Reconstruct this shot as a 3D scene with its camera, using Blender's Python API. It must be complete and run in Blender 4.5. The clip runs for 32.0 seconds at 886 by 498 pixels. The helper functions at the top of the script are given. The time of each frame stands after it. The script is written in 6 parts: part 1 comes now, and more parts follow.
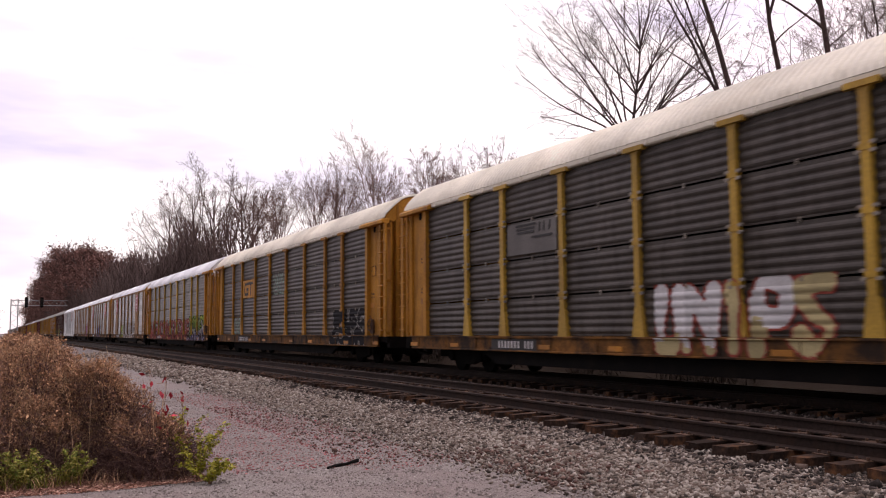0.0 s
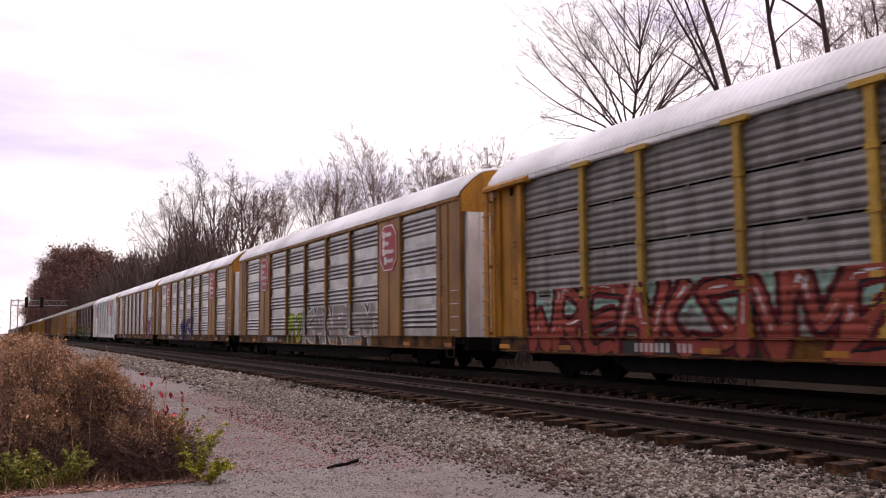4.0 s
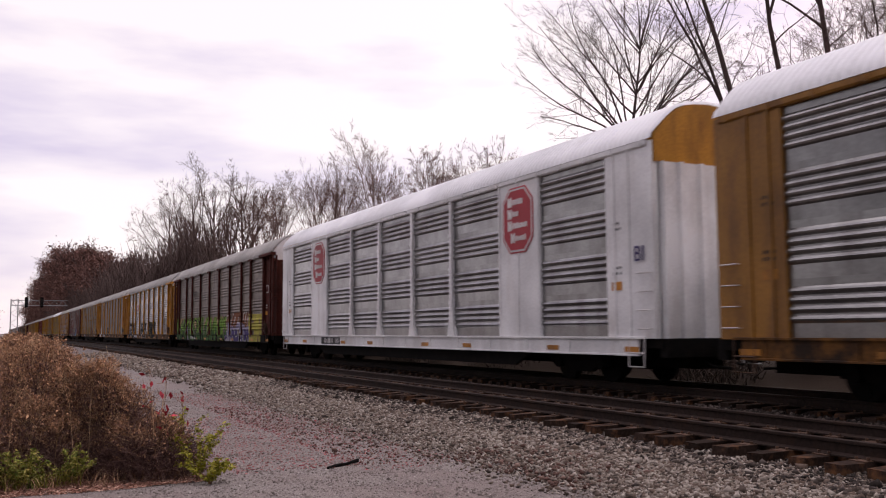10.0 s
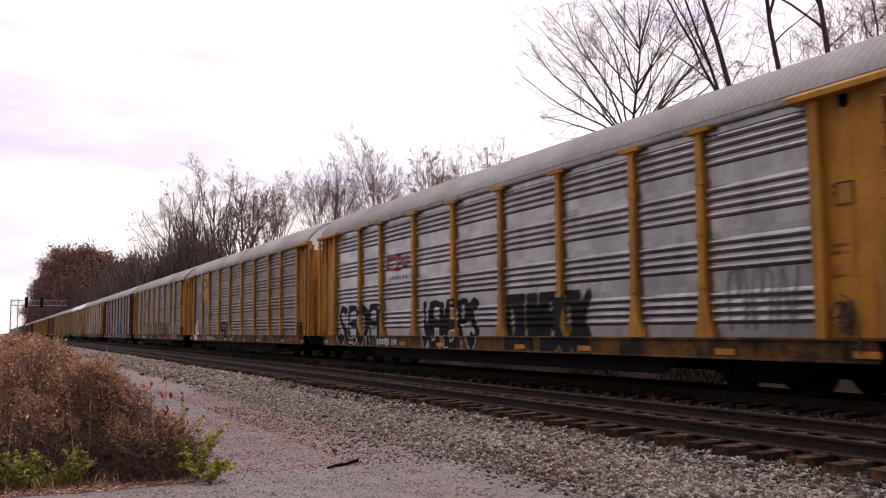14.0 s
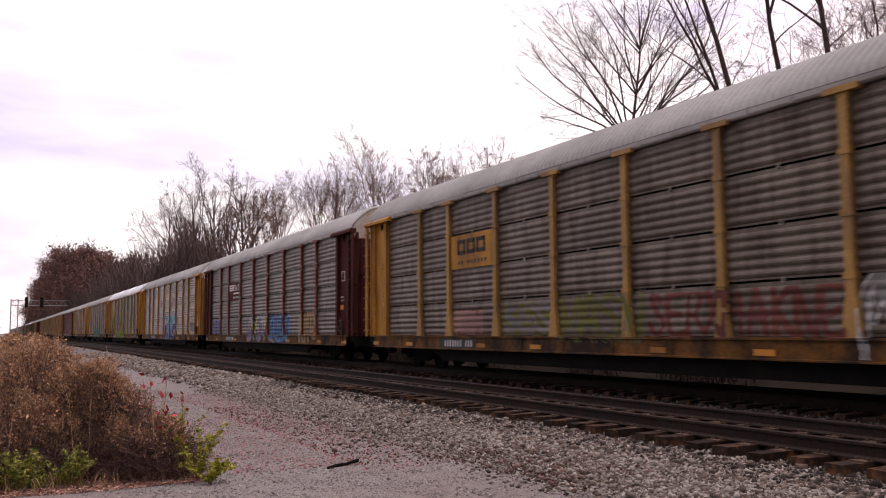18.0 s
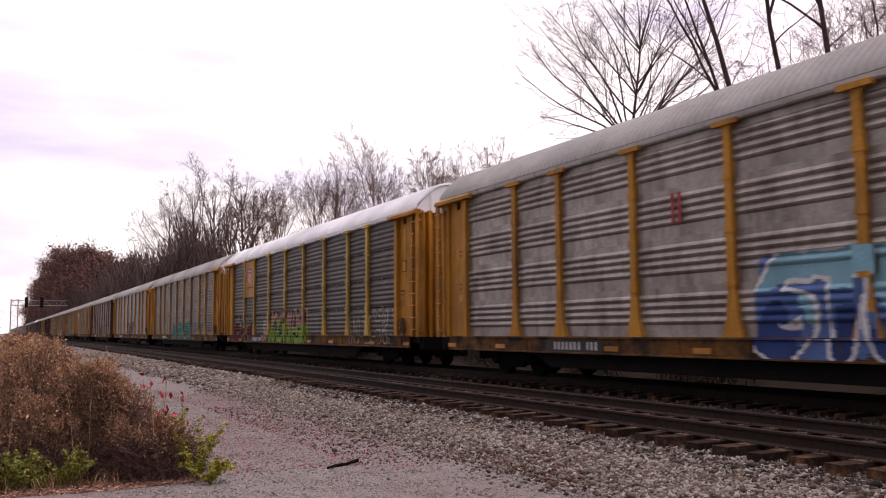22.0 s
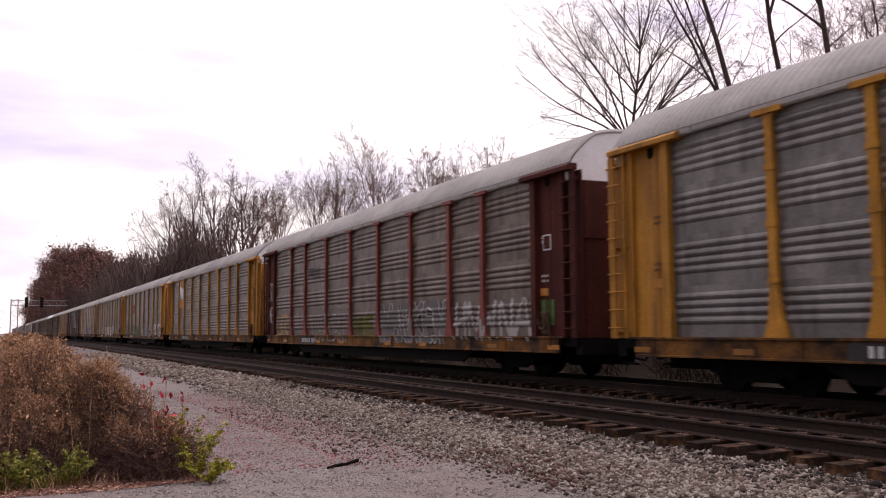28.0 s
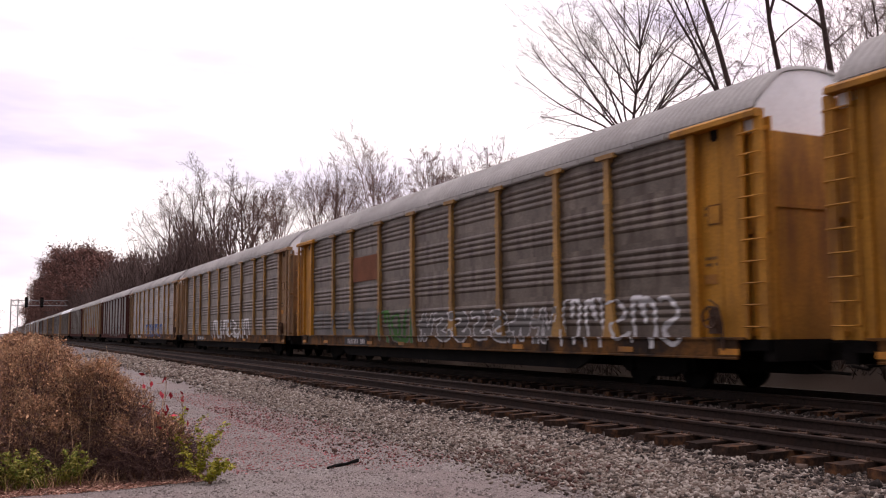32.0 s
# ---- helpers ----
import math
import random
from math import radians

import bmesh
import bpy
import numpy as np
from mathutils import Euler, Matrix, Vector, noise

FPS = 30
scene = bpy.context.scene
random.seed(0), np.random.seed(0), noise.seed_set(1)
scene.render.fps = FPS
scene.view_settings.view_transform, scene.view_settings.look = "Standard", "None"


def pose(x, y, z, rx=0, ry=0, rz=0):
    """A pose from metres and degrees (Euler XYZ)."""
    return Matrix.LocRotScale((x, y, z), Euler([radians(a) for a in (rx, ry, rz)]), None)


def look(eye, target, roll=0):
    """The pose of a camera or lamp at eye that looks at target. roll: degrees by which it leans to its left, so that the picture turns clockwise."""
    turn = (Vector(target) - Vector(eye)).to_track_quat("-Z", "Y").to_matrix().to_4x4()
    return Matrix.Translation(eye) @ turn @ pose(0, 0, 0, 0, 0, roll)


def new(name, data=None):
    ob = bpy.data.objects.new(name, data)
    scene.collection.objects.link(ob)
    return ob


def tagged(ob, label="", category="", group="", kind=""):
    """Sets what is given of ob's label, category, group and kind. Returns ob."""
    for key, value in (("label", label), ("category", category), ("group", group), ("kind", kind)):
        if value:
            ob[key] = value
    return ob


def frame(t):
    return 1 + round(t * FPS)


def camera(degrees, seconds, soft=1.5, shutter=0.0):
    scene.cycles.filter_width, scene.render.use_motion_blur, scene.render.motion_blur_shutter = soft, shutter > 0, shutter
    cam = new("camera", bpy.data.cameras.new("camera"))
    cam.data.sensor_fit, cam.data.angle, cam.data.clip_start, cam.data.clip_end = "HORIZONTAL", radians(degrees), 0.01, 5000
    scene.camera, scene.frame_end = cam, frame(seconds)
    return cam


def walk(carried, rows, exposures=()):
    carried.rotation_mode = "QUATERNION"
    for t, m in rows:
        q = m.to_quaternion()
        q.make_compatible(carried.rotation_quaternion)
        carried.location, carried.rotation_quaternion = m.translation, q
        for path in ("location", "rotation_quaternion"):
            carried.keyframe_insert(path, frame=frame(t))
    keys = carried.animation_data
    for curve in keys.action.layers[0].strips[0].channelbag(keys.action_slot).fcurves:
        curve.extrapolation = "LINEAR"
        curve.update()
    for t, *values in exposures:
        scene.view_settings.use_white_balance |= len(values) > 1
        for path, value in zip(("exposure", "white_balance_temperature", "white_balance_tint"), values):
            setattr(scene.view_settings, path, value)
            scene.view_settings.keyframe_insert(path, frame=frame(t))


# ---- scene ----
cam = camera(52.27, 32.0, soft=1.1, shutter=0.2)
YAW, PITCH, ROLL, EYE_Z = radians(26.157), radians(5.162), -0.376, 1.189
AIM = Vector((math.sin(YAW) * math.cos(PITCH), math.cos(YAW) * math.cos(PITCH), math.sin(PITCH)))
EYE = Vector((0, 0, EYE_Z))
# the exposure falls a little while the bright cars pass
EXPOSURES = [(0, 0.12, 6900, 17), (3.5, 0.12, 6900, 17), (5.5, 0.02, 6830, 17), (8.0, 0.02, 6820, 17), (9.0, 0.0, 6810, 17), (10.0, -0.12, 6800, 16), (11.0, -0.13, 6790, 15),
             (12.0, 0.03, 6860, 17), (13.0, 0.12, 6900, 17), (32.0, 0.12, 6900, 17)]
walk(cam, [(0, look(EYE, EYE + AIM * 10, ROLL)), (32.0, look(EYE, EYE + AIM * 10, ROLL))], exposures=EXPOSURES)

# ---- world and sun: a bright overcast sky ----
world = bpy.data.worlds.new("overcast_sky")
scene.world = world
world.use_nodes = True
wn = world.node_tree.nodes
wl = world.node_tree.links
wn.clear()
w_out = wn.new("ShaderNodeOutputWorld")
w_add = wn.new("ShaderNodeAddShader")
w_sky = wn.new("ShaderNodeTexSky")
w_sky.sky_type, w_sky.sun_disc = "NISHITA", False
w_sky.sun_elevation, w_sky.sun_rotation = radians(26), radians(57)
w_bg1 = wn.new("ShaderNodeBackground")
w_bg1.inputs["Strength"].default_value = 0.02
w_bg2 = wn.new("ShaderNodeBackground")
w_bg2.inputs["Strength"].default_value = 1.0
w_co = wn.new("ShaderNodeTexCoord")
w_map = wn.new("ShaderNodeMapping")
w_map.inputs["Scale"].default_value = (1.0, 1.0, 4.5)
w_map.inputs["Location"].default_value = (0.35, 0.1, -0.34)
w_noise = wn.new("ShaderNodeTexNoise")
w_noise.inputs["Scale"].default_value, w_noise.inputs["Detail"].default_value = 2.6, 5.0
w_noise.inputs["Roughness"].default_value = 0.5
w_ramp = wn.new("ShaderNodeValToRGB")
w_ramp.color_ramp.elements[0].position, w_ramp.color_ramp.elements[0].color = 0.34, (0.62, 0.56, 0.76, 1)
w_ramp.color_ramp.elements[1].position, w_ramp.color_ramp.elements[1].color = 0.55, (1.0, 0.94, 0.97, 1)
# the cloud is thin and bright towards the hidden sun, thick overhead and behind
w_dot = wn.new("ShaderNodeVectorMath")
w_dot.operation = "DOT_PRODUCT"
w_dot.inputs[1].default_value = (math.sin(radians(55)) * 0.87, math.cos(radians(55)) * 0.87, 0.49)
w_glow = wn.new("ShaderNodeMapRange")
w_glow.interpolation_type = "SMOOTHSTEP"
w_glow.inputs["From Min"].default_value, w_glow.inputs["From Max"].default_value = -0.5, 0.5
w_glow.inputs["To Min"].default_value, w_glow.inputs["To Max"].default_value = 0.17, 1.04
wl.new(w_co.outputs["Generated"], w_dot.inputs[0])
wl.new(w_dot.outputs["Value"], w_glow.inputs["Value"])
# and, as under any overcast, brighter overhead than along the horizon
w_sep, w_top, w_sum = wn.new("ShaderNodeSeparateXYZ"), wn.new("ShaderNodeMapRange"), wn.new("ShaderNodeMath")
w_top.interpolation_type = "SMOOTHSTEP"
w_top.inputs["From Min"].default_value, w_top.inputs["From Max"].default_value = 0.45, 1.0
w_top.inputs["To Max"].default_value = 1.15
w_sum.operation = "ADD"
wl.new(w_co.outputs["Generated"], w_sep.inputs[0])
wl.new(w_sep.outputs["Z"], w_top.inputs["Value"])
wl.new(w_glow.outputs[0], w_sum.inputs[0])
wl.new(w_top.outputs[0], w_sum.inputs[1])
wl.new(w_sum.outputs[0], w_bg2.inputs["Strength"])
wl.new(w_co.outputs["Generated"], w_map.inputs["Vector"])
wl.new(w_map.outputs[0], w_noise.inputs["Vector"])
wl.new(w_noise.outputs["Fac"], w_ramp.inputs["Fac"])
wl.new(w_ramp.outputs["Color"], w_bg2.inputs["Color"])
wl.new(w_sky.outputs[0], w_bg1.inputs["Color"])
wl.new(w_bg1.outputs[0], w_add.inputs[0])
wl.new(w_bg2.outputs[0], w_add.inputs[1])
wl.new(w_add.outputs[0], w_out.inputs["Surface"])

sun = new("sun", bpy.data.lights.new("sun", "SUN"))
sun.data.energy, sun.data.angle, sun.data.color = 0.6, radians(25), (1.0, 0.95, 0.9)
sun.matrix_world = look((70, 45, 40), (0, 0, 0))

# ---- materials ----
MATS = {}


def surface(name, rgb, rough=0.6, metal=0.0, vary=0.3, grain=30.0, blotch=1.2, dirt=(0.06, 0.05, 0.04), dirt_amount=0.35,
            bump=0.15, streak=1.0, per_object=0.15, spec=0.4, dirt_from=0.5):
    """A weathered surface: fine grain, broad stains that may run down as streaks, and a tone of its own for each piece."""
    if name in MATS:
        return MATS[name]
    m = bpy.data.materials.new(name)
    m.use_nodes = True
    n, l = m.node_tree.nodes, m.node_tree.links
    b = n["Principled BSDF"]
    co, info = n.new("ShaderNodeTexCoord"), n.new("ShaderNodeObjectInfo")
    shift = n.new("ShaderNodeVectorMath")
    shift.operation = "MULTIPLY_ADD"
    rnd = n.new("ShaderNodeCombineXYZ")
    for i in range(3):
        l.new(info.outputs["Random"], rnd.inputs[i])
    l.new(rnd.outputs[0], shift.inputs[0])
    shift.inputs[1].default_value = (37, 53, 71)
    l.new(co.outputs["Object"], shift.inputs[2])
    mp = n.new("ShaderNodeMapping")
    mp.inputs["Scale"].default_value = (1, 1, 1.0 / streak)
    l.new(shift.outputs[0], mp.inputs[0])
    big, fine = n.new("ShaderNodeTexNoise"), n.new("ShaderNodeTexNoise")
    big.inputs["Scale"].default_value, big.inputs["Detail"].default_value = blotch, 6
    big.inputs["Roughness"].default_value = 0.65
    fine.inputs["Scale"].default_value, fine.inputs["Detail"].default_value = grain, 3
    l.new(mp.outputs[0], big.inputs["Vector"])
    l.new(shift.outputs[0], fine.inputs["Vector"])
    ramp = n.new("ShaderNodeMapRange")
    ramp.inputs["From Min"].default_value, ramp.inputs["From Max"].default_value = dirt_from, dirt_from + 0.22
    ramp.inputs["To Max"].default_value = dirt_amount
    l.new(big.outputs["Fac"], ramp.inputs["Value"])
    tone = n.new("ShaderNodeMapRange")
    tone.inputs["From Min"].default_value, tone.inputs["From Max"].default_value = 0.3, 0.7
    tone.inputs["To Min"].default_value, tone.inputs["To Max"].default_value = 1 - vary, 1 + vary
    l.new(fine.outputs["Fac"], tone.inputs["Value"])
    each = n.new("ShaderNodeMapRange")
    each.inputs["To Min"].default_value, each.inputs["To Max"].default_value = 1 - per_object, 1 + per_object
    l.new(info.outputs["Random"], each.inputs["Value"])
    mul = n.new("ShaderNodeMath")
    mul.operation = "MULTIPLY"
    l.new(tone.outputs[0], mul.inputs[0])
    l.new(each.outputs[0], mul.inputs[1])
    wide, wtone, mul2 = n.new("ShaderNodeTexNoise"), n.new("ShaderNodeMapRange"), n.new("ShaderNodeMath")
    wide.inputs["Scale"].default_value, wide.inputs["Detail"].default_value = blotch * 0.45, 3
    l.new(shift.outputs[0], wide.inputs["Vector"])
    wtone.inputs["From Min"].default_value, wtone.inputs["From Max"].default_value = 0.3, 0.7
    wtone.inputs["To Min"].default_value, wtone.inputs["To Max"].default_value = 0.78, 1.2
    l.new(wide.outputs["Fac"], wtone.inputs["Value"])
    mul2.operation = "MULTIPLY"
    l.new(mul.outputs[0], mul2.inputs[0])
    l.new(wtone.outputs[0], mul2.inputs[1])
    hsv = n.new("ShaderNodeHueSaturation")
    hsv.inputs["Color"].default_value = (*rgb, 1)
    l.new(mul2.outputs[0], hsv.inputs["Value"])
    mix = n.new("ShaderNodeMix")
    mix.data_type = "RGBA"
    l.new(ramp.outputs[0], mix.inputs["Factor"])
    l.new(hsv.outputs[0], mix.inputs["A"])
    mix.inputs["B"].default_value = (*dirt, 1)
    l.new(mix.outputs["Result"], b.inputs["Base Color"])
    b.inputs["Roughness"].default_value, b.inputs["Metallic"].default_value = rough, metal
    b.inputs["Specular IOR Level"].default_value = spec
    if bump:
        bp = n.new("ShaderNodeBump")
        bp.inputs["Strength"].default_value, bp.inputs["Distance"].default_value = bump, 0.01
        l.new(fine.outputs["Fac"], bp.inputs["Height"])
        l.new(bp.outputs[0], b.inputs["Normal"])
    MATS[name] = m
    return m


def scattered(name, dark, light, rough=0.9, third=None, fourth=None):
    """For joined small pieces: every island takes its own tone between two or three colours."""
    if name in MATS:
        return MATS[name]
    m = bpy.data.materials.new(name)
    m.use_nodes = True
    n, l = m.node_tree.nodes, m.node_tree.links
    b = n["Principled BSDF"]
    g, r, co, fine = n.new("ShaderNodeNewGeometry"), n.new("ShaderNodeValToRGB"), n.new("ShaderNodeTexCoord"), n.new("ShaderNodeTexNoise")
    r.color_ramp.elements[0].color, r.color_ramp.elements[1].color = (*dark, 1), (*light, 1)
    if third:
        e = r.color_ramp.elements.new(0.72)
        e.color = (*third, 1)
    if fourth:
        e = r.color_ramp.elements.new(0.36)
        e.color = (*fourth, 1)
    fine.inputs["Scale"].default_value = 40
    l.new(co.outputs["Object"], fine.inputs["Vector"])
    l.new(g.outputs["Random Per Island"], r.inputs["Fac"])
    hsv = n.new("ShaderNodeHueSaturation")
    mr = n.new("ShaderNodeMapRange")
    mr.inputs["To Min"].default_value, mr.inputs["To Max"].default_value = 0.6, 1.4
    l.new(fine.outputs["Fac"], mr.inputs["Value"])
    l.new(mr.outputs[0], hsv.inputs["Value"])
    l.new(r.outputs["Color"], hsv.inputs["Color"])
    l.new(hsv.outputs[0], b.inputs["Base Color"])
    b.inputs["Roughness"].default_value = rough
    b.inputs["Specular IOR Level"].default_value = 0.25
    MATS[name] = m
    return m


YELLOW = surface("rack_yellow", (0.475, 0.218, 0.028), 0.6, 0, 0.16, 18, 2.0, (0.142, 0.057, 0.021), 0.72, 0.1, 5.0, 0.14, 0.22, dirt_from=0.47)
OCHRE = surface("rack_ochre", (0.295, 0.135, 0.020), 0.5, 0, 0.14, 14, 1.6, (0.090, 0.037, 0.016), 0.65, 0.1, 4.0, 0.08, dirt_from=0.45)
BROWN = surface("rack_brown", (0.09, 0.025, 0.019), 0.75, 0, 0.2, 18, 1.4, (0.045, 0.019, 0.015), 0.7, 0.1, 4.0, 0.12, 0.12, dirt_from=0.47)
WHITE = surface("rack_white", (0.87, 0.865, 0.865), 0.42, 0, 0.07, 16, 1.3, (0.4, 0.32, 0.26), 0.3, 0.06, 4.0, 0.06)
ZINC = surface("panel_zinc", (0.328, 0.325, 0.320), 0.28, 0.85, 0.12, 18, 2.6, (0.156, 0.139, 0.131), 0.5, 0.08, 3.0, 0.07, dirt_from=0.48)
GREY = surface("panel_grey", (0.212, 0.200, 0.187), 0.45, 0.4, 0.18, 18, 2.6, (0.081, 0.071, 0.061), 0.72, 0.1, 5.0, 0.07, dirt_from=0.46)
DARK = surface("panel_dark", (0.071, 0.060, 0.050), 0.5, 0.25, 0.24, 18, 2.6, (0.034, 0.024, 0.018), 0.75, 0.1, 5.0, 0.07, dirt_from=0.47)
TAUPE = surface("panel_taupe", (0.175, 0.152, 0.13), 0.45, 0.4, 0.2, 18, 2.6, (0.075, 0.058, 0.046), 0.78, 0.1, 5.0, 0.07, dirt_from=0.45)
DUSK = surface("panel_brown_grey", (0.158, 0.126, 0.099), 0.46, 0.35, 0.24, 18, 2.6, (0.056, 0.036, 0.026), 0.82, 0.1, 5.0, 0.07, dirt_from=0.45)
ROOF_WHITE = surface("roof_white", (0.9, 0.9, 0.92), 0.5, 0.0, 0.05, 16, 0.8, (0.6, 0.58, 0.55), 0.3, 0.05, 1.0, 0.05)
ROOF_CREAM = surface("roof_cream", (0.846, 0.790, 0.658), 0.6, 0.0, 0.08, 16, 0.8, (0.517, 0.432, 0.301), 0.4, 0.05, 1.0, 0.05)
ROOF_GREY = surface("roof_grey", (0.381, 0.364, 0.344), 0.6, 0.0, 0.1, 16, 0.8, (0.243, 0.214, 0.186), 0.5, 0.05, 1.0, 0.08)
BLACK = surface("underframe_black", (0.008, 0.007, 0.0065), 0.9, 0, 0.3, 25, 2.0, (0.02, 0.014, 0.01), 0.5, spec=0.1)
SIGN_RED = surface("sign_red", (0.42, 0.022, 0.035), 0.5, 0, 0.08, 20, 1.5, (0.2, 0.03, 0.03), 0.35, 0.05)
SIGN_WHITE = surface("sign_white", (0.7, 0.67, 0.66), 0.5, 0, 0.08, 20, 1.5, (0.4, 0.3, 0.28), 0.3, 0.05)
SIGN_BLACK = surface("sign_black", (0.025, 0.024, 0.024), 0.6, 0, 0.2, 20, 1.5, (0.06, 0.05, 0.04), 0.4, 0.05)
REFLECT = surface("reflector_amber", (0.5, 0.2, 0.02), 0.5, 0, 0.15, 20, 2.0, (0.12, 0.06, 0.03), 0.7, 0.05, 1.0, 0.35)
SILL = surface("sill_rusty_yellow", (0.2, 0.085, 0.018), 0.75, 0, 0.3, 16, 1.3, (0.02, 0.014, 0.011), 0.95, 0.1, 1.0, 0.15, dirt_from=0.39, spec=0.2)
CAP_RUST = surface("cap_rust_stained", (0.62, 0.58, 0.52), 0.6, 0, 0.1, 14, 1.3, (0.42, 0.19, 0.05), 0.8, 0.06, 2.5, 0.06, dirt_from=0.46)
RUST = surface("rusty_steel", (0.10, 0.055, 0.035), 0.75, 0.2, 0.3, 30, 3.0, (0.05, 0.03, 0.02), 0.6)
RAIL_TOP = surface("rail_steel", (0.032, 0.021, 0.017), 0.75, 0.1, 0.3, 20, 3.0, (0.05, 0.026, 0.016), 0.7, spec=0.15)
TIE = surface("tie_wood", (0.032, 0.02, 0.015), 0.9, 0, 0.35, 25, 4.0, (0.24, 0.11, 0.05), 0.8, 0.5, 1.0, 0.4, dirt_from=0.52, spec=0.1)
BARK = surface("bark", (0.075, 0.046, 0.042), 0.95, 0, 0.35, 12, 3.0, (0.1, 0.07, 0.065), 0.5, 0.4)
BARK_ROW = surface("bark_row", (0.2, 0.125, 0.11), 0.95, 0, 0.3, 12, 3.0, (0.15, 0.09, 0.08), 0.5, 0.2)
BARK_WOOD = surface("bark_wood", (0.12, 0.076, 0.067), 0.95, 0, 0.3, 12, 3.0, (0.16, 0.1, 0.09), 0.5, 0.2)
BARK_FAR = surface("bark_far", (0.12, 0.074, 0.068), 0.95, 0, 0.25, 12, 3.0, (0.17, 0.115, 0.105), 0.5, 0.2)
PALE = surface("panel_pale_tan", (0.336, 0.302, 0.273), 0.42, 0.45, 0.18, 16, 2.6, (0.126, 0.097, 0.080), 0.72, 0.08, 3.0, 0.07, dirt_from=0.46)
# rack yellow with distance haze mixed into its colour, for the far cars
HAZED_YELLOW = surface("rack_hazed_yellow", (0.33, 0.19, 0.085), 0.6, 0, 0.16, 18, 1.6, (0.15, 0.075, 0.045), 0.7, 0.1, 4.0, 0.15, dirt_from=0.46)
POST_RED = surface("post_red_brown", (0.2, 0.042, 0.027), 0.6, 0, 0.2, 18, 1.6, (0.07, 0.028, 0.02), 0.65, 0.1, 4.0, 0.15, dirt_from=0.47)
POST_GREY = surface("post_dull_grey", (0.3, 0.265, 0.22), 0.6, 0, 0.2, 18, 1.6, (0.12, 0.085, 0.06), 0.7, 0.1, 4.0, 0.15, dirt_from=0.46)
POST_GOLD = surface("post_golden_yellow", (0.52, 0.315, 0.042), 0.55, 0, 0.16, 18, 1.8, (0.2, 0.1, 0.03), 0.6, 0.1, 4.0, 0.14, dirt_from=0.48)
POST_TAN = surface("post_dull_tan", (0.41, 0.225, 0.06), 0.6, 0, 0.2, 18, 1.6, (0.14, 0.08, 0.05), 0.7, 0.1, 4.0, 0.15, dirt_from=0.46)


def paint_colour(key, rgb):
    return surface("spray_" + key, rgb, 0.8, 0, 0.14, 25, 1.8, (rgb[0] * 0.6 + 0.012, rgb[1] * 0.6 + 0.012, rgb[2] * 0.6 + 0.012), 0.5, 0.05, 2.0, 0.05, 0.12)


SPRAY = {k: paint_colour(k, c) for k, c in dict(
    white=(0.66, 0.65, 0.65), cream=(0.5, 0.42, 0.22), red=(0.3, 0.03, 0.035), maroon=(0.14, 0.02, 0.025), black=(0.018, 0.018, 0.02),
    lime=(0.33, 0.42, 0.06), green=(0.07, 0.17, 0.05), mint=(0.25, 0.4, 0.33), blue=(0.09, 0.15, 0.33), sky=(0.22, 0.42, 0.5),
    purple=(0.09, 0.07, 0.19), lilac=(0.3, 0.27, 0.38), pink=(0.36, 0.1, 0.26), orange=(0.42, 0.19, 0.05), tan=(0.36, 0.26, 0.14),
    yellow=(0.42, 0.38, 0.08), teal=(0.06, 0.2, 0.22), grey=(0.2, 0.2, 0.2), faded=(0.19, 0.18, 0.17), rust=(0.22, 0.09, 0.05), stone=(0.34, 0.31, 0.285),
    navy=(0.035, 0.06, 0.18), leaf=(0.2, 0.36, 0.06), rosy=(0.33, 0.2, 0.17), olive=(0.15, 0.15, 0.05), brick=(0.33, 0.075, 0.055), dullred=(0.15, 0.055, 0.045), ash=(0.42, 0.4, 0.385)).items()}


# ---- mesh helpers ----
def box(bm, x0, x1, y0, y1, z0, z1):
    v = [bm.verts.new((x, y, z)) for z in (z0, z1) for y in (y0, y1) for x in (x0, x1)]
    for a, b, c, d in ((0, 2, 3, 1), (4, 5, 7, 6), (0, 1, 5, 4), (2, 6, 7, 3), (0, 4, 6, 2), (1, 3, 7, 5)):
        bm.faces.new((v[a], v[b], v[c], v[d]))
    return v


def prism(bm, outline, axis, a, b):
    """Sweeps a closed outline of 2D points along x, y or z from a to b."""
    def at(p, s):
        return {"x": (s, p[0], p[1]), "y": (p[0], s, p[1]), "z": (p[0], p[1], s)}[axis]
    lo, hi = [bm.verts.new(at(p, a)) for p in outline], [bm.verts.new(at(p, b)) for p in outline]
    k = len(outline)
    for i in range(k):
        bm.faces.new((lo[i], lo[(i + 1) % k], hi[(i + 1) % k], hi[i]))
    bm.faces.new(lo[::-1])
    bm.faces.new(hi)


def tube(bm, pts, r, sides=6):
    rings = []
    for i, p in enumerate(pts):
        p = Vector(p)
        d = (Vector(pts[min(i + 1, len(pts) - 1)]) - Vector(pts[max(i - 1, 0)])).normalized()
        u = d.orthogonal().normalized()
        w = d.cross(u)
        rings.append([bm.verts.new(p + (u * math.cos(a) + w * math.sin(a)) * r) for a in [2 * math.pi * j / sides for j in range(sides)]])
    for a, b in zip(rings, rings[1:]):
        for j in range(sides):
            bm.faces.new((a[j], a[(j + 1) % sides], b[(j + 1) % sides], b[j]))
    bm.faces.new(rings[0][::-1])
    bm.faces.new(rings[-1])


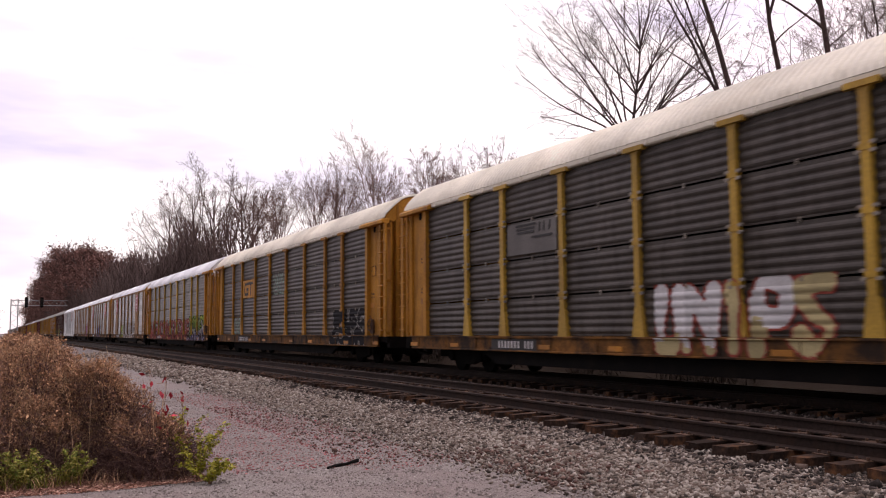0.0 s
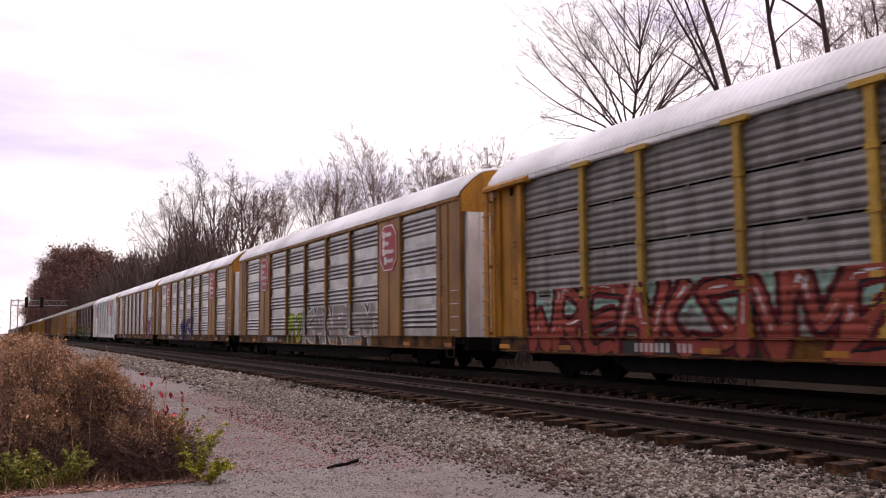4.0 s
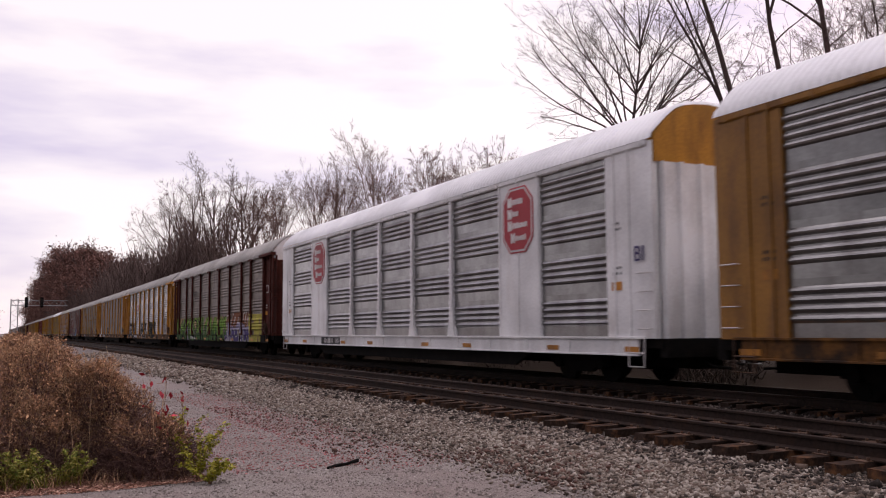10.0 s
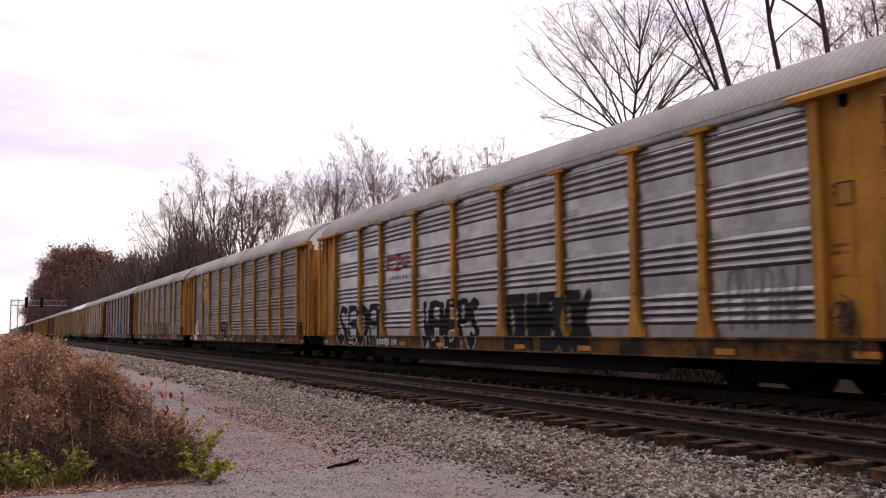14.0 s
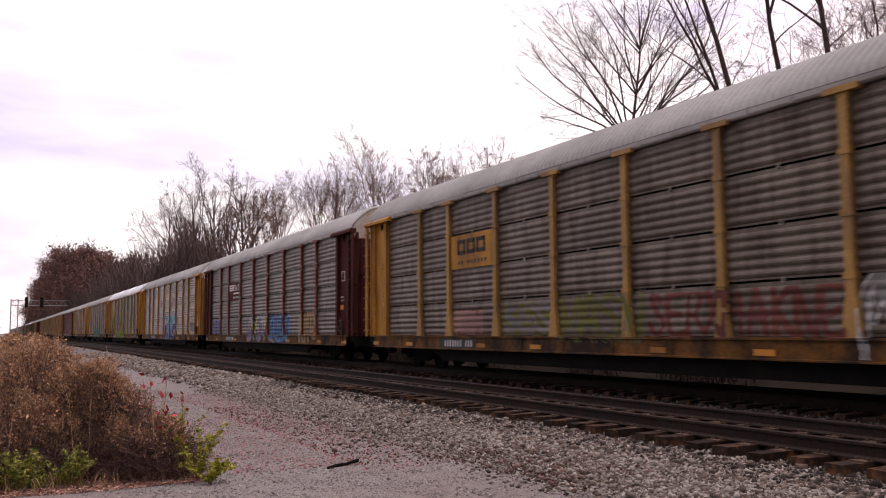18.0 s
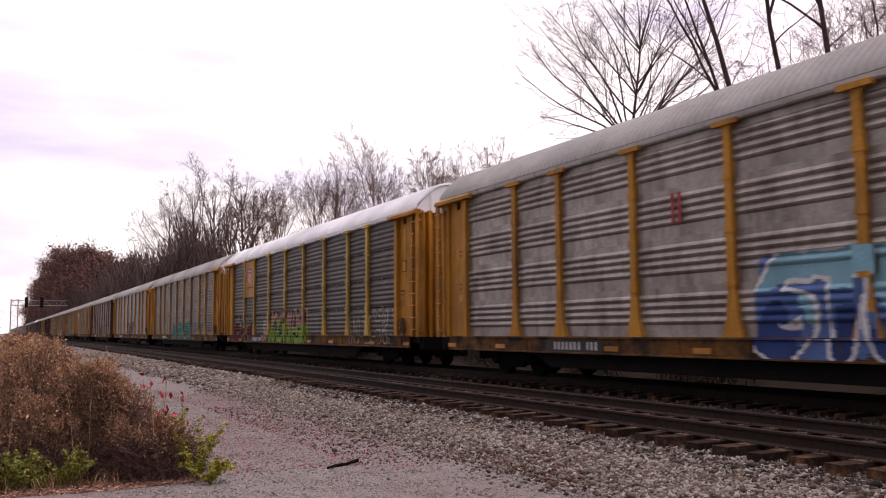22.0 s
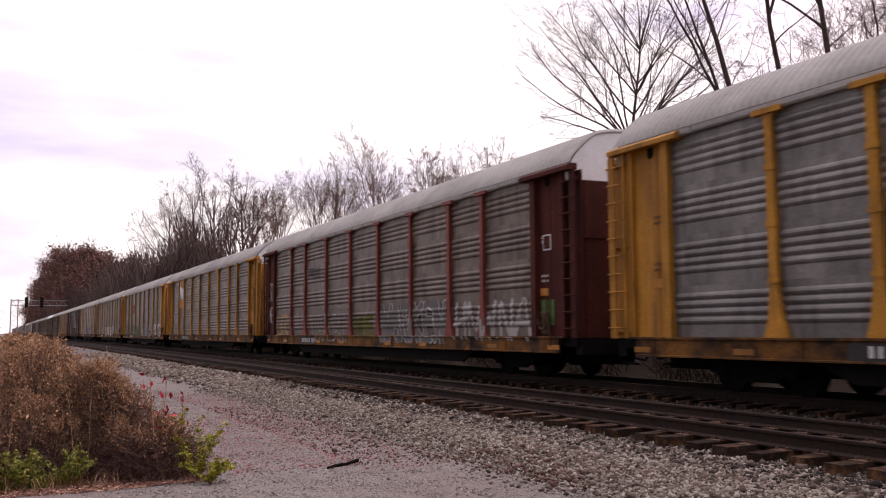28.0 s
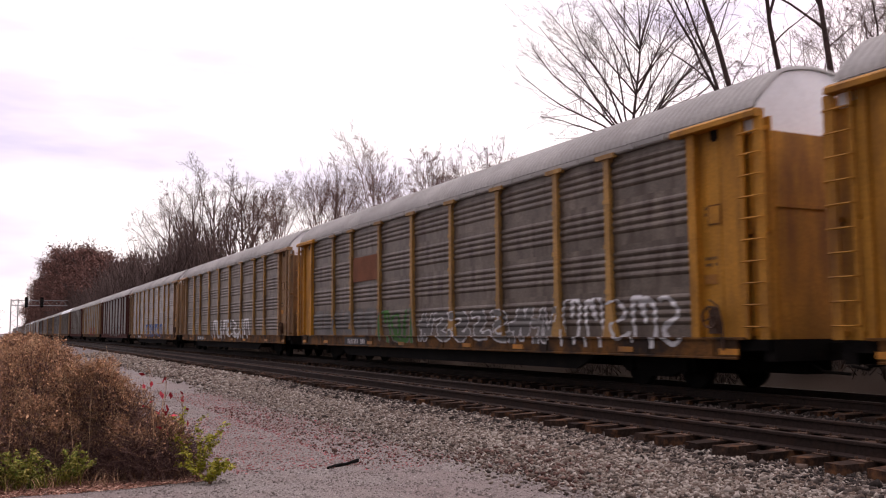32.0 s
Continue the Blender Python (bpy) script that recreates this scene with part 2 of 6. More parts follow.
def disc(bm, axis, centre, r, a, b, sides=20):
    i = "xyz".index(axis)
    c = [centre[j] for j in range(3) if j != i]
    prism(bm, [(c[0] + r * math.cos(2 * math.pi * k / sides), c[1] + r * math.sin(2 * math.pi * k / sides)) for k in range(sides)], axis, a, b)


def mesh_of(name, bm, material, smooth=False, bevel=0.0):
    if bevel:
        bmesh.ops.bevel(bm, geom=bm.edges[:], offset=bevel, segments=1, affect="EDGES", clamp_overlap=True)
    bmesh.ops.recalc_face_normals(bm, faces=bm.faces[:])
    me = bpy.data.meshes.new(name)
    bm.to_mesh(me)
    bm.free()
    me.materials.append(material)
    if smooth:
        for f in me.polygons:
            f.use_smooth = True
    return me


def piece(name, me, parent, m=None, label=""):
    ob = new(name, me)
    ob.parent = parent
    if m is not None:
        ob.matrix_basis = m
    return tagged(ob, label) if label else ob


def part(name, bm, material, parent, label="", bevel=0.0):
    return piece(name, mesh_of(name, bm, material, bevel=bevel), parent, None, label)


def raw_mesh(name, verts, faces, material):
    me = bpy.data.meshes.new(name)
    me.from_pydata(verts, [], faces)
    me.materials.append(material)
    return me


def fast_mesh(name, verts, faces, material, smooth=False):
    """From numpy arrays: verts (n,3), faces (m,k)."""
    me = bpy.data.meshes.new(name)
    m, k = faces.shape
    me.vertices.add(len(verts))
    me.vertices.foreach_set("co", np.ascontiguousarray(verts, dtype=np.float32).ravel())
    me.loops.add(m * k)
    me.loops.foreach_set("vertex_index", np.ascontiguousarray(faces, dtype=np.int32).ravel())
    me.polygons.add(m)
    me.polygons.foreach_set("loop_start", np.arange(0, m * k, k, dtype=np.int32))
    if smooth:
        me.polygons.foreach_set("use_smooth", np.ones(m, dtype=bool))
    me.update(calc_edges=True)
    me.materials.append(material)
    return me


# ---- ground ----
def profile_z(x):
    """Height of the ground across the line: path, ballast shoulder, two track beds, far ditch."""
    xs = [-4000, -60, -6, 2, 5.2, 5.9, 7.1, 7.75, 10.1, 11.1, 12.0, 14.8, 15.6, 16.6, 18.6, 22, 80, 4000]
    zs = [-0.6, -0.6, -0.55, -0.5, -0.52, -0.47, -0.33, -0.30, -0.29, -0.36, -0.29, -0.29, -0.36, -0.55, 0.35, 0.8, 0.9, 0.9]
    return np.interp(x, xs, zs)


def ground_z(x, y):
    return float(profile_z(x)) + 0.035 * noise.noise(Vector((x * 0.45, y * 0.3, 3.0))) + 0.012 * noise.noise(Vector((x * 2.1, y * 1.7, 8.0)))


def ground_material():
    m = bpy.data.materials.new("gravel_ground")
    m.use_nodes = True
    n, l = m.node_tree.nodes, m.node_tree.links
    b = n["Principled BSDF"]
    co = n.new("ShaderNodeTexCoord")
    sep = n.new("ShaderNodeSeparateXYZ")
    l.new(co.outputs["Object"], sep.inputs[0])
    vor, v2 = n.new("ShaderNodeTexVoronoi"), n.new("ShaderNodeTexVoronoi")
    vor.inputs["Scale"].default_value, v2.inputs["Scale"].default_value = 26, 95
    l.new(co.outputs["Object"], vor.inputs["Vector"])
    l.new(co.outputs["Object"], v2.inputs["Vector"])
    stones, grit = n.new("ShaderNodeValToRGB"), n.new("ShaderNodeValToRGB")
    for r, cols in ((stones, ((0.059, 0.051, 0.047), (0.162, 0.146, 0.133), (0.279, 0.247, 0.227))), (grit, ((0.142, 0.123, 0.115), (0.227, 0.198, 0.182), (0.318, 0.282, 0.259)))):
        r.color_ramp.elements[0].color, r.color_ramp.elements[1].color = (*cols[0], 1), (*cols[2], 1)
        e = r.color_ramp.elements.new(0.5)
        e.color = (*cols[1], 1)
    s1, s2 = n.new("ShaderNodeSeparateColor"), n.new("ShaderNodeSeparateColor")
    l.new(vor.outputs["Color"], s1.inputs[0])
    l.new(v2.outputs["Color"], s2.inputs[0])
    l.new(s1.outputs[0], stones.inputs["Fac"])
    l.new(s2.outputs[0], grit.inputs["Fac"])
    broad = n.new("ShaderNodeTexNoise")
    broad.inputs["Scale"].default_value, broad.inputs["Detail"].default_value = 0.9, 6
    l.new(co.outputs["Object"], broad.inputs["Vector"])
    edge = n.new("ShaderNodeMath")
    edge.operation = "MULTIPLY_ADD"
    l.new(broad.outputs["Fac"], edge.inputs[0])
    edge.inputs[1].default_value = 1.6
    l.new(sep.outputs["X"], edge.inputs[2])
    mr = n.new("ShaderNodeMapRange")
    mr.inputs["From Min"].default_value, mr.inputs["From Max"].default_value = 6.0, 6.7
    l.new(edge.outputs[0], mr.inputs["Value"])
    mix = n.new("ShaderNodeMix")
    mix.data_type = "RGBA"
    l.new(mr.outputs[0], mix.inputs["Factor"])
    l.new(grit.outputs["Color"], mix.inputs["A"])
    l.new(stones.outputs["Color"], mix.inputs["B"])
    # broad stains, and grassy soil far from the line
    st = n.new("ShaderNodeMapRange")
    st.inputs["From Min"].default_value, st.inputs["From Max"].default_value, st.inputs["To Max"].default_value = 0.42, 0.72, 0.55
    l.new(broad.outputs["Fac"], st.inputs["Value"])
    mix2 = n.new("ShaderNodeMix")
    mix2.data_type = "RGBA"
    l.new(st.outputs[0], mix2.inputs["Factor"])
    l.new(mix.outputs["Result"], mix2.inputs["A"])
    mix2.inputs["B"].default_value = (0.2, 0.135, 0.125, 1)
    far1, far2, mx = n.new("ShaderNodeMapRange"), n.new("ShaderNodeMapRange"), n.new("ShaderNodeMath")
    far1.inputs["From Min"].default_value, far1.inputs["From Max"].default_value = 16.3, 17.1
    far2.inputs["From Min"].default_value, far2.inputs["From Max"].default_value = -0.5, -3.0
    mx.operation = "MAXIMUM"
    l.new(edge.outputs[0], far1.inputs["Value"])
    l.new(sep.outputs["X"], far2.inputs["Value"])
    l.new(far1.outputs[0], mx.inputs[0])
    l.new(far2.outputs[0], mx.inputs[1])
    mix3 = n.new("ShaderNodeMix")
    mix3.data_type = "RGBA"
    l.new(mx.outputs[0], mix3.inputs["Factor"])
    l.new(mix2.outputs["Result"], mix3.inputs["A"])
    mix3.inputs["B"].default_value = (0.04, 0.027, 0.019, 1)
    # track bed multiplied darker: grime, and the train's shade put into the colour
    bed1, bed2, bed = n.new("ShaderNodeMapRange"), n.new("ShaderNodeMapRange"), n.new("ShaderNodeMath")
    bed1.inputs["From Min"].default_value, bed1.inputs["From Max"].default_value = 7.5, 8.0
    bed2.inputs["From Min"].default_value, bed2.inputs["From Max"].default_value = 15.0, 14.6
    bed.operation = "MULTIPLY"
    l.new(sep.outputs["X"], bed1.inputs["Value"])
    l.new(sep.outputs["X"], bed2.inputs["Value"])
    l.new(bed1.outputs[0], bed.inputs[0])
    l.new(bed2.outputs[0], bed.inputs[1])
    mix4, grime_and_shade = n.new("ShaderNodeMix"), n.new("ShaderNodeMix")
    mix4.data_type = grime_and_shade.data_type = "RGBA"
    grime_and_shade.blend_type = "MULTIPLY"
    grime_and_shade.inputs["Factor"].default_value = 1.0
    l.new(mix3.outputs["Result"], grime_and_shade.inputs["A"])
    grime_and_shade.inputs["B"].default_value = (0.2, 0.16, 0.14, 1)
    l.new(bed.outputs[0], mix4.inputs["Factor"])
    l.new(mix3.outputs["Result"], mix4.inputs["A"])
    l.new(grime_and_shade.outputs["Result"], mix4.inputs["B"])
    l.new(mix4.outputs["Result"], b.inputs["Base Color"])
    b.inputs["Roughness"].default_value = 0.95
    b.inputs["Specular IOR Level"].default_value = 0.2
    bp = n.new("ShaderNodeBump")
    bp.inputs["Strength"].default_value, bp.inputs["Distance"].default_value = 0.4, 0.015
    l.new(v2.outputs["Distance"], bp.inputs["Height"])
    l.new(bp.outputs[0], b.inputs["Normal"])
    return m


def build_ground():
    xs = np.unique(np.concatenate([[-4000, -1000, -300, -100, -40, -20, -10], np.arange(-6, 18.01, 0.25), [19, 20, 22, 24, 30, 40, 80, 300, 1000, 4000]]))
    ys = np.unique(np.concatenate([[-4000, -1000, -300, -100, -50, -20, -8], np.arange(-2, 40, 0.4), np.arange(40, 120, 2.5), [140, 170, 220, 300, 450, 700, 1200, 4000]]))
    verts = np.array([(x, y, ground_z(x, y) if abs(y) < 300 and -20 < x < 60 else float(profile_z(x))) for y in ys for x in xs])
    nx = len(xs)
    j, i = np.meshgrid(np.arange(len(ys) - 1), np.arange(nx - 1), indexing="ij")
    a = (j * nx + i).ravel()
    me = fast_mesh("ground", verts, np.stack([a, a + 1, a + 1 + nx, a + nx], 1), ground_material(), True)
    tagged(new("ground", me), "grey gravel path and ballast bed beside two railway tracks", "ground", kind="structure")


build_ground()

# ---- tracks ----
NEAR_X, FAR_X, TIE_STEP = 8.93, 13.4, 0.525


def rail_mesh(y0, y1):
    bm = bmesh.new()
    half = [(0.075, -0.18), (0.075, -0.165), (0.012, -0.14), (0.012, -0.045), (0.036, -0.035), (0.036, -0.006), (0.028, 0.0)]
    prism(bm, half + [(-x, z) for x, z in half[::-1]], "y", y0, y1)
    return mesh_of("rail", bm, RAIL_TOP)


def tie_mesh(seed):
    r = random.Random(seed)
    bm = bmesh.new()
    box(bm, -1.295, 1.295, -0.115, 0.115, -0.36, -0.185)
    bmesh.ops.subdivide_edges(bm, edges=[e for e in bm.edges if abs(e.verts[0].co.x - e.verts[1].co.x) > 1], cuts=5)
    for v in bm.verts:
        v.co += Vector((r.uniform(-0.02, 0.02), r.uniform(-0.012, 0.012), r.uniform(-0.008, 0.006)))
    return mesh_of("tie", bm, TIE)


def build_track(x, label, first, single, last):
    track = tagged(new("railway_track"), label, "track", kind="structure")
    track.location = (x, 0, 0)
    rail = rail_mesh(-600, 1500)
    for s in (-1, 1):
        piece("rail", rail, track, pose(s * 0.754, 0, 0), "dark rusty steel rail")
    kinds = [tie_mesh(i) for i in range(5)]
    bm = bmesh.new()
    box(bm, -0.19, 0.19, -0.1, 0.1, -0.186, -0.176)
    for sx in (-1, 1):
        for sy in (-1, 1):
            disc(bm, "z", (sx * 0.11, sy * 0.07, 0), 0.018, -0.18, -0.145, 6)
    plate = mesh_of("tie_plate", bm, RUST)
    r = random.Random(int(x * 10))
    k = 0
    rest = []
    y = first
    while y < last:
        m = pose(r.uniform(-0.06, 0.06), y + r.uniform(-0.03, 0.03), r.uniform(-0.012, 0.008), 0, 0, r.uniform(-1.2, 1.2))
        if k < single:
            tie = piece("tie", kinds[k % 5], track, m)
            for s in (-1, 1):
                piece("tie_plate", plate, tie, pose(s * 0.754, 0, 0))
        else:
            rest.append(m)
        k += 1
        y += TIE_STEP
    base = np.array([(sx * 1.295, sy * 0.115, z) for z in (-0.36, -0.185) for sy in (-1, 1) for sx in (-1, 1)])
    quads = np.array([(0, 2, 3, 1), (4, 5, 7, 6), (0, 1, 5, 4), (2, 6, 7, 3), (0, 4, 6, 2), (1, 3, 7, 5)])
    vs = np.concatenate([base @ np.array(m.to_3x3()).T + np.array(m.translation) for m in rest])
    fs = np.concatenate([quads + 8 * i for i in range(len(rest))])
    tagged(piece("far_ties", fast_mesh("far_ties", vs, fs, TIE), track), kind="stuff")


build_track(NEAR_X, "empty railway track with worn brown wooden ties in grey ballast", 4.02, 110, 330)
build_track(FAR_X, "railway track in grey ballast under the passing train", 8.2, 60, 330)


# ---- stones ----
def scatter_stones(name, count, xr, yr, size, material, seed, label, near_bias=1.0, lift=0.35, fade=False):
    g = np.random.default_rng(seed)
    x = g.uniform(xr[0], xr[1], count) if not fade else xr[0] + (xr[1] - xr[0]) * np.sqrt(np.sqrt(g.uniform(0, 1, count)) * g.uniform(0.25, 1, count))
    y = yr[0] + (yr[1] - yr[0]) * g.uniform(0, 1, count) ** near_bias
    z = np.array([ground_z(a, b) for a, b in zip(x, y)])
    s = g.lognormal(0, 0.33, count) * size
    octa = np.array([(1, 0, 0), (-1, 0, 0), (0, 1, 0), (0, -1, 0), (0, 0, 1), (0, 0, -1)], float)
    tri = np.array([(0, 2, 4), (2, 1, 4), (1, 3, 4), (3, 0, 4), (2, 0, 5), (1, 2, 5), (3, 1, 5), (0, 3, 5)])
    v = octa[None] * (1 + g.uniform(-0.35, 0.35, (count, 6, 1))) + g.uniform(-0.22, 0.22, (count, 6, 3))
    q, _ = np.linalg.qr(g.normal(size=(count, 3, 3)))
    v = np.einsum("nij,nkj->nki", q, v) * s[:, None, None] * np.array([1, 1, 0.8])
    v += np.stack([x, y, z + s * lift], 1)[:, None]
    f = tri[None] + 6 * np.arange(count)[:, None, None]
    return tagged(new(name, fast_mesh(name, v.reshape(-1, 3), f.reshape(-1, 3), material)), label, "gravel", kind="stuff")


STONE = scattered("ballast_stone", (0.030, 0.025, 0.021), (0.429, 0.381, 0.328), 0.9, (0.241, 0.205, 0.171), (0.147, 0.104, 0.080))
# bed stone tones hold track grime and the train's shade together
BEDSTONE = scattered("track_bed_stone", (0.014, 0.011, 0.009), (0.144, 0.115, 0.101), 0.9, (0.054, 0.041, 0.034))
PEBBLE = scattered("path_pebble", (0.130, 0.107, 0.097), (0.401, 0.360, 0.330), 0.9, (0.247, 0.211, 0.191))
scatter_stones("ballast_stones", 100000, (4.7, 7.95), (5.2, 27), 0.0195, STONE, 1, "loose grey crushed-stone ballast on the track shoulder", 1.35, 0.3, True)
scatter_stones("far_ballast_stones", 30000, (5.0, 7.9), (27, 75), 0.04, STONE, 2, "loose grey crushed-stone ballast along the track", 1.3, 0.3, True)
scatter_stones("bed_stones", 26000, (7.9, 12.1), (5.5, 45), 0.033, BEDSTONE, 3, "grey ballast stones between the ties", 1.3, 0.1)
scatter_stones("path_pebbles", 42000, (0.8, 6.0), (7.0, 28), 0.0115, PEBBLE, 4, "fine pale gravel on the access path", 1.7, -0.05)
scatter_stones("shaded_bed_stones", 14000, (12.1, 14.6), (6, 50), 0.035, BEDSTONE, 7, "ballast stones under the passing train, coloured dark for its shade", 1.4, 0.2)
scatter_stones("outer_ballast_stones", 9000, (14.6, 16.6), (6, 60), 0.04, STONE, 6, "grey ballast on the far shoulder of the track", 1.2, 0.2)
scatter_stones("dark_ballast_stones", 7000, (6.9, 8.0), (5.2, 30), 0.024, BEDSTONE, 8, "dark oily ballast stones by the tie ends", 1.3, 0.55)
RUSTSTONE = scattered("rusty_stone", (0.065, 0.032, 0.025), (0.288, 0.187, 0.151), 0.9, (0.158, 0.090, 0.072))
scatter_stones("rusty_ballast_stones", 500, (5.4, 6.6), (8.0, 11.2), 0.021, RUSTSTONE, 9, "rust-stained ballast stones at the foot of the shoulder", 1.0, 0.75)
scatter_stones("rusty_path_stones", 1300, (4.2, 5.4), (11.0, 21.0), 0.014, RUSTSTONE, 10, "reddish brown grit along the foot of the ballast", 1.0, 0.5)

# ---- the train: covered car carriers ----
PITCH_LEN, SPEED, FIRST_GAP = 28.5, 15.672, -29.22
POSTS = (-11.75, -9.05, -7.0, -4.2, -1.4, 1.4, 4.2, 7.0, 9.05, 11.75)
END, ROW0, ROW_H = 13.58, 1.03, 0.98
SKIN, PROUD = 1.47, 1.575
RIBS = (0.31, 0.47, 0.625, 0.78)
EVEN_RIBS = (0.13, 0.3, 0.47, 0.64, 0.81)
FLIP = pose(0, 0, 0, 0, 0, 180)
CACHE = {}


def cached(key, make):
    if key not in CACHE:
        CACHE[key] = make()
    return CACHE[key]


def rib(z, even=False):
    """How far the corrugated side stands out at a height."""
    u = (z - ROW0) % ROW_H
    return sum((0.023 if even else 0.042) * max(0.0, math.cos((u - c) / 0.071 * math.pi / 2)) for c in (EVEN_RIBS if even else RIBS) if abs(u - c) < 0.071)


def panel_mesh(width, rows, gap, material):
    def make():
        zs = []
        for i in range(rows):
            b = i * ROW_H
            zs.append((b + gap, 0.0))
            for c in EVEN_RIBS if gap else RIBS:
                k = 0.5 if gap else (0.9 if material in (ZINC, PALE) else 0.62)
                zs += [(b + c - 0.071, 0), (b + c - 0.036, 0.031 * k), (b + c, 0.046 * k), (b + c + 0.036, 0.031 * k), (b + c + 0.071, 0)]
            zs.append((b + ROW_H - gap, 0.0))
        n = len(zs)
        v, f = [], []
        for y in (-width / 2, width / 2):
            v += [(-SKIN - d, y, ROW0 + z) for z, d in zs]
        for y in (-width / 2, width / 2):
            v += [(-SKIN + 0.03, y, ROW0 + zs[0][0]), (-SKIN + 0.03, y, ROW0 + zs[-1][0])]
        for i in range(n - 1):
            f.append((i, n + i, n + i + 1, i + 1))
        a = 2 * n
        f += [(0, a, a + 2, n), (n - 1, 2 * n - 1, a + 3, a + 1), (a, a + 1, a + 3, a + 2)]
        return raw_mesh("side_panel", v, f, material)
    return cached(("panel", round(width, 3), rows, gap, material.name), make)


def post_mesh(kind, material):
    def make():
        bm = bmesh.new()
        foot = [(-0.26, 1.0), (0.26, 1.0), (0.15, 1.38), (0.09, 1.9)] if kind in ("flared", "broad") else [(-0.09, 1.0), (0.09, 1.0), (0.08, 1.4)] if kind == "slim" else [(-0.2, 1.0), (0.2, 1.0), (0.11, 1.62), (0.085, 1.66)]
        head = [(0.075, 4.96)] if kind in ("flared", "slim") else [(0.085, 4.8), (0.12, 4.88), (0.12, 4.93)]
        right = foot[1:] + head
        prism(bm, right + [(-y, z) for y, z in right[::-1]], "x", -PROUD, -SKIN + 0.02)
        if kind in ("tee", "broad"):
            box(bm, -PROUD - 0.045, -SKIN - 0.03, -0.33, 0.33, 4.9, 5.0)
        for z in (2.0, 2.98, 3.96):
            box(bm, -PROUD - 0.012, -SKIN - 0.02, -0.115, 0.115, z - 0.05, z + 0.05)
        return mesh_of("post", bm, material)
    return cached(("post", kind, material.name), make)


def bracket_mesh():
    def make():
        bm = bmesh.new()
        for s in (-1, 1):
            for z in (1.93, 2.06, 2.91, 3.04, 3.89, 4.02):
                prism(bm, [(s * 0.14 + 0.055 * math.cos(q), z + 0.035 * math.sin(q)) for q in (0.4, 1.2, 2.0, 2.8, 3.5, 4.3, 5.1, 5.9)], "x", -PROUD - 0.012, -PROUD + 0.03)
        return mesh_of("bracket", bm, POST_GREY)
    return cached("bracket", make)


PROFILE = [(-1.56, 5.10), (-1.54, 5.21), (-1.41, 5.37), (-1.16, 5.61), (-0.90, 5.81), (-0.70, 5.89), (-0.38, 5.95), (0.0, 5.98)]
PROFILE = PROFILE + [(-x, z) for x, z in PROFILE[-2::-1]]


def roof_mesh(half, material, step):
    def make():
        n = int(2 * half / step)
        ys, lift = [], []
        for i in range(n):
            y = -half + 2 * half * i / n
            ys += [y, y + 0.14 * step, y + 0.5 * step, y + 0.64 * step]
            lift += [-0.038, 0.038, 0.038, -0.038]
        ys.append(half)
        lift.append(-0.038)
        ys, lift = np.array(ys), np.array(lift)
        pr = np.array(PROFILE)
        nrm = np.array([(x * 0.7, 0.6) for x, z in PROFILE])
        nrm /= np.linalg.norm(nrm, axis=1)[:, None]
        edge = np.clip((pr[:, 1] - 5.1) / 0.3, 0, 1)
        pos = pr[None] + nrm[None] * lift[:, None, None] * edge[None, :, None]
        v = np.stack([pos[..., 0], np.repeat(ys[:, None], len(pr), 1), pos[..., 1]], -1).reshape(-1, 3)
        k = len(pr)
        j, i = np.meshgrid(np.arange(len(ys) - 1), np.arange(k - 1), indexing="ij")
        a = (j * k + i).ravel()
        return fast_mesh("roof", v, np.stack([a, a + 1, a + 1 + k, a + k], 1), material)
    return cached(("roof", half, material.name, step), make)


def cap_mesh(material, y0, y1, drop, name):
    """The gable piece that closes a roof end, from the profile down to a height."""
    def make():
        bm = bmesh.new()
        out = [(x * 0.965, z - 0.045) for x, z in PROFILE]
        prism(bm, out + [(1.5, drop), (-1.5, drop)], "y", y0, y1)
        return mesh_of(name, bm, material)
    return cached((name, material.name, y0, y1, drop), make)


def end_door_mesh(material, style):
    """Folded vertical sheet that closes the end: one corrugated outline swept upwards."""
    def make():
        bm = bmesh.new()
        n = 9 if style == "ribbed" else 5
        step = 2.7 / n
        deep = END - (0.3 if style == "ribbed" else 0.18)
        front = []
        for i in range(n):
            x = -1.35 + i * step
            front += [(x, END - 0.08), (x + 0.11, END - 0.08), (x + 0.12, deep), (x + step - 0.02, deep)]
        front += [(1.35, END - 0.08)]
        if style == "plain":
            front = [(-1.35, END - 0.16), (-1.2, END - 0.09), (1.2, END - 0.09), (1.35, END - 0.16)]
        prism(bm, front + [(1.35, END - 0.36), (-1.35, END - 0.36)], "z", 1.0, 5.02 if style == "ribbed" else (4.62 if style == "fluted" else 4.68))
        if style == "plain":
            box(bm, -1.3, 1.3, END - 0.1, END - 0.06, 3.32, 3.38)
            box(bm, -0.95, -0.2, END - 0.1, END - 0.075, 1.25, 2.4)
        return mesh_of("end_door", bm, material)
    return cached(("door", material.name, style), make)


def slot_mesh():
    def make():
        bm = bmesh.new()
        box(bm, -1.12, -0.3, END - 0.09, END - 0.056, 3.2, 3.42)
        return mesh_of("door_slot", bm, BLACK)
    return cached("slot", make)


def end_rib_mesh(material):
    def make():
        bm = bmesh.new()
        box(bm, -0.03, 0.03, 13.375, 13.42, 5.0, 5.56)
        return mesh_of("end_rib", bm, material)
    return cached(("endrib", material.name), make)


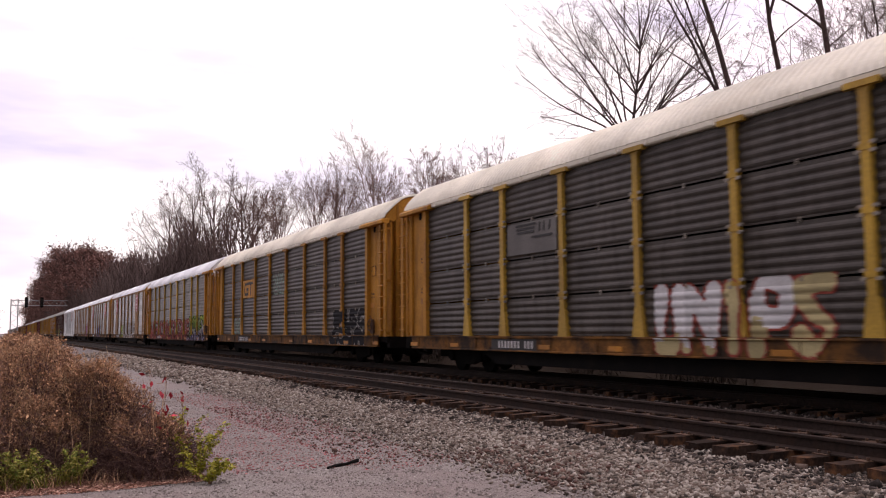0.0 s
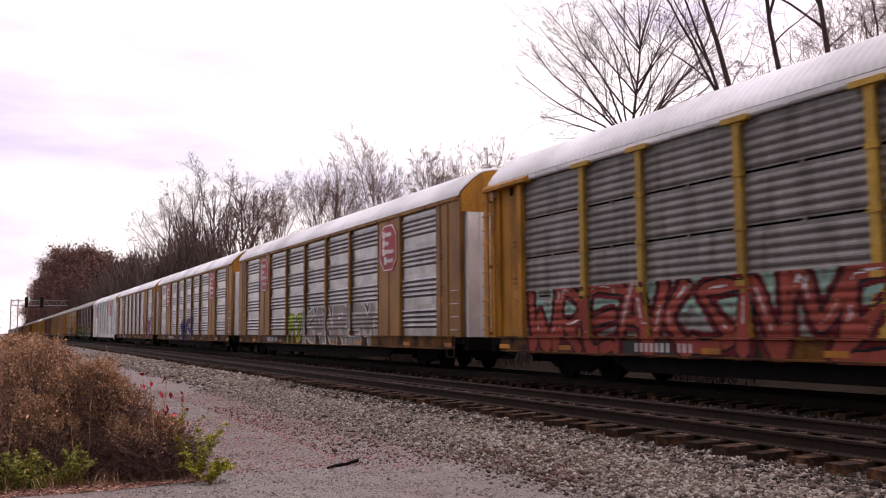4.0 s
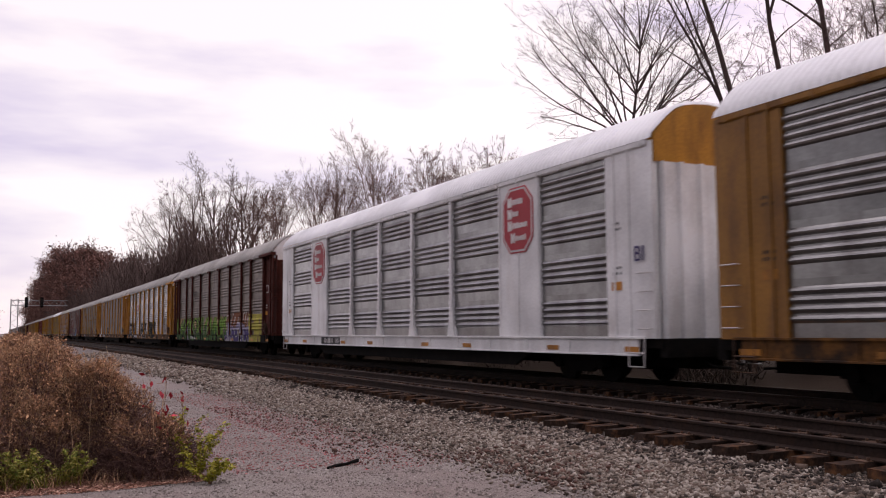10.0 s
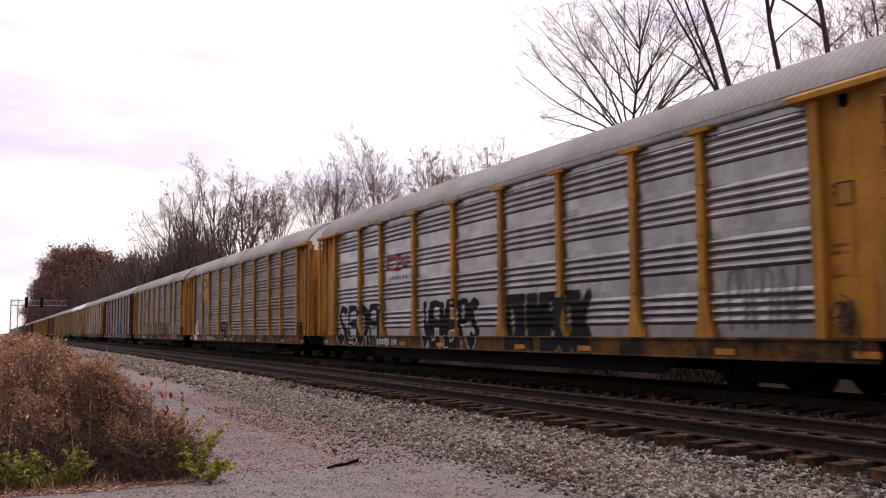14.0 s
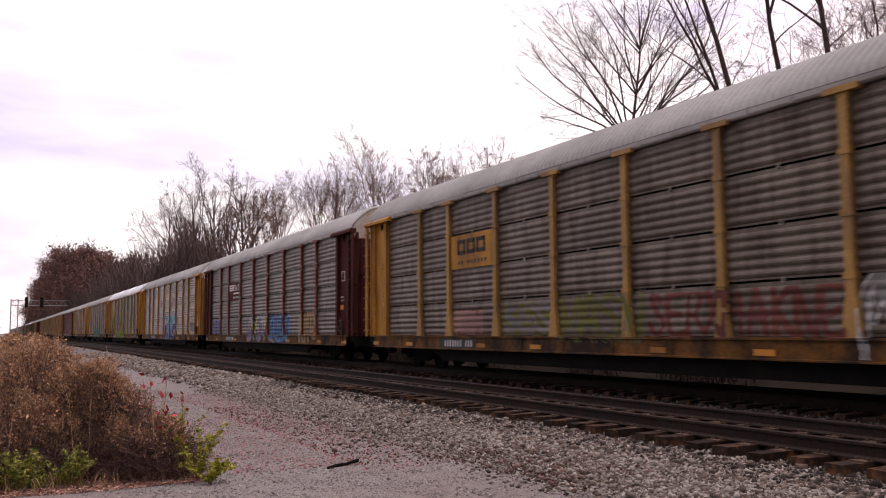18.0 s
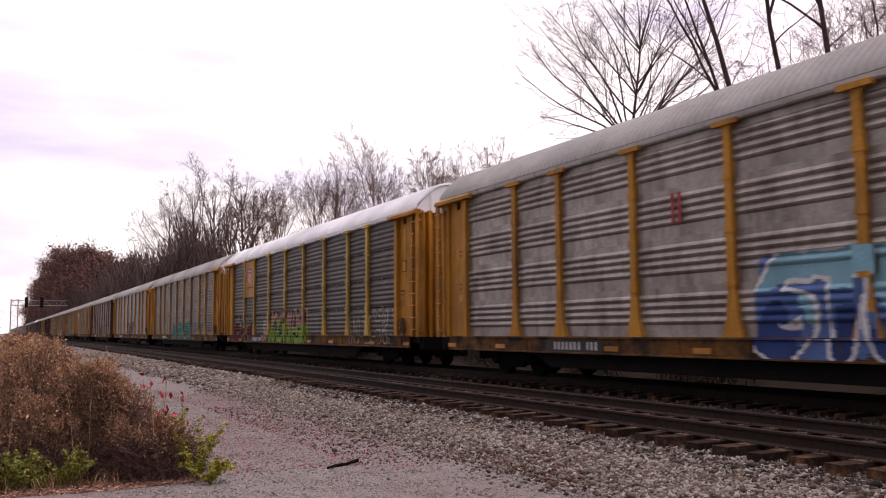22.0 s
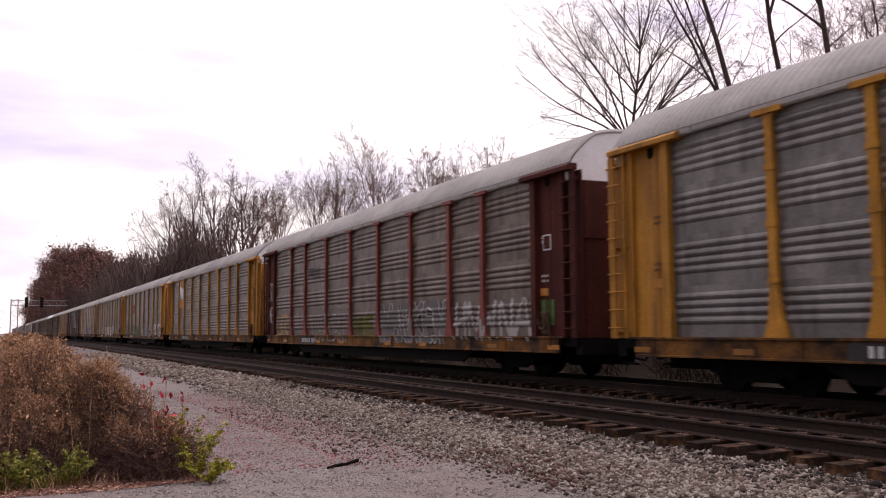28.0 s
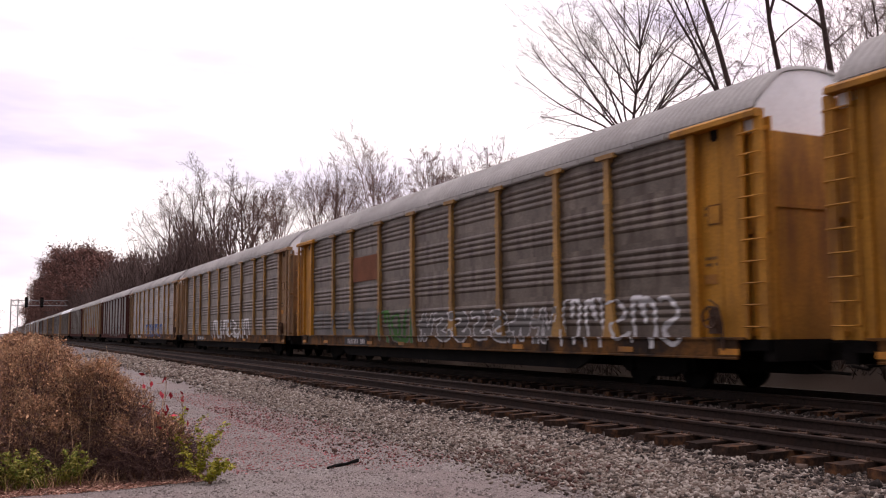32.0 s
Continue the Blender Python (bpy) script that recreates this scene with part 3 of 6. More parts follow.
def ladder_mesh(material):
    def make():
        bm = bmesh.new()
        for y, w in ((13.09, 0.035), (13.5, 0.1)):
            box(bm, -1.60, -1.55, y - w, y + w, 1.0, 4.9)
        box(bm, -1.40, -1.36, 13.06, 13.6, 1.0, 4.9)
        for i in range(10):
            z = 1.22 + i * 0.38
            tube(bm, [(-1.60, 13.07, z), (-1.67, 13.1, z), (-1.67, 13.56, z), (-1.60, 13.6, z)], 0.017, 5)
        for z in (1.1, 2.9, 4.7):
            box(bm, -1.57, -1.38, 13.07, 13.13, z - 0.04, z + 0.04)
            box(bm, -1.57, -1.38, 13.46, 13.54, z - 0.04, z + 0.04)
        return mesh_of("ladder", bm, material)
    return cached(("ladder", material.name), make)


def end_panel_mesh(material, style, which):
    def make():
        bm = bmesh.new()
        y0 = 11.75
        if which == "sheet" and style == "old":
            prism(bm, [(-1.46, y0), (-1.46, 12.1), (-1.475, 12.12), (-1.475, 12.4), (-1.46, 12.42), (-1.46, 13.0), (-1.40, 13.0), (-1.40, y0)], "z", 1.0, 5.0)
        elif which == "sheet":
            steps = [(y0, 0), (12.02, 0), (12.02, 0.025), (12.08, 0.025), (12.08, 0), (12.52, 0), (12.52, 0.025), (12.58, 0.025), (12.58, 0), (13.34, 0)]
            prism(bm, [(-1.54 - d, y) for y, d in steps] + [(-1.40, 13.34), (-1.40, y0)], "z", 1.0, 5.06)
        elif which == "door_post":
            prism(bm, [(-1.60, y0 - 0.09), (-1.60, y0 + 0.12), (-1.42, y0 + 0.12), (-1.42, y0 - 0.09)], "z", 1.0, 4.9)
        else:
            prism(bm, [(-1.53, 12.86), (-1.53, 13.02), (-1.39, 13.02), (-1.39, 12.86)], "z", 1.0, 5.0)
        return mesh_of(which if which != "sheet" else "end_panel", bm, material)
    return cached(("endpanel", material.name, style, which), make)


def header_mesh(material):
    def make():
        bm = bmesh.new()
        prism(bm, [(-1.70, 4.90), (-1.70, 5.0), (-1.62, 5.06), (-1.42, 5.06), (-1.42, 4.90)], "y", 11.3, 13.5)
        return mesh_of("header", bm, material, bevel=0.008)
    return cached(("header", material.name), make)


def sill_mesh(material):
    def make():
        bm = bmesh.new()
        prism(bm, [(-1.47, 0.99), (-1.60, 0.99), (-1.60, 1.03), (-1.55, 1.035), (-1.47, 1.035)], "y", -13.0, 13.0)
        prism(bm, [(-1.50, 0.64), (-1.59, 0.64), (-1.59, 0.67), (-1.565, 0.68), (-1.565, 0.99), (-1.50, 0.99)], "y", -12.8, 12.8)
        for i in range(14):
            y = -12.2 + i * 1.88
            box(bm, -1.585, -1.55, y - 0.012, y + 0.012, 0.68, 0.985)
        return mesh_of("side_sill", bm, material)
    return cached(("sill", material.name), make)


def fascia_mesh(material):
    def make():
        bm = bmesh.new()
        prism(bm, [(-1.44, 4.955), (-1.55, 4.955), (-1.575, 4.99), (-1.575, 5.085), (-1.44, 5.085)], "y", -13.2, 13.2)
        for i in range(27):
            box(bm, -1.60, -1.57, -13.0 + i - 0.03, -13.0 + i + 0.03, 4.96, 5.08)
        return mesh_of("top_rail", bm, material)
    return cached(("fascia", material.name), make)


def underframe_mesh():
    def make():
        bm = bmesh.new()
        box(bm, -1.46, 1.46, -13.45, 13.45, 0.80, 1.0)
        box(bm, -0.35, 0.35, -13.2, 13.2, 0.36, 0.85)
        prism(bm, [(-8.3, 0.6), (-7.6, 0.3), (7.6, 0.3), (8.3, 0.6), (8.3, 0.82), (-8.3, 0.82)], "x", -1.44, -1.36)
        prism(bm, [(-8.3, 0.6), (-7.6, 0.3), (7.6, 0.3), (8.3, 0.6), (8.3, 0.82), (-8.3, 0.82)], "x", 1.36, 1.44)
        for y in (-6.4, -3.2, 0.0, 3.2, 6.4):
            box(bm, -1.45, 1.45, y - 0.08, y + 0.08, 0.62, 0.85)
        return mesh_of("underframe", bm, BLACK)
    return cached("under", make)


def brake_gear_mesh():
    def make():
        bm = bmesh.new()
        disc(bm, "y", (-0.75, 0, 0.62), 0.2, 2.4, 3.4, 14)
        box(bm, -1.2, -0.6, -2.6, -1.9, 0.45, 0.8)
        tube(bm, [(-1.2, -8, 0.6), (-1.2, 8, 0.6)], 0.03)
        tube(bm, [(-0.9, -8, 0.72), (-0.9, 8, 0.72)], 0.03)
        return mesh_of("brake_gear", bm, BLACK)
    return cached("brakegear", make)


def truck_meshes():
    def make():
        bm = bmesh.new()
        for s in (-1, 1):
            out = [(-1.15, 0.36), (-1.15, 0.62), (-0.75, 0.66), (-0.45, 0.72), (0.45, 0.72), (0.75, 0.66), (1.15, 0.62), (1.15, 0.36), (0.75, 0.4), (0.4, 0.22), (-0.4, 0.22), (-0.75, 0.4)]
            prism(bm, out, "x", s * 1.0 - 0.07, s * 1.0 + 0.07)
            for y in (-0.86, 0.86):
                disc(bm, "x", (0, y, 0.43), 0.14, s * 1.08 - 0.06, s * 1.08 + 0.06, 12)
            for y in (-0.2, 0.0, 0.2):
                disc(bm, "z", (s * 1.0, y, 0), 0.07, 0.26, 0.5, 8)
        box(bm, -1.05, 1.05, -0.2, 0.2, 0.5, 0.78)
        frame_me = mesh_of("side_frame", bm, BLACK)
        bm = bmesh.new()
        for s in (-1, 1):
            disc(bm, "x", (0, 0, 0), 0.42, s * 0.755 - 0.06, s * 0.755 + 0.06, 28)
            disc(bm, "x", (0, 0, 0), 0.455, s * 0.70 - 0.018, s * 0.70 + 0.018, 28)
            disc(bm, "x", (0, 0, 0), 0.15, s * 0.755 - 0.1, s * 0.755 + 0.1, 14)
            for a in range(3):
                c, q = math.cos(a * 2.09), math.sin(a * 2.09)
                disc(bm, "x", (0, 0.28 * c, 0.28 * q), 0.03, s * 0.82 - 0.012, s * 0.82 + 0.012, 8)
        disc(bm, "x", (0, 0, 0), 0.085, -1.05, 1.05, 10)
        wheels = mesh_of("wheelset", bm, BLACK)
        return frame_me, wheels
    return cached("truck", make)


def coupler_mesh():
    def make():
        bm = bmesh.new()
        box(bm, -0.1, 0.1, 13.1, 13.95, 0.76, 0.94)
        box(bm, -0.17, 0.17, 13.95, 14.2, 0.7, 1.0)
        box(bm, -0.3, 0.3, 13.1, 13.3, 0.6, 1.0)
        tube(bm, [(0.35, 13.2, 0.62), (0.3, 13.6, 0.42), (0.25, 14.1, 0.4)], 0.03)
        box(bm, -1.42, 1.42, 13.3, 13.56, 0.62, 0.98)
        tube(bm, [(-0.6, 13.5, 0.8), (-0.55, 13.8, 0.5), (-0.5, 14.2, 0.55)], 0.03)
        return mesh_of("coupler", bm, BLACK)
    return cached("coupler", make)


def brake_wheel_mesh():
    def make():
        bm = bmesh.new()
        ring = [(-1.62, 12.2 + 0.2 * math.cos(k * 0.393), 1.4 + 0.2 * math.sin(k * 0.393)) for k in range(17)]
        tube(bm, ring, 0.02, 6)
        for k in range(4):
            a = k * 1.571 + 0.4
            tube(bm, [(-1.6, 12.2, 1.4), (-1.62, 12.2 + 0.2 * math.cos(a), 1.4 + 0.2 * math.sin(a))], 0.015, 5)
        prism(bm, [(12.1, 1.1), (12.32, 1.1), (12.31, 1.4), (12.24, 1.6), (12.15, 1.58), (12.1, 1.4)], "x", -1.57, -1.44)
        tube(bm, [(-1.62, 12.2, 1.72), (-1.64, 12.42, 1.6), (-1.64, 12.52, 1.25), (-1.6, 12.5, 0.8)], 0.022)
        return mesh_of("hand_brake", bm, RUST)
    return cached("handbrake", make)


def step_mesh(material):
    def make():
        bm = bmesh.new()
        tube(bm, [(-1.56, 12.5, 1.0), (-1.58, 12.5, 0.42), (-1.58, 13.0, 0.42), (-1.56, 13.0, 1.0)], 0.018, 5)
        tube(bm, [(-1.58, 12.5, 0.7), (-1.58, 13.0, 0.7)], 0.018, 5)
        return mesh_of("step", bm, material)
    return cached(("step", material.name), make)


def grab_mesh():
    def make():
        bm = bmesh.new()
        tube(bm, [(-1.54, 12.84, 0), (-1.61, 12.86, 0), (-1.61, 13.22, 0), (-1.54, 13.24, 0)], 0.014, 5)
        return mesh_of("grab_iron", bm, SIGN_WHITE)
    return cached("grab", make)


def notch_mesh():
    """The dark opening below the header of an end door."""
    def make():
        bm = bmesh.new()
        prism(bm, [(12.2, 4.9), (12.2, 4.74), (12.26, 4.68), (12.36, 4.68), (12.4, 4.74), (12.4, 4.9)], "x", -1.482, -1.46)
        return mesh_of("door_notch", bm, BLACK)
    return cached("notch", make)


def latch_mesh():
    def make():
        bm = bmesh.new()
        prism(bm, [(-0.025, -0.05), (0.025, -0.05), (0.022, 0.03), (0.01, 0.05), (-0.01, 0.05), (-0.022, 0.03)], "x", -SKIN - 0.03, -SKIN + 0.01)
        return mesh_of("seam_latch", bm, POST_GREY)
    return cached("latch", make)


WHEELS = []


def flat_plate(car, name, y0, y1, z0, z1, material, x=-1.545, thick=0.012, label=""):
    bm = bmesh.new()
    box(bm, x - thick, x, min(y0, y1), max(y0, y1), z0, z1)
    return part(name, bm, material, car, label)


def bars(car, name, y0, y1, z0, z1, material, x, count, seed, label=""):
    """Writing that cannot be read: short upright bars along a line."""
    r = random.Random(seed)
    bm = bmesh.new()
    w = (y1 - y0) / count
    for i in range(count):
        if r.random() < 0.14:
            continue
        a = y0 + i * w
        box(bm, x - 0.006, x, a + 0.12 * w, a + w * r.uniform(0.45, 0.62), z0, z1)
    return tagged(part(name, bm, material, car, label), kind="stuff")


def octagon_sign(car, yc, z0, z1):
    h, w, zc = (z1 - z0) / 2, 0.74, (z0 + z1) / 2
    c = 0.36

    def ring(k):
        a, b = w * k, h * k
        return [(yc - a, zc - b + c * k), (yc - a + c * k, zc - b), (yc + a - c * k, zc - b), (yc + a, zc - b + c * k),
                (yc + a, zc + b - c * k), (yc + a - c * k, zc + b), (yc - a + c * k, zc + b), (yc - a, zc + b - c * k)]
    holder = None
    for k, mat, x in ((1.0, SIGN_RED, -1.555), (0.96, SIGN_WHITE, -1.56), (0.90, SIGN_RED, -1.565)):
        bm = bmesh.new()
        prism(bm, ring(k), "x", x - 0.006, -1.54)
        ob = part("railway_emblem" if holder is None else "emblem_ring", bm, mat, holder or car, "red octagonal emblem with white marks" if holder is None else "")
        holder = holder or ob
    r = random.Random(5)
    bm = bmesh.new()
    for i, (zz, count) in enumerate(((0.27, 5), (0.09, 3), (-0.09, 7), (-0.28, 5))):
        z = zc + zz * h * 2 - 0.05
        # the side is seen from -x, so the line starts at the larger y
        a = yc + w * (0.62 if i < 3 else 0.42)
        prism(bm, [(a, z - 0.06), (a, z + 0.2), (a - 0.07, z + 0.2), (a - 0.1, z + 0.1), (a - 0.16, z + 0.2), (a - 0.2, z + 0.2), (a - 0.2, z - 0.06), (a - 0.13, z - 0.06), (a - 0.1, z + 0.02), (a - 0.07, z - 0.06)], "x", -1.58, -1.57)
        a -= 0.24
        for _ in range(count):
            box(bm, -1.58, -1.57, a - 0.075, a, z - 0.01, z + r.uniform(0.1, 0.14))
            a -= 0.105
    tagged(part("emblem_mark", bm, SIGN_WHITE, holder), kind="stuff")


EVEN_SIDED = set()


def skin_x(y, z, solid=(), even=False):
    if z < ROW0:
        return -1.60 if z > 0.985 else -1.568
    if abs(y) > 11.66:
        return -1.61 if abs(y) < 11.9 else -1.47
    if any(abs(y - p) < 0.1 + max(0, (1.5 - z)) * 0.2 for p in POSTS):
        return -PROUD
    for a, b in solid:
        if a < y < b:
            return -1.545
    return -SKIN - rib(z, even)


def stroke(u, v, pts, w):
    """Signed distance of points (u, v) to a polyline of half-width w."""
    d = np.full(u.shape, 9.0)
    for (x0, y0), (x1, y1) in zip(pts, pts[1:]):
        dx, dy = x1 - x0, y1 - y0
        t = np.clip(((u - x0) * dx + (v - y0) * dy) / (dx * dx + dy * dy + 1e-9), 0, 1)
        d = np.minimum(d, np.hypot(u - x0 - t * dx, v - y0 - t * dy))
    return d - w


def smooth(pts, n=5):
    """A rounded line through points."""
    out = []
    p = [pts[0]] + list(pts) + [pts[-1]]
    for a, b, c, d in zip(p, p[1:], p[2:], p[3:]):
        for k in range(n):
            t = k / n
            out.append(tuple(0.5 * (2 * b[i] + (c[i] - a[i]) * t + (2 * a[i] - 5 * b[i] + 4 * c[i] - d[i]) * t * t + (3 * b[i] - a[i] - 3 * c[i] + d[i]) * t ** 3) for i in (0, 1)))
    return out + [pts[-1]]


def squiggles(r):
    """Abstract sprayed forms in a unit cell: bars, arches, bulges, hooks and zigzags."""
    pick = r.random()
    if pick < 0.3:
        return [[(0.15, 0.0), (0.12, 0.85), (0.45, 1.0), (0.5, 0.55), (0.55, 1.0), (0.9, 0.85), (0.85, 0.0)]]
    if pick < 0.5:
        return [[(0.2, 0.98), (0.15, 0.1), (0.5, 0.02), (0.62, 0.5)], [(0.85, 1.0), (0.8, 0.05)]]
    if pick < 0.7:
        return [[(0.05, 0.9), (0.5, 0.95), (0.85, 0.7), (0.2, 0.4), (0.6, 0.1), (1.05, 0.2)]]
    if pick < 0.85:
        return [[(0.25, 0.15), (0.1, 0.6), (0.4, 0.95), (0.8, 0.75), (0.75, 0.2), (0.45, 0.05), (0.3, 0.3)], [(0.7, 0.1), (1.1, -0.02)]]
    return [[(0.1, 0.0), (0.35, 1.0), (0.6, 0.1), (0.9, 0.95)], [(-0.1, 0.5), (0.3, 0.6)]]


GLYPHS = {"A": "00 4a 6a a0/24 84", "B": "00 0a 7a 86 15 94 81 00", "C": "a9 5a 16 12 50 a2", "D": "10 1a 79 a5 71 10", "E": "aa 1a 10 a0/15 85", "G": "a9 5a 16 12 50 a2 a5 65", "H": "10 1a/90 9a/15 95",
          "I": "50 5a", "K": "10 1a/9a 25 a0", "L": "1a 10 90", "M": "00 1a 53 9a a0", "N": "10 1a 90 9a", "O": "5a 08 03 50 a3 a8 5a", "P": "10 1a 8a 97 75 15", "R": "10 1a 8a 97 65 15/55 a0", "S": "99 5a 18 55 93 50 12",
          "T": "0a aa/5a 50", "U": "1a 12 50 92 9a", "V": "0a 50 aa", "W": "0a 20 57 80 aa", "X": "0a a0/00 aa", "Y": "0a 55 aa/55 50", "Z": "0a aa 00 a0", "f": "20 26/40 48/5a 50/70 77/82 85/03 20"}


def glyph(letter):
    """The strokes of one sprayed form, from points on a grid of tenths."""
    return [[(int(p[0], 16) / 10, int(p[1], 16) / 10) for p in run.split()] for run in GLYPHS[letter].split("/")]


HORNED = [[(0.05, 1.0), (0.25, 0.72), (0.7, 0.72), (0.98, 1.0)], [(0.8, 0.7), (0.35, 0.68), (0.12, 0.5), (0.7, 0.38), (0.85, 0.2), (0.5, 0.04), (0.1, 0.15)]]


def graffiti(car, y_left, y_right, z0, z1, layers, letters, seed, fat=0.1, wild=0.12, solid=(), label="spray-painted graffiti", halo=None, slant=0.0, forms=None, word=""):
    """Sprayed lettering that lies on the corrugated side. layers: (material key, inner, outer) bands of distance from the strokes, in metres."""
    r = random.Random(seed)
    width, height = y_left - y_right, z1 - z0
    du, dv = 0.02, 0.022
    us = np.arange(0, width, du)
    # rows follow the corrugation exactly
    vs = np.arange(0, height, dv)
    U, V = np.meshgrid(us, vs)
    wob = np.array([[noise.noise(Vector((u * 1.3, v * 1.6, seed))) for u in us[::6]] for v in vs[::6]])
    W = np.kron(wob, np.ones((6, 6)))[: len(vs), : len(us)]
    dist = np.full(U.shape, 9.0)
    owner = np.zeros(U.shape, int)
    letters = len(word) or letters
    cell = width / letters
    for i in range(letters):
        lift, near = r.uniform(-0.03, 0.03) * (1 if word else 0), np.full(U.shape, 9.0)
        for s in glyph(word[i]) if word else (forms or squiggles(r)):
            k = []
            for a, b in s:
                aa = (i + 0.08 + 0.84 * a + r.uniform(-wild, wild)) * cell + slant * b
                k.append((min(max(aa, fat), width - fat) if word else aa, height * (0.06 + 0.88 * b + lift + r.uniform(-wild, wild) * 0.5)))
                if word:
                    k[-1] = (k[-1][0], min(max(k[-1][1], fat), height - fat))
            near = np.minimum(near, stroke(U, V, smooth(k, 4), fat))
        owner = np.where(near < dist, i, owner)
        dist = np.minimum(dist, near)
    dist = dist + W * fat * 0.9
    fields = []
    if halo:
        blob = np.minimum(np.minimum(U, width - U), np.minimum(V, height - V)) + W * 0.5
        fields.append((halo, (blob > 0.12) & (dist > 0)))
    for key, lo, hi, *cut in layers:
        mask = (dist >= lo) & (dist < hi)
        if isinstance(key, tuple):
            # every letter in a colour of its own, turn by turn
            fields += [(key[q], mask & (owner % len(key) == q)) for q in range(len(key))]
            continue
        if cut:
            a, b = cut
            wave = V / height + W * 0.5
            mask &= (wave >= a) & (wave < b)
        fields.append((key, mask))
    holder = None
    even = car.name in EVEN_SIDED
    for n, (key, mask) in enumerate(fields):
        verts, faces, coat = [], [], 0.005 + 0.0015 * n
        for j in range(len(vs)):
            row = mask[j]
            if not row.any():
                continue
            za, zb = z0 + vs[j], z0 + vs[j] + dv
            edges = np.flatnonzero(np.diff(np.concatenate([[0], row.astype(int), [0]])))
            for a, b in zip(edges[::2], edges[1::2]):
                ya, yb = y_left - a * du, y_left - b * du
                cuts = [ya]
                for p in sorted([q + s * 0.2 for q in POSTS for s in (-1, 1)], reverse=True):
                    if yb < p < ya:
                        cuts.append(p)
                cuts.append(yb)
                for c0, c1 in zip(cuts, cuts[1:]):
                    mid = (c0 + c1) / 2
                    xa, xb = skin_x(mid, za, solid, even) - coat, skin_x(mid, zb, solid, even) - coat
                    i0 = len(verts)
                    verts += [(xa, c0, za), (xa, c1, za), (xb, c1, zb), (xb, c0, zb)]
                    faces.append((i0, i0 + 1, i0 + 2, i0 + 3))
        if not faces:
            continue
        me = raw_mesh("graffiti", verts, faces, SPRAY[key])
        ob = piece("graffiti" if holder is None else "graffiti_layer", me, holder or car, None, label if holder is None else "")
        tagged(ob, kind="stuff")
        holder = holder or ob


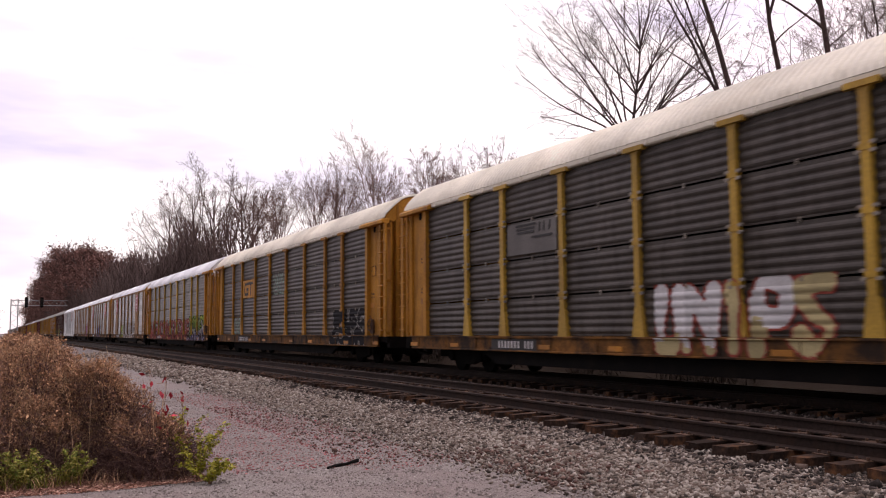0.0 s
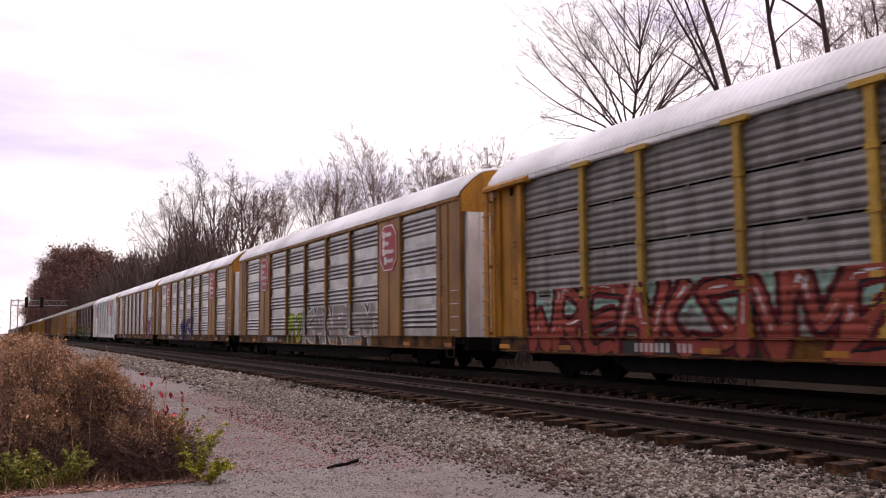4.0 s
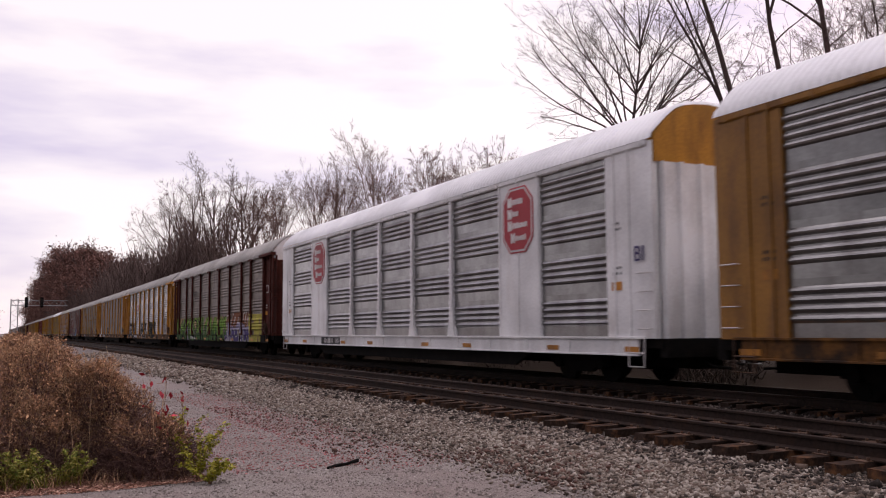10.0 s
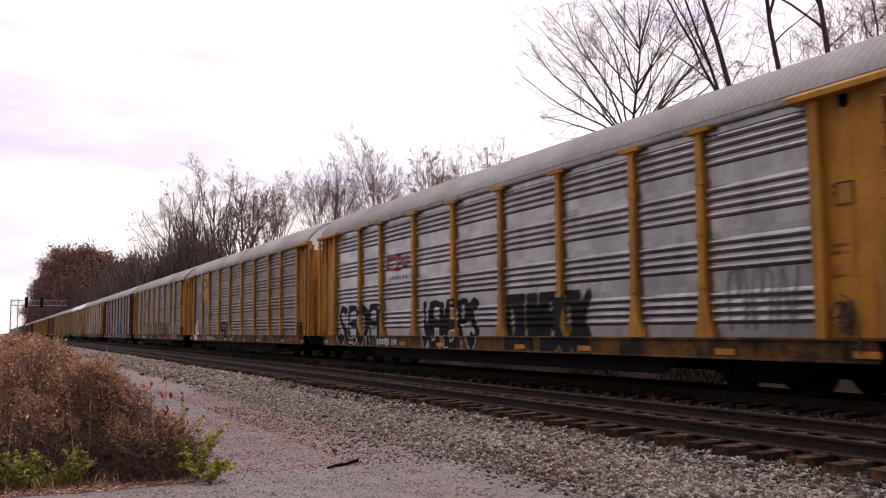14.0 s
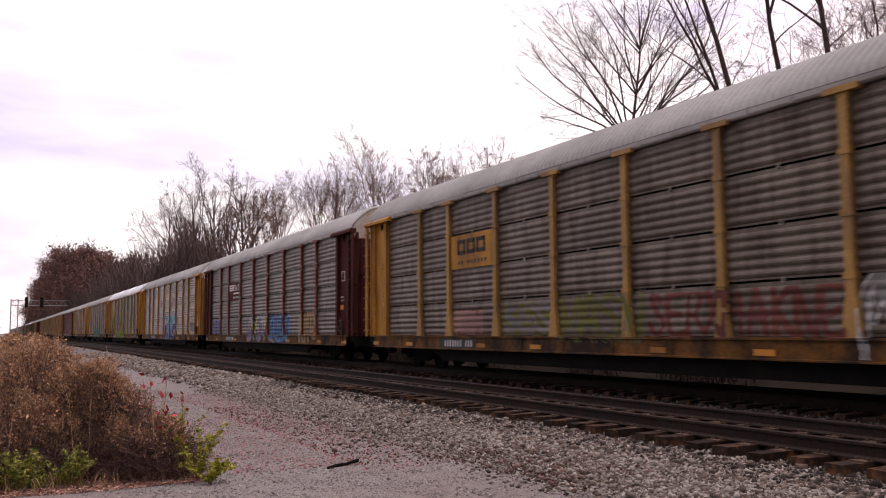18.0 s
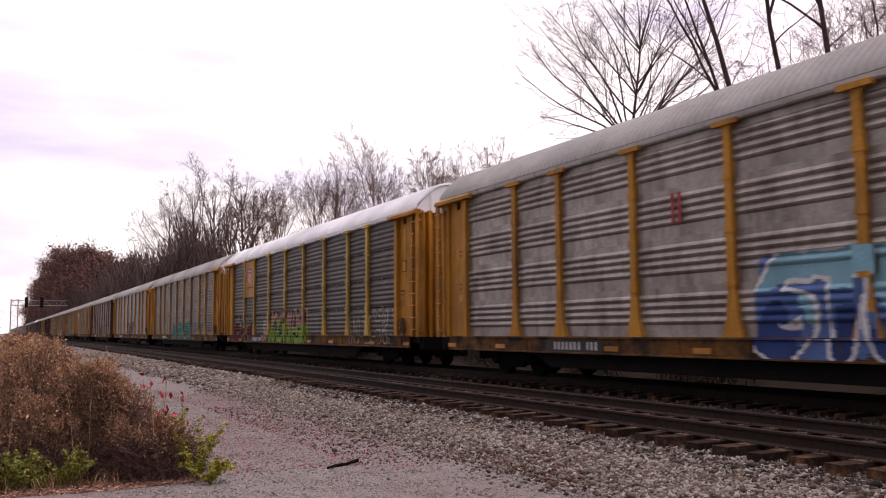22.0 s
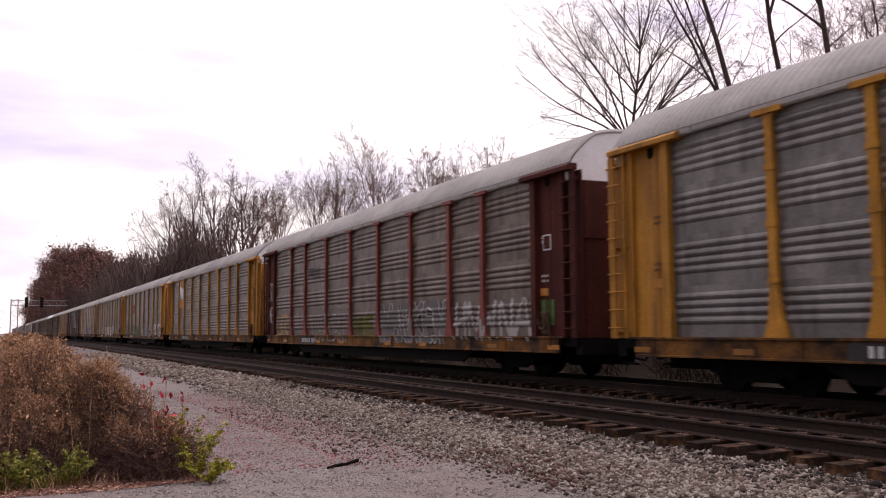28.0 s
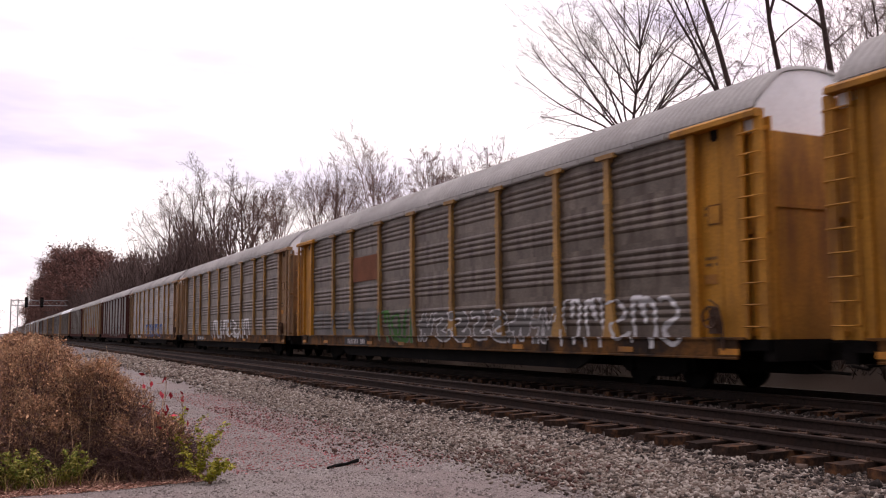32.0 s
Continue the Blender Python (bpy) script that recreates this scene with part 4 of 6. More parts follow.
def build_car(label, style, paint, panel, roof, gap=0.0, cap=None, detail=2, door=None, brackets=False, sill=None, post=None, ribbed=False, slim=False):
    car = tagged(new("autorack_car"), label, "railcar", "autorack cars of the train")
    wide = style == "new"
    cap = cap or paint
    if gap:
        EVEN_SIDED.add(car.name)
    half = 13.42 if not wide else 13.35
    piece("roof", roof_mesh(half, roof, 0.19 if detail == 2 else 0.76), car)
    piece("underframe", underframe_mesh(), car)
    end_style = "fluted" if wide else ("ribbed" if ribbed or cap is paint else "plain")
    for m in (Matrix(), FLIP):
        piece("end_door", end_door_mesh(door or paint, end_style), car, m)
        if detail == 2 and end_style == "plain":
            piece("door_slot", slot_mesh(), car, m, "dark slot in the end door")
        piece("roof_end", cap_mesh(cap, 13.1, 13.38, 4.62 if wide else (4.98 if end_style == "ribbed" else 4.68), "roof_end"), car, m)
        piece("coupler", coupler_mesh(), car, m)
        if detail == 2 and not wide and end_style == "ribbed":
            for i in range(6):
                piece("end_rib", end_rib_mesh(cap), car, m @ pose(-1.05 + 0.42 * i, 0, 0))
        piece("side_sill", sill_mesh(sill if sill and sill is not YELLOW else (SILL if paint in (YELLOW, OCHRE, HAZED_YELLOW) or sill else paint)), car, m)
        piece("top_rail", fascia_mesh(paint if wide else roof), car, m)
        mirror = Matrix.Diagonal((1, -1, 1, 1))
        for mm in (m, m @ mirror):
            piece("end_panel", end_panel_mesh(paint, "new" if wide else "old", "sheet"), car, mm)
            if not wide:
                piece("door_post", end_panel_mesh(paint, "old", "door_post"), car, mm)
                piece("corner_post", end_panel_mesh(paint, "old", "corner_post"), car, mm)
                piece("header", header_mesh(paint), car, mm)
            if detail:
                if not wide:
                    piece("ladder", ladder_mesh(paint), car, mm)
                    if detail == 2:
                        piece("door_notch", notch_mesh(), car, mm, "dark opening at the top of the end door")
                else:
                    piece("step", step_mesh(SIGN_WHITE if paint is WHITE else RUST), car, mm)
                    for z in (1.2, 1.58, 1.96, 2.34):
                        piece("grab_iron", grab_mesh(), car, mm @ pose(0, 0, z))
        near = m == Matrix()
        bays = list(zip(POSTS, POSTS[1:]))
        for a, b in bays:
            w, mid = b - a, (a + b) / 2
            solid = wide and 7.0 <= abs(mid) <= 9.05
            if solid:
                bm = bmesh.new()
                line = [(-1.54, a)]
                for yy in (a + 0.08, mid, b - 0.08):
                    line += [(-1.54, yy - 0.03), (-1.56, yy - 0.03), (-1.56, yy + 0.03), (-1.54, yy + 0.03)]
                prism(bm, line + [(-1.54, b), (-1.42, b), (-1.42, a)], "z", 1.0, 4.96)
                key = ("solid", round(mid, 2), paint.name)
                piece("wide_panel", cached(key, lambda: mesh_of("wide_panel", bm, paint)), car, m)
                continue
            rows = 4
            if gap and near and detail == 2:
                for z in (2.01, 2.99, 3.97):
                    piece("seam_latch", latch_mesh(), car, m @ pose(0, mid, z))
            if near and detail == 2:
                for i in range(rows):
                    piece("side_panel", panel_mesh(w - 0.02, 1, gap, panel), car, m @ pose(0, mid, i * ROW_H))
            else:
                piece("side_panel", panel_mesh(w - 0.02, rows, gap, panel), car, m @ pose(0, mid, 0))
        if detail:
            for p in POSTS[1:-1]:
                if wide and abs(p) > 6.9:
                    continue
                piece("post", post_mesh(("slim" if slim else "flared") if wide else ("tee" if gap else "broad"), post or paint), car, m @ pose(0, p, 0))
                if brackets and near:
                    tagged(piece("bracket", bracket_mesh(), car, m @ pose(0, p, 0)), kind="stuff")
        if near and detail == 2:
            for i, y in enumerate((-12.6, -9.6, -5.2, -2.4, 2.2, 5.0, 9.8, 12.6)):
                flat_plate(car, "reflector", y - 0.24, y + 0.24, 0.72, 0.83, REFLECT, -1.568, 0.012)
            if not wide:
                piece("hand_brake", brake_wheel_mesh(), car, Matrix.Diagonal((1, -1, 1, 1)), "dark hand-brake housing with chain")
                # a framed plate below the roof of the end panel
                bm = bmesh.new()
                prism(bm, [(-12.42, 3.12), (-12.08, 3.12), (-12.08, 3.5), (-12.42, 3.5)], "x", -1.486, -1.474)
                plate = part("placard", bm, SIGN_WHITE if paint is BROWN else SILL, car)
                bm = bmesh.new()
                prism(bm, [(-12.39, 3.15), (-12.11, 3.15), (-12.11, 3.47), (-12.39, 3.47)], "x", -1.49, -1.486)
                part("placard_face", bm, paint, plate)
            bars(car, "car_number", 5.5, 7.45, 0.73, 0.91, SIGN_WHITE, -1.572, 12, 3)
            bm = bmesh.new()
            box(bm, -1.57, -1.566, 5.35, 7.6, 0.67, 0.96)
            part("number_patch", bm, SIGN_BLACK, car)
            # small stencils and a caution plate on the end panels
            for s in (-1, 1):
                x = -1.476 if not wide else -1.542
                flat_plate(car, "caution_plate", s * 12.1 - 0.17, s * 12.1 + 0.17, 2.02, 2.2, REFLECT, x, 0.01)
                for q, z in enumerate((2.35, 2.47, 3.3, 3.42)):
                    bars(car, "stencil", s * 12.12 - 0.16, s * 12.12 + 0.16, z, z + 0.06, SIGN_BLACK if paint is not BROWN else SIGN_WHITE, x, 5, 40 + q)
    if detail:
        piece("brake_gear", brake_gear_mesh(), car)
    side_frame, wheelset = truck_meshes()
    for y in (-10.0, 10.0):
        truck = piece("truck", side_frame, car, pose(0, y, 0))
        for dy in (-0.86, 0.86):
            ws = new("wheelset", wheelset)
            ws.parent = truck
            ws.matrix_parent_inverse = pose(0, dy, 0.42)
            WHEELS.append(ws)
    return car


SOLID = ((7.0, 9.05), (-9.05, -7.0))
TRAIN = []
YEL, BRN = "yellow autorack railcar with ", "brown-red autorack railcar with "


def add(car):
    TRAIN.append(car)
    return car


def tee_marks(car, y0, y1, z0, z1, material, x):
    """A rectangular sign in the top of one bay."""
    return flat_plate(car, "sign_board", y0, y1, z0, z1, material, x, 0.02)


def build_train():
    # 1
    c = add(build_car(YEL + "dark grimy panels and a cream roof", "old", YELLOW, DARK, ROOF_CREAM, 0.022, None, 2, brackets=True, post=POST_GOLD))
    graffiti(c, 0.97, -3.5, 0.68, 2.08, [(("white", "white", "cream", "white", "cream"), -1, 0.0), ("cream", -1, 0.0, -1, 0.3), ("brick", 0.0, 0.05)], 5, 11, 0.165, 0.03, word="UNIPS")
    flat = tee_marks(c, 4.45, 6.76, 3.1, 3.9, SPRAY["faded"], -1.503)
    line_mark(c, 4.6, 6.3, 3.45, 3.85, SIGN_BLACK, -1.53, STRIPES, 0.13)
    # 2
    c = add(build_car(YEL + "dark grimy panels and a small board", "old", YELLOW, DARK, ROOF_CREAM, 0.022, None, 2, brackets=False))
    s = tee_marks(c, 4.35, 6.85, 3.0, 3.93, YELLOW, -1.503)
    line_mark(s, 4.75, 6.5, 3.12, 3.8, SIGN_BLACK, -1.526, HOOK_BAR, 0.2)
    graffiti(c, 0.9, -1.1, 2.95, 3.9, [("faded", -1, 0.06), ("mint", 0.0, 0.05)], 3, 21, 0.07, 0.12)
    graffiti(c, -7.9, -11.3, 1.28, 2.02, [("black", -1, 0.03), ("ash", 0.03, 0.055)], 5, 22, 0.12, 0.05, word="SMUSC")
    graffiti(c, -7.7, -11.5, 0.66, 1.36, [("black", -1, 0.03), ("ash", 0.03, 0.055)], 4, 24, 0.13, 0.05, word="COUN")
    graffiti(c, 8.9, 7.1, 1.06, 1.95, [("faded", -1, 0.1), ("mint", 0.0, 0.035)], 3, 23, 0.06, 0.14)
    # 3
    c = add(build_car(YEL + "grey panels and long red and green graffiti", "old", YELLOW, GREY, ROOF_WHITE, 0.022, ROOF_WHITE, 2, post=POST_GOLD))
    graffiti(c, 11.6, -6.2, 0.62, 2.15, [("mint", 0.13, 0.24, 0.6, 2), ("brick", -1, 0.0), ("black", 0.0, 0.05), ("maroon", 0.05, 0.13), ("white", -0.14, -0.115, 0.3, 2)], 15, 31, 0.12, 0.17, word="WREAKSNMZRKSXNE", slant=0.25)
    graffiti(c, -5.7, -11.8, 0.62, 2.3, [("purple", 0.05, 0.2, -1, 0.3), ("lime", -1, 0.0, 0.45, 2), ("white", -1, 0.0, 0.26, 0.45), ("lilac", -1, 0.0, -1, 0.26), ("black", 0.0, 0.085), ("black", -0.03, -0.012, 0.2, 0.7), ("leaf", 0.085, 0.12, 0.5, 2)], 8, 32, 0.07, 0.2, word="ZKAMNEXZ", slant=0.5)
    # 4
    c = add(build_car(YEL + "bright galvanized panels and red octagon emblems", "new", OCHRE, ZINC, ROOF_WHITE, 0.0, YELLOW, 2, WHITE, slim=True))
    for y in (8.03, -8.03):
        octagon_sign(c, y, 3.2, 4.82)
    graffiti(c, 1.6, -6.6, 0.66, 2.2, [("black", 0.09, 0.17, 0.5, 2), ("stone", -1, 0.0), ("white", 0.0, 0.09)], 6, 41, 0.2, 0.04, word="KANREM")
    graffiti(c, 4.0, 1.8, 0.66, 2.0, [("lime", -1, 0.0), ("black", 0.0, 0.06)], 2, 42, 0.12, 0.12)
    # 5
    c = add(build_car(YEL + "bright galvanized panels, red emblems and purple graffiti", "new", OCHRE, ZINC, ROOF_WHITE, 0.0, YELLOW, 2, WHITE, slim=True))
    for y in (8.03, -8.03):
        octagon_sign(c, y, 3.25, 4.85)
    graffiti(c, 2.7, -2.0, 0.64, 2.15, [("purple", -1, 0.0), ("lilac", 0.0, 0.03), ("black", -0.09, -0.06, 0.1, 0.8)], 4, 51, 0.15, 0.08, word="NMSR")
    # 6
    c = add(build_car(YEL + "bright galvanized panels and a pink graffiti tag", "new", OCHRE, ZINC, ROOF_WHITE, 0.0, YELLOW, 2, WHITE))
    graffiti(c, -9.2, -11.3, 0.66, 2.5, [("pink", -1, 0.0), ("black", 0.0, 0.06)], 1, 65, 0.2, 0.01, forms=HORNED)
    graffiti(c, -7.25, -8.85, 1.25, 2.15, [("black", -1, 0.0)], 5, 62, 0.022, 0.12, SOLID)
    line_mark(c, 7.25, 8.75, 3.95, 4.55, SIGN_WHITE, -1.57)
    bars(c, "web_mark", 7.3, 8.9, 3.62, 3.78, SIGN_WHITE, -1.565, 9, 4)
    stencil_text(c, "BI", -12.65, 2.58, 0.28, SIGN_WHITE)
    # 7
    c = add(build_car("white autorack railcar with galvanized panels and red octagon emblems", "new", WHITE, ZINC, ROOF_WHITE, 0.0, YELLOW, 2, WHITE))
    for y in (8.03, -8.03):
        octagon_sign(c, y, 3.15, 4.85)
    stencil_text(c, "BI", -12.72, 2.6, 0.32, SPRAY["purple"])
    # 8
    c = add(build_car(BRN + "grey-brown panels and long graffiti", "old", BROWN, DUSK, ROOF_GREY, 0.0, ROOF_WHITE, 2, BROWN, sill=BLACK))
    graffiti(c, 12.3, 3.2, 0.62, 2.15, [("tan", 0.02, 0.3, 0.62, 2), ("leaf", -1, -0.03, 0.25, 2), ("green", -1, -0.03, -1, 0.25), ("black", -0.03, 0.07), ("ash", 0.07, 0.11, 0.3, 0.7), ("lilac", 0.11, 0.3, 0.25, 0.5)], 10, 81, 0.12, 0.22, word="WXMKRSENZA", slant=0.45)
    graffiti(c, 3.0, -3.3, 0.66, 2.1, [("tan", 0.02, 0.25, 0.55, 2), ("leaf", -1, 0.0, 0.4, 2), ("green", -1, 0.0, -1, 0.4), ("black", 0.0, 0.08), ("lime", 0.08, 0.1)], 7, 82, 0.11, 0.2, word="KZVMXWS", slant=0.45)
    graffiti(c, -3.3, -9.0, 0.66, 2.25, [("rust", -1, 0.0, 0.55, 2), ("lilac", -1, 0.0, 0.3, 0.55), ("purple", -1, 0.0, -1, 0.3), ("white", 0.0, 0.055), ("rust", 0.055, 0.12, 0.4, 2)], 6, 83, 0.15, 0.1, word="SHREAMA", slant=0.15)
    graffiti(c, -8.9, -11.3, 0.66, 2.1, [("yellow", -1, 0.08), ("tan", 0.08, 0.14), ("orange", -0.2, -0.12)], 3, 84, 0.1, 0.14, word="EHR")
    line_mark(c, 4.9, 6.7, 3.4, 3.9, SIGN_BLACK, -1.53, STRIPES, 0.12)
    # 9
    c = add(build_car(YEL + "weathered galvanized panels and black graffiti tags", "old", YELLOW, ZINC, ROOF_GREY, 0.0, ROOF_WHITE, 2))
    line_mark(c, 4.75, 6.4, 3.2, 3.75, SIGN_RED, -1.522)
    bars(c, "web_mark", 4.7, 6.5, 2.9, 3.02, SIGN_BLACK, -1.526, 8, 4)
    graffiti(c, 11.4, 6.2, 0.66, 2.15, [("black", -1, 0.0), ("white", 0.0, 0.035)], 5, 91, 0.15, 0.06, word="SEOPL")
    graffiti(c, 3.6, -0.1, 0.66, 2.1, [("black", -1, 0.0), ("white", 0.0, 0.035)], 5, 92, 0.14, 0.05, word="VEMEPS")
    graffiti(c, -1.6, -5.4, 0.66, 2.1, [("black", -1, 0.02), ("olive", 0.02, 0.06)], 6, 93, 0.15, 0.04, word="DUMBOK")
    graffiti(c, -9.6, -11.3, 1.1, 2.3, [("faded", -1, 0.0)], 3, 94, 0.04, 0.1)
    # 10
    c = add(build_car(YEL + "dark weathered panels and a tall yellow board", "old", YELLOW, DUSK, ROOF_GREY, 0.0, ROOF_WHITE, 2))
    tee_marks(c, 7.1, 9.0, 3.2, 4.9, YELLOW, -1.51)
    line_mark(c, 7.35, 8.8, 3.95, 4.6, SIGN_BLACK, -1.535)
    graffiti(c, 11.8, 10.05, 0.62, 2.05, [("white", -1, 0.0), ("black", 0.0, 0.03)], 1, 101, 0.14, 0.0, word="f")
    graffiti(c, 8.85, 7.2, 0.75, 1.8, [("ash", 0.0, 0.04), ("faded", -1, 0.0)], 2, 103, 0.05, 0.08, word="WVS")
    graffiti(c, 3.9, 1.5, 0.75, 1.75, [("black", -1, 0.0), ("ash", 0.0, 0.03)], 5, 102, 0.09, 0.1, word="PEROC")
    graffiti(c, 1.1, 0.0, 0.72, 1.55, [("ash", -1, 0.0)], 2, 104, 0.05, 0.1, word="EI")
    # 11
    c = add(build_car(YEL + "grey-brown panels and a yellow lettered board", "old", YELLOW, DUSK, ROOF_GREY, 0.022, CAP_RUST, 2, brackets=False, post=POST_TAN))
    s = tee_marks(c, 4.35, 6.85, 2.95, 3.92, YELLOW, -1.503)
    line_mark(s, 4.75, 6.45, 3.32, 3.8, SIGN_BLACK, -1.526, BLOCKS, 0.24)
    bars(s, "board_line", 4.7, 6.5, 3.08, 3.18, SIGN_BLACK, -1.526, 9, 20)
    graffiti(c, 6.8, 5.0, 1.06, 1.75, [("rosy", -1, 0.0), ("rust", 0.0, 0.05)], 2, 111, 0.16, 0.05, word="HEH")
    graffiti(c, 3.9, 1.6, 1.06, 1.85, [("faded", -1, 0.0), ("olive", 0.0, 0.2)], 3, 112, 0.09, 0.1, word="SGS")
    graffiti(c, 1.2, -1.9, 0.9, 2.0, [("olive", -1, 0.0), ("faded", 0.04, 0.07)], 4, 113, 0.09, 0.14, word="MASN")
    graffiti(c, -2.0, -6.9, 1.0, 1.9, [("dullred", -1, 0.02)], 4, 115, 0.05, 0.14, word="SERXHAKNE")
    graffiti(c, -7.0, -10.0, 0.7, 2.0, [("white", 0.0, 0.03), ("faded", -1, 0.0)], 4, 114, 0.05, 0.2)
    # 12
    c = add(build_car(BRN + "grey panels, a lettered maroon board and graffiti", "old", BROWN, TAUPE, ROOF_GREY, 0.022, CAP_RUST, 2, BROWN, sill=YELLOW, post=POST_RED, brackets=True))
    s = tee_marks(c, 4.35, 6.9, 2.95, 3.95, BROWN, -1.503)
    bars(s, "board_line", 4.45, 5.9, 3.06, 3.18, SIGN_WHITE, -1.526, 8, 29)
    line_mark(s, 4.5, 6.8, 3.28, 3.82, SIGN_WHITE, -1.526, STRIPES, 0.14)
    graffiti(c, 2.6, -1.5, 0.66, 2.02, [(("lilac", "yellow"), -1, 0.0), ("white", -0.1, -0.04, 0.5, 2), ("navy", 0.0, 0.04)], 5, 121, 0.2, 0.03, word="CYOY")
    graffiti(c, -1.7, -5.2, 0.66, 1.98, [("blue", -1, 0.0), ("sky", -0.13, -0.08), ("navy", 0.0, 0.05)], 5, 122, 0.2, 0.04, word="SLOUS")
    graffiti(c, -6.7, -9.1, 0.7, 2.0, [("tan", -1, 0.02), ("black", 0.02, 0.05)], 3, 123, 0.13, 0.1)
    graffiti(c, 11.5, 9.2, 1.06, 1.9, [("lilac", 0.0, 0.04), ("blue", -1, 0.0)], 3, 124, 0.07, 0.1, word="ASE")
    graffiti(c, 8.9, 4.8, 1.0, 1.95, [("faded", -1, 0.0), ("ash", 0.0, 0.035)], 4, 125, 0.08, 0.08, word="SEICTES")
    # 13
    c = add(build_car(YEL + "galvanized panels and a blue graffiti block", "old", YELLOW, PALE, ROOF_GREY, 0.0, ROOF_WHITE, 2))
    graffiti(c, 0.9, -3.9, 0.64, 2.45, [("navy", -1, 0.0, -1, 0.32), ("blue", -1, 0.0, 0.32, 0.6), ("sky", -1, 0.0, 0.6, 2), ("white", 0.0, 0.075)], 4, 131, 0.22, 0.02, halo="blue", word="GTUE")
    for y, z in ((-2.6, 3.2), (3.0, 3.25)):
        bars(c, "red_mark", y - 0.32, y + 0.32, z, z + 0.62, SIGN_RED, -1.526, 3, 6)
    graffiti(c, -11.95, -12.45, 1.35, 1.95, [("white", -1, 0.0)], 3, 133, 0.03, 0.1)
    graffiti(c, -9.6, -11.3, 1.3, 1.9, [("grey", -1, 0.02)], 4, 134, 0.03, 0.15)
    # 14
    c = add(build_car(YEL + "dark panels, a plain yellow board and graffiti", "old", YELLOW, DARK, ROOF_WHITE, 0.022, ROOF_WHITE, 2, YELLOW, brackets=True, ribbed=True, post=POST_GOLD))
    tee_marks(c, 7.1, 8.95, 3.0, 4.9, YELLOW, -1.51)
    shield(c, 8.03, 3.75, 4.6)
    bars(c, "board_line", 7.3, 8.75, 3.48, 3.56, SIGN_BLACK, -1.532, 12, 6)
    graffiti(c, -7.1, -11.4, 0.75, 1.95, [("ash", 0.0, 0.04)], 6, 141, 0.13, 0.04, word="TOEBERA")
    graffiti(c, 4.1, -2.0, 0.64, 2.2, [("maroon", 0.1, 0.2, 0.5, 2), ("rosy", -1, 0.0, 0.5, 2), ("leaf", -1, 0.0, -1, 0.5), ("black", 0.0, 0.1), ("ash", 0.1, 0.12, 0.5, 2), ("leaf", 0.1, 0.2, -1, 0.4)], 5, 142, 0.14, 0.12, word="KXSNAER", slant=0.3)
    graffiti(c, 11.5, 7.2, 0.66, 2.0, [("maroon", -1, -0.06, -1, 0.6), ("black", -0.06, 0.03), ("ash", 0.03, 0.06)], 3, 143, 0.22, 0.04, word="EPA")
    graffiti(c, 5.4, 4.2, 0.8, 1.8, [("faded", -1, 0.0), ("white", 0.0, 0.02)], 3, 144, 0.02, 0.1)
    # 15
    c = add(build_car(YEL + "dark weathered panels and teal graffiti", "old", YELLOW, DUSK, ROOF_GREY, 0.0, ROOF_WHITE, 2, post=POST_TAN))
    graffiti(c, 3.1, -4.7, 0.64, 1.95, [("green", -1, 0.0), ("sky", 0.0, 0.025)], 7, 151, 0.08, 0.12, halo="teal", word="CLEKASR")
    graffiti(c, 0.5, -4.0, 1.8, 2.15, [("yellow", -1, 0.0)], 6, 152, 0.03, 0.2)
    graffiti(c, -5.3, -8.7, 1.1, 1.9, [("faded", -1, 0.02)], 5, 153, 0.04, 0.15)
    graffiti(c, -9.8, -11.3, 1.1, 2.2, [("faded", -1, 0.1)], 2, 154, 0.05, 0.15)
    # 16
    c = add(build_car(YEL + "dull grey weathered panels", "old", YELLOW, GREY, ROOF_GREY, 0.0, ROOF_GREY, 2))
    graffiti(c, 1.2, -3.5, 0.9, 2.2, [("black", -1, 0.0)], 5, 161, 0.07, 0.2)
    # 17
    c = add(build_car(BRN + "brownish panels and white graffiti", "old", BROWN, DUSK, ROOF_GREY, 0.0, ROOF_WHITE, 2, BROWN, sill=YELLOW, post=POST_RED))
    graffiti(c, 5.6, 1.7, 0.8, 2.15, [("faded", -0.05, 0.0), ("ash", 0.0, 0.035)], 4, 171, 0.17, 0.08, word="OMBN")
    graffiti(c, 1.0, -0.9, 1.0, 1.75, [("olive", -1, 0.05)], 3, 176, 0.07, 0.1, word="WNE")
    graffiti(c, 12.9, 12.05, 1.6, 2.35, [("ash", -1, 0.0)], 3, 177, 0.04, 0.1, word="MEI")
    graffiti(c, 12.95, 12.3, 2.6, 3.55, [("ash", -1, 0.0)], 2, 178, 0.04, 0.1, word="SO")
    graffiti(c, -1.6, -6.7, 0.8, 2.1, [("faded", -1, 0.0), ("ash", 0.0, 0.06), ("black", 0.06, 0.1)], 5, 172, 0.13, 0.12, word="WARKEN")
    graffiti(c, -7.2, -11.5, 0.9, 2.0, [("ash", -1, 0.0)], 5, 173, 0.075, 0.12, word="HMWNA")
    graffiti(c, 11.5, 9.3, 1.0, 2.0, [("tan", -1, 0.03)], 2, 174, 0.06, 0.14)
    graffiti(c, -11.95, -12.5, 1.3, 1.9, [("green", -1, 0.05)], 2, 175, 0.06, 0.14)
    line_mark(c, 4.9, 6.6, 3.4, 3.85, SIGN_BLACK, -1.53, STRIPES, 0.12)
    # 18
    c = add(build_car(YEL + "dark panels and a white-green board", "old", YELLOW, DUSK, ROOF_GREY, 0.0, ROOF_WHITE, 2))
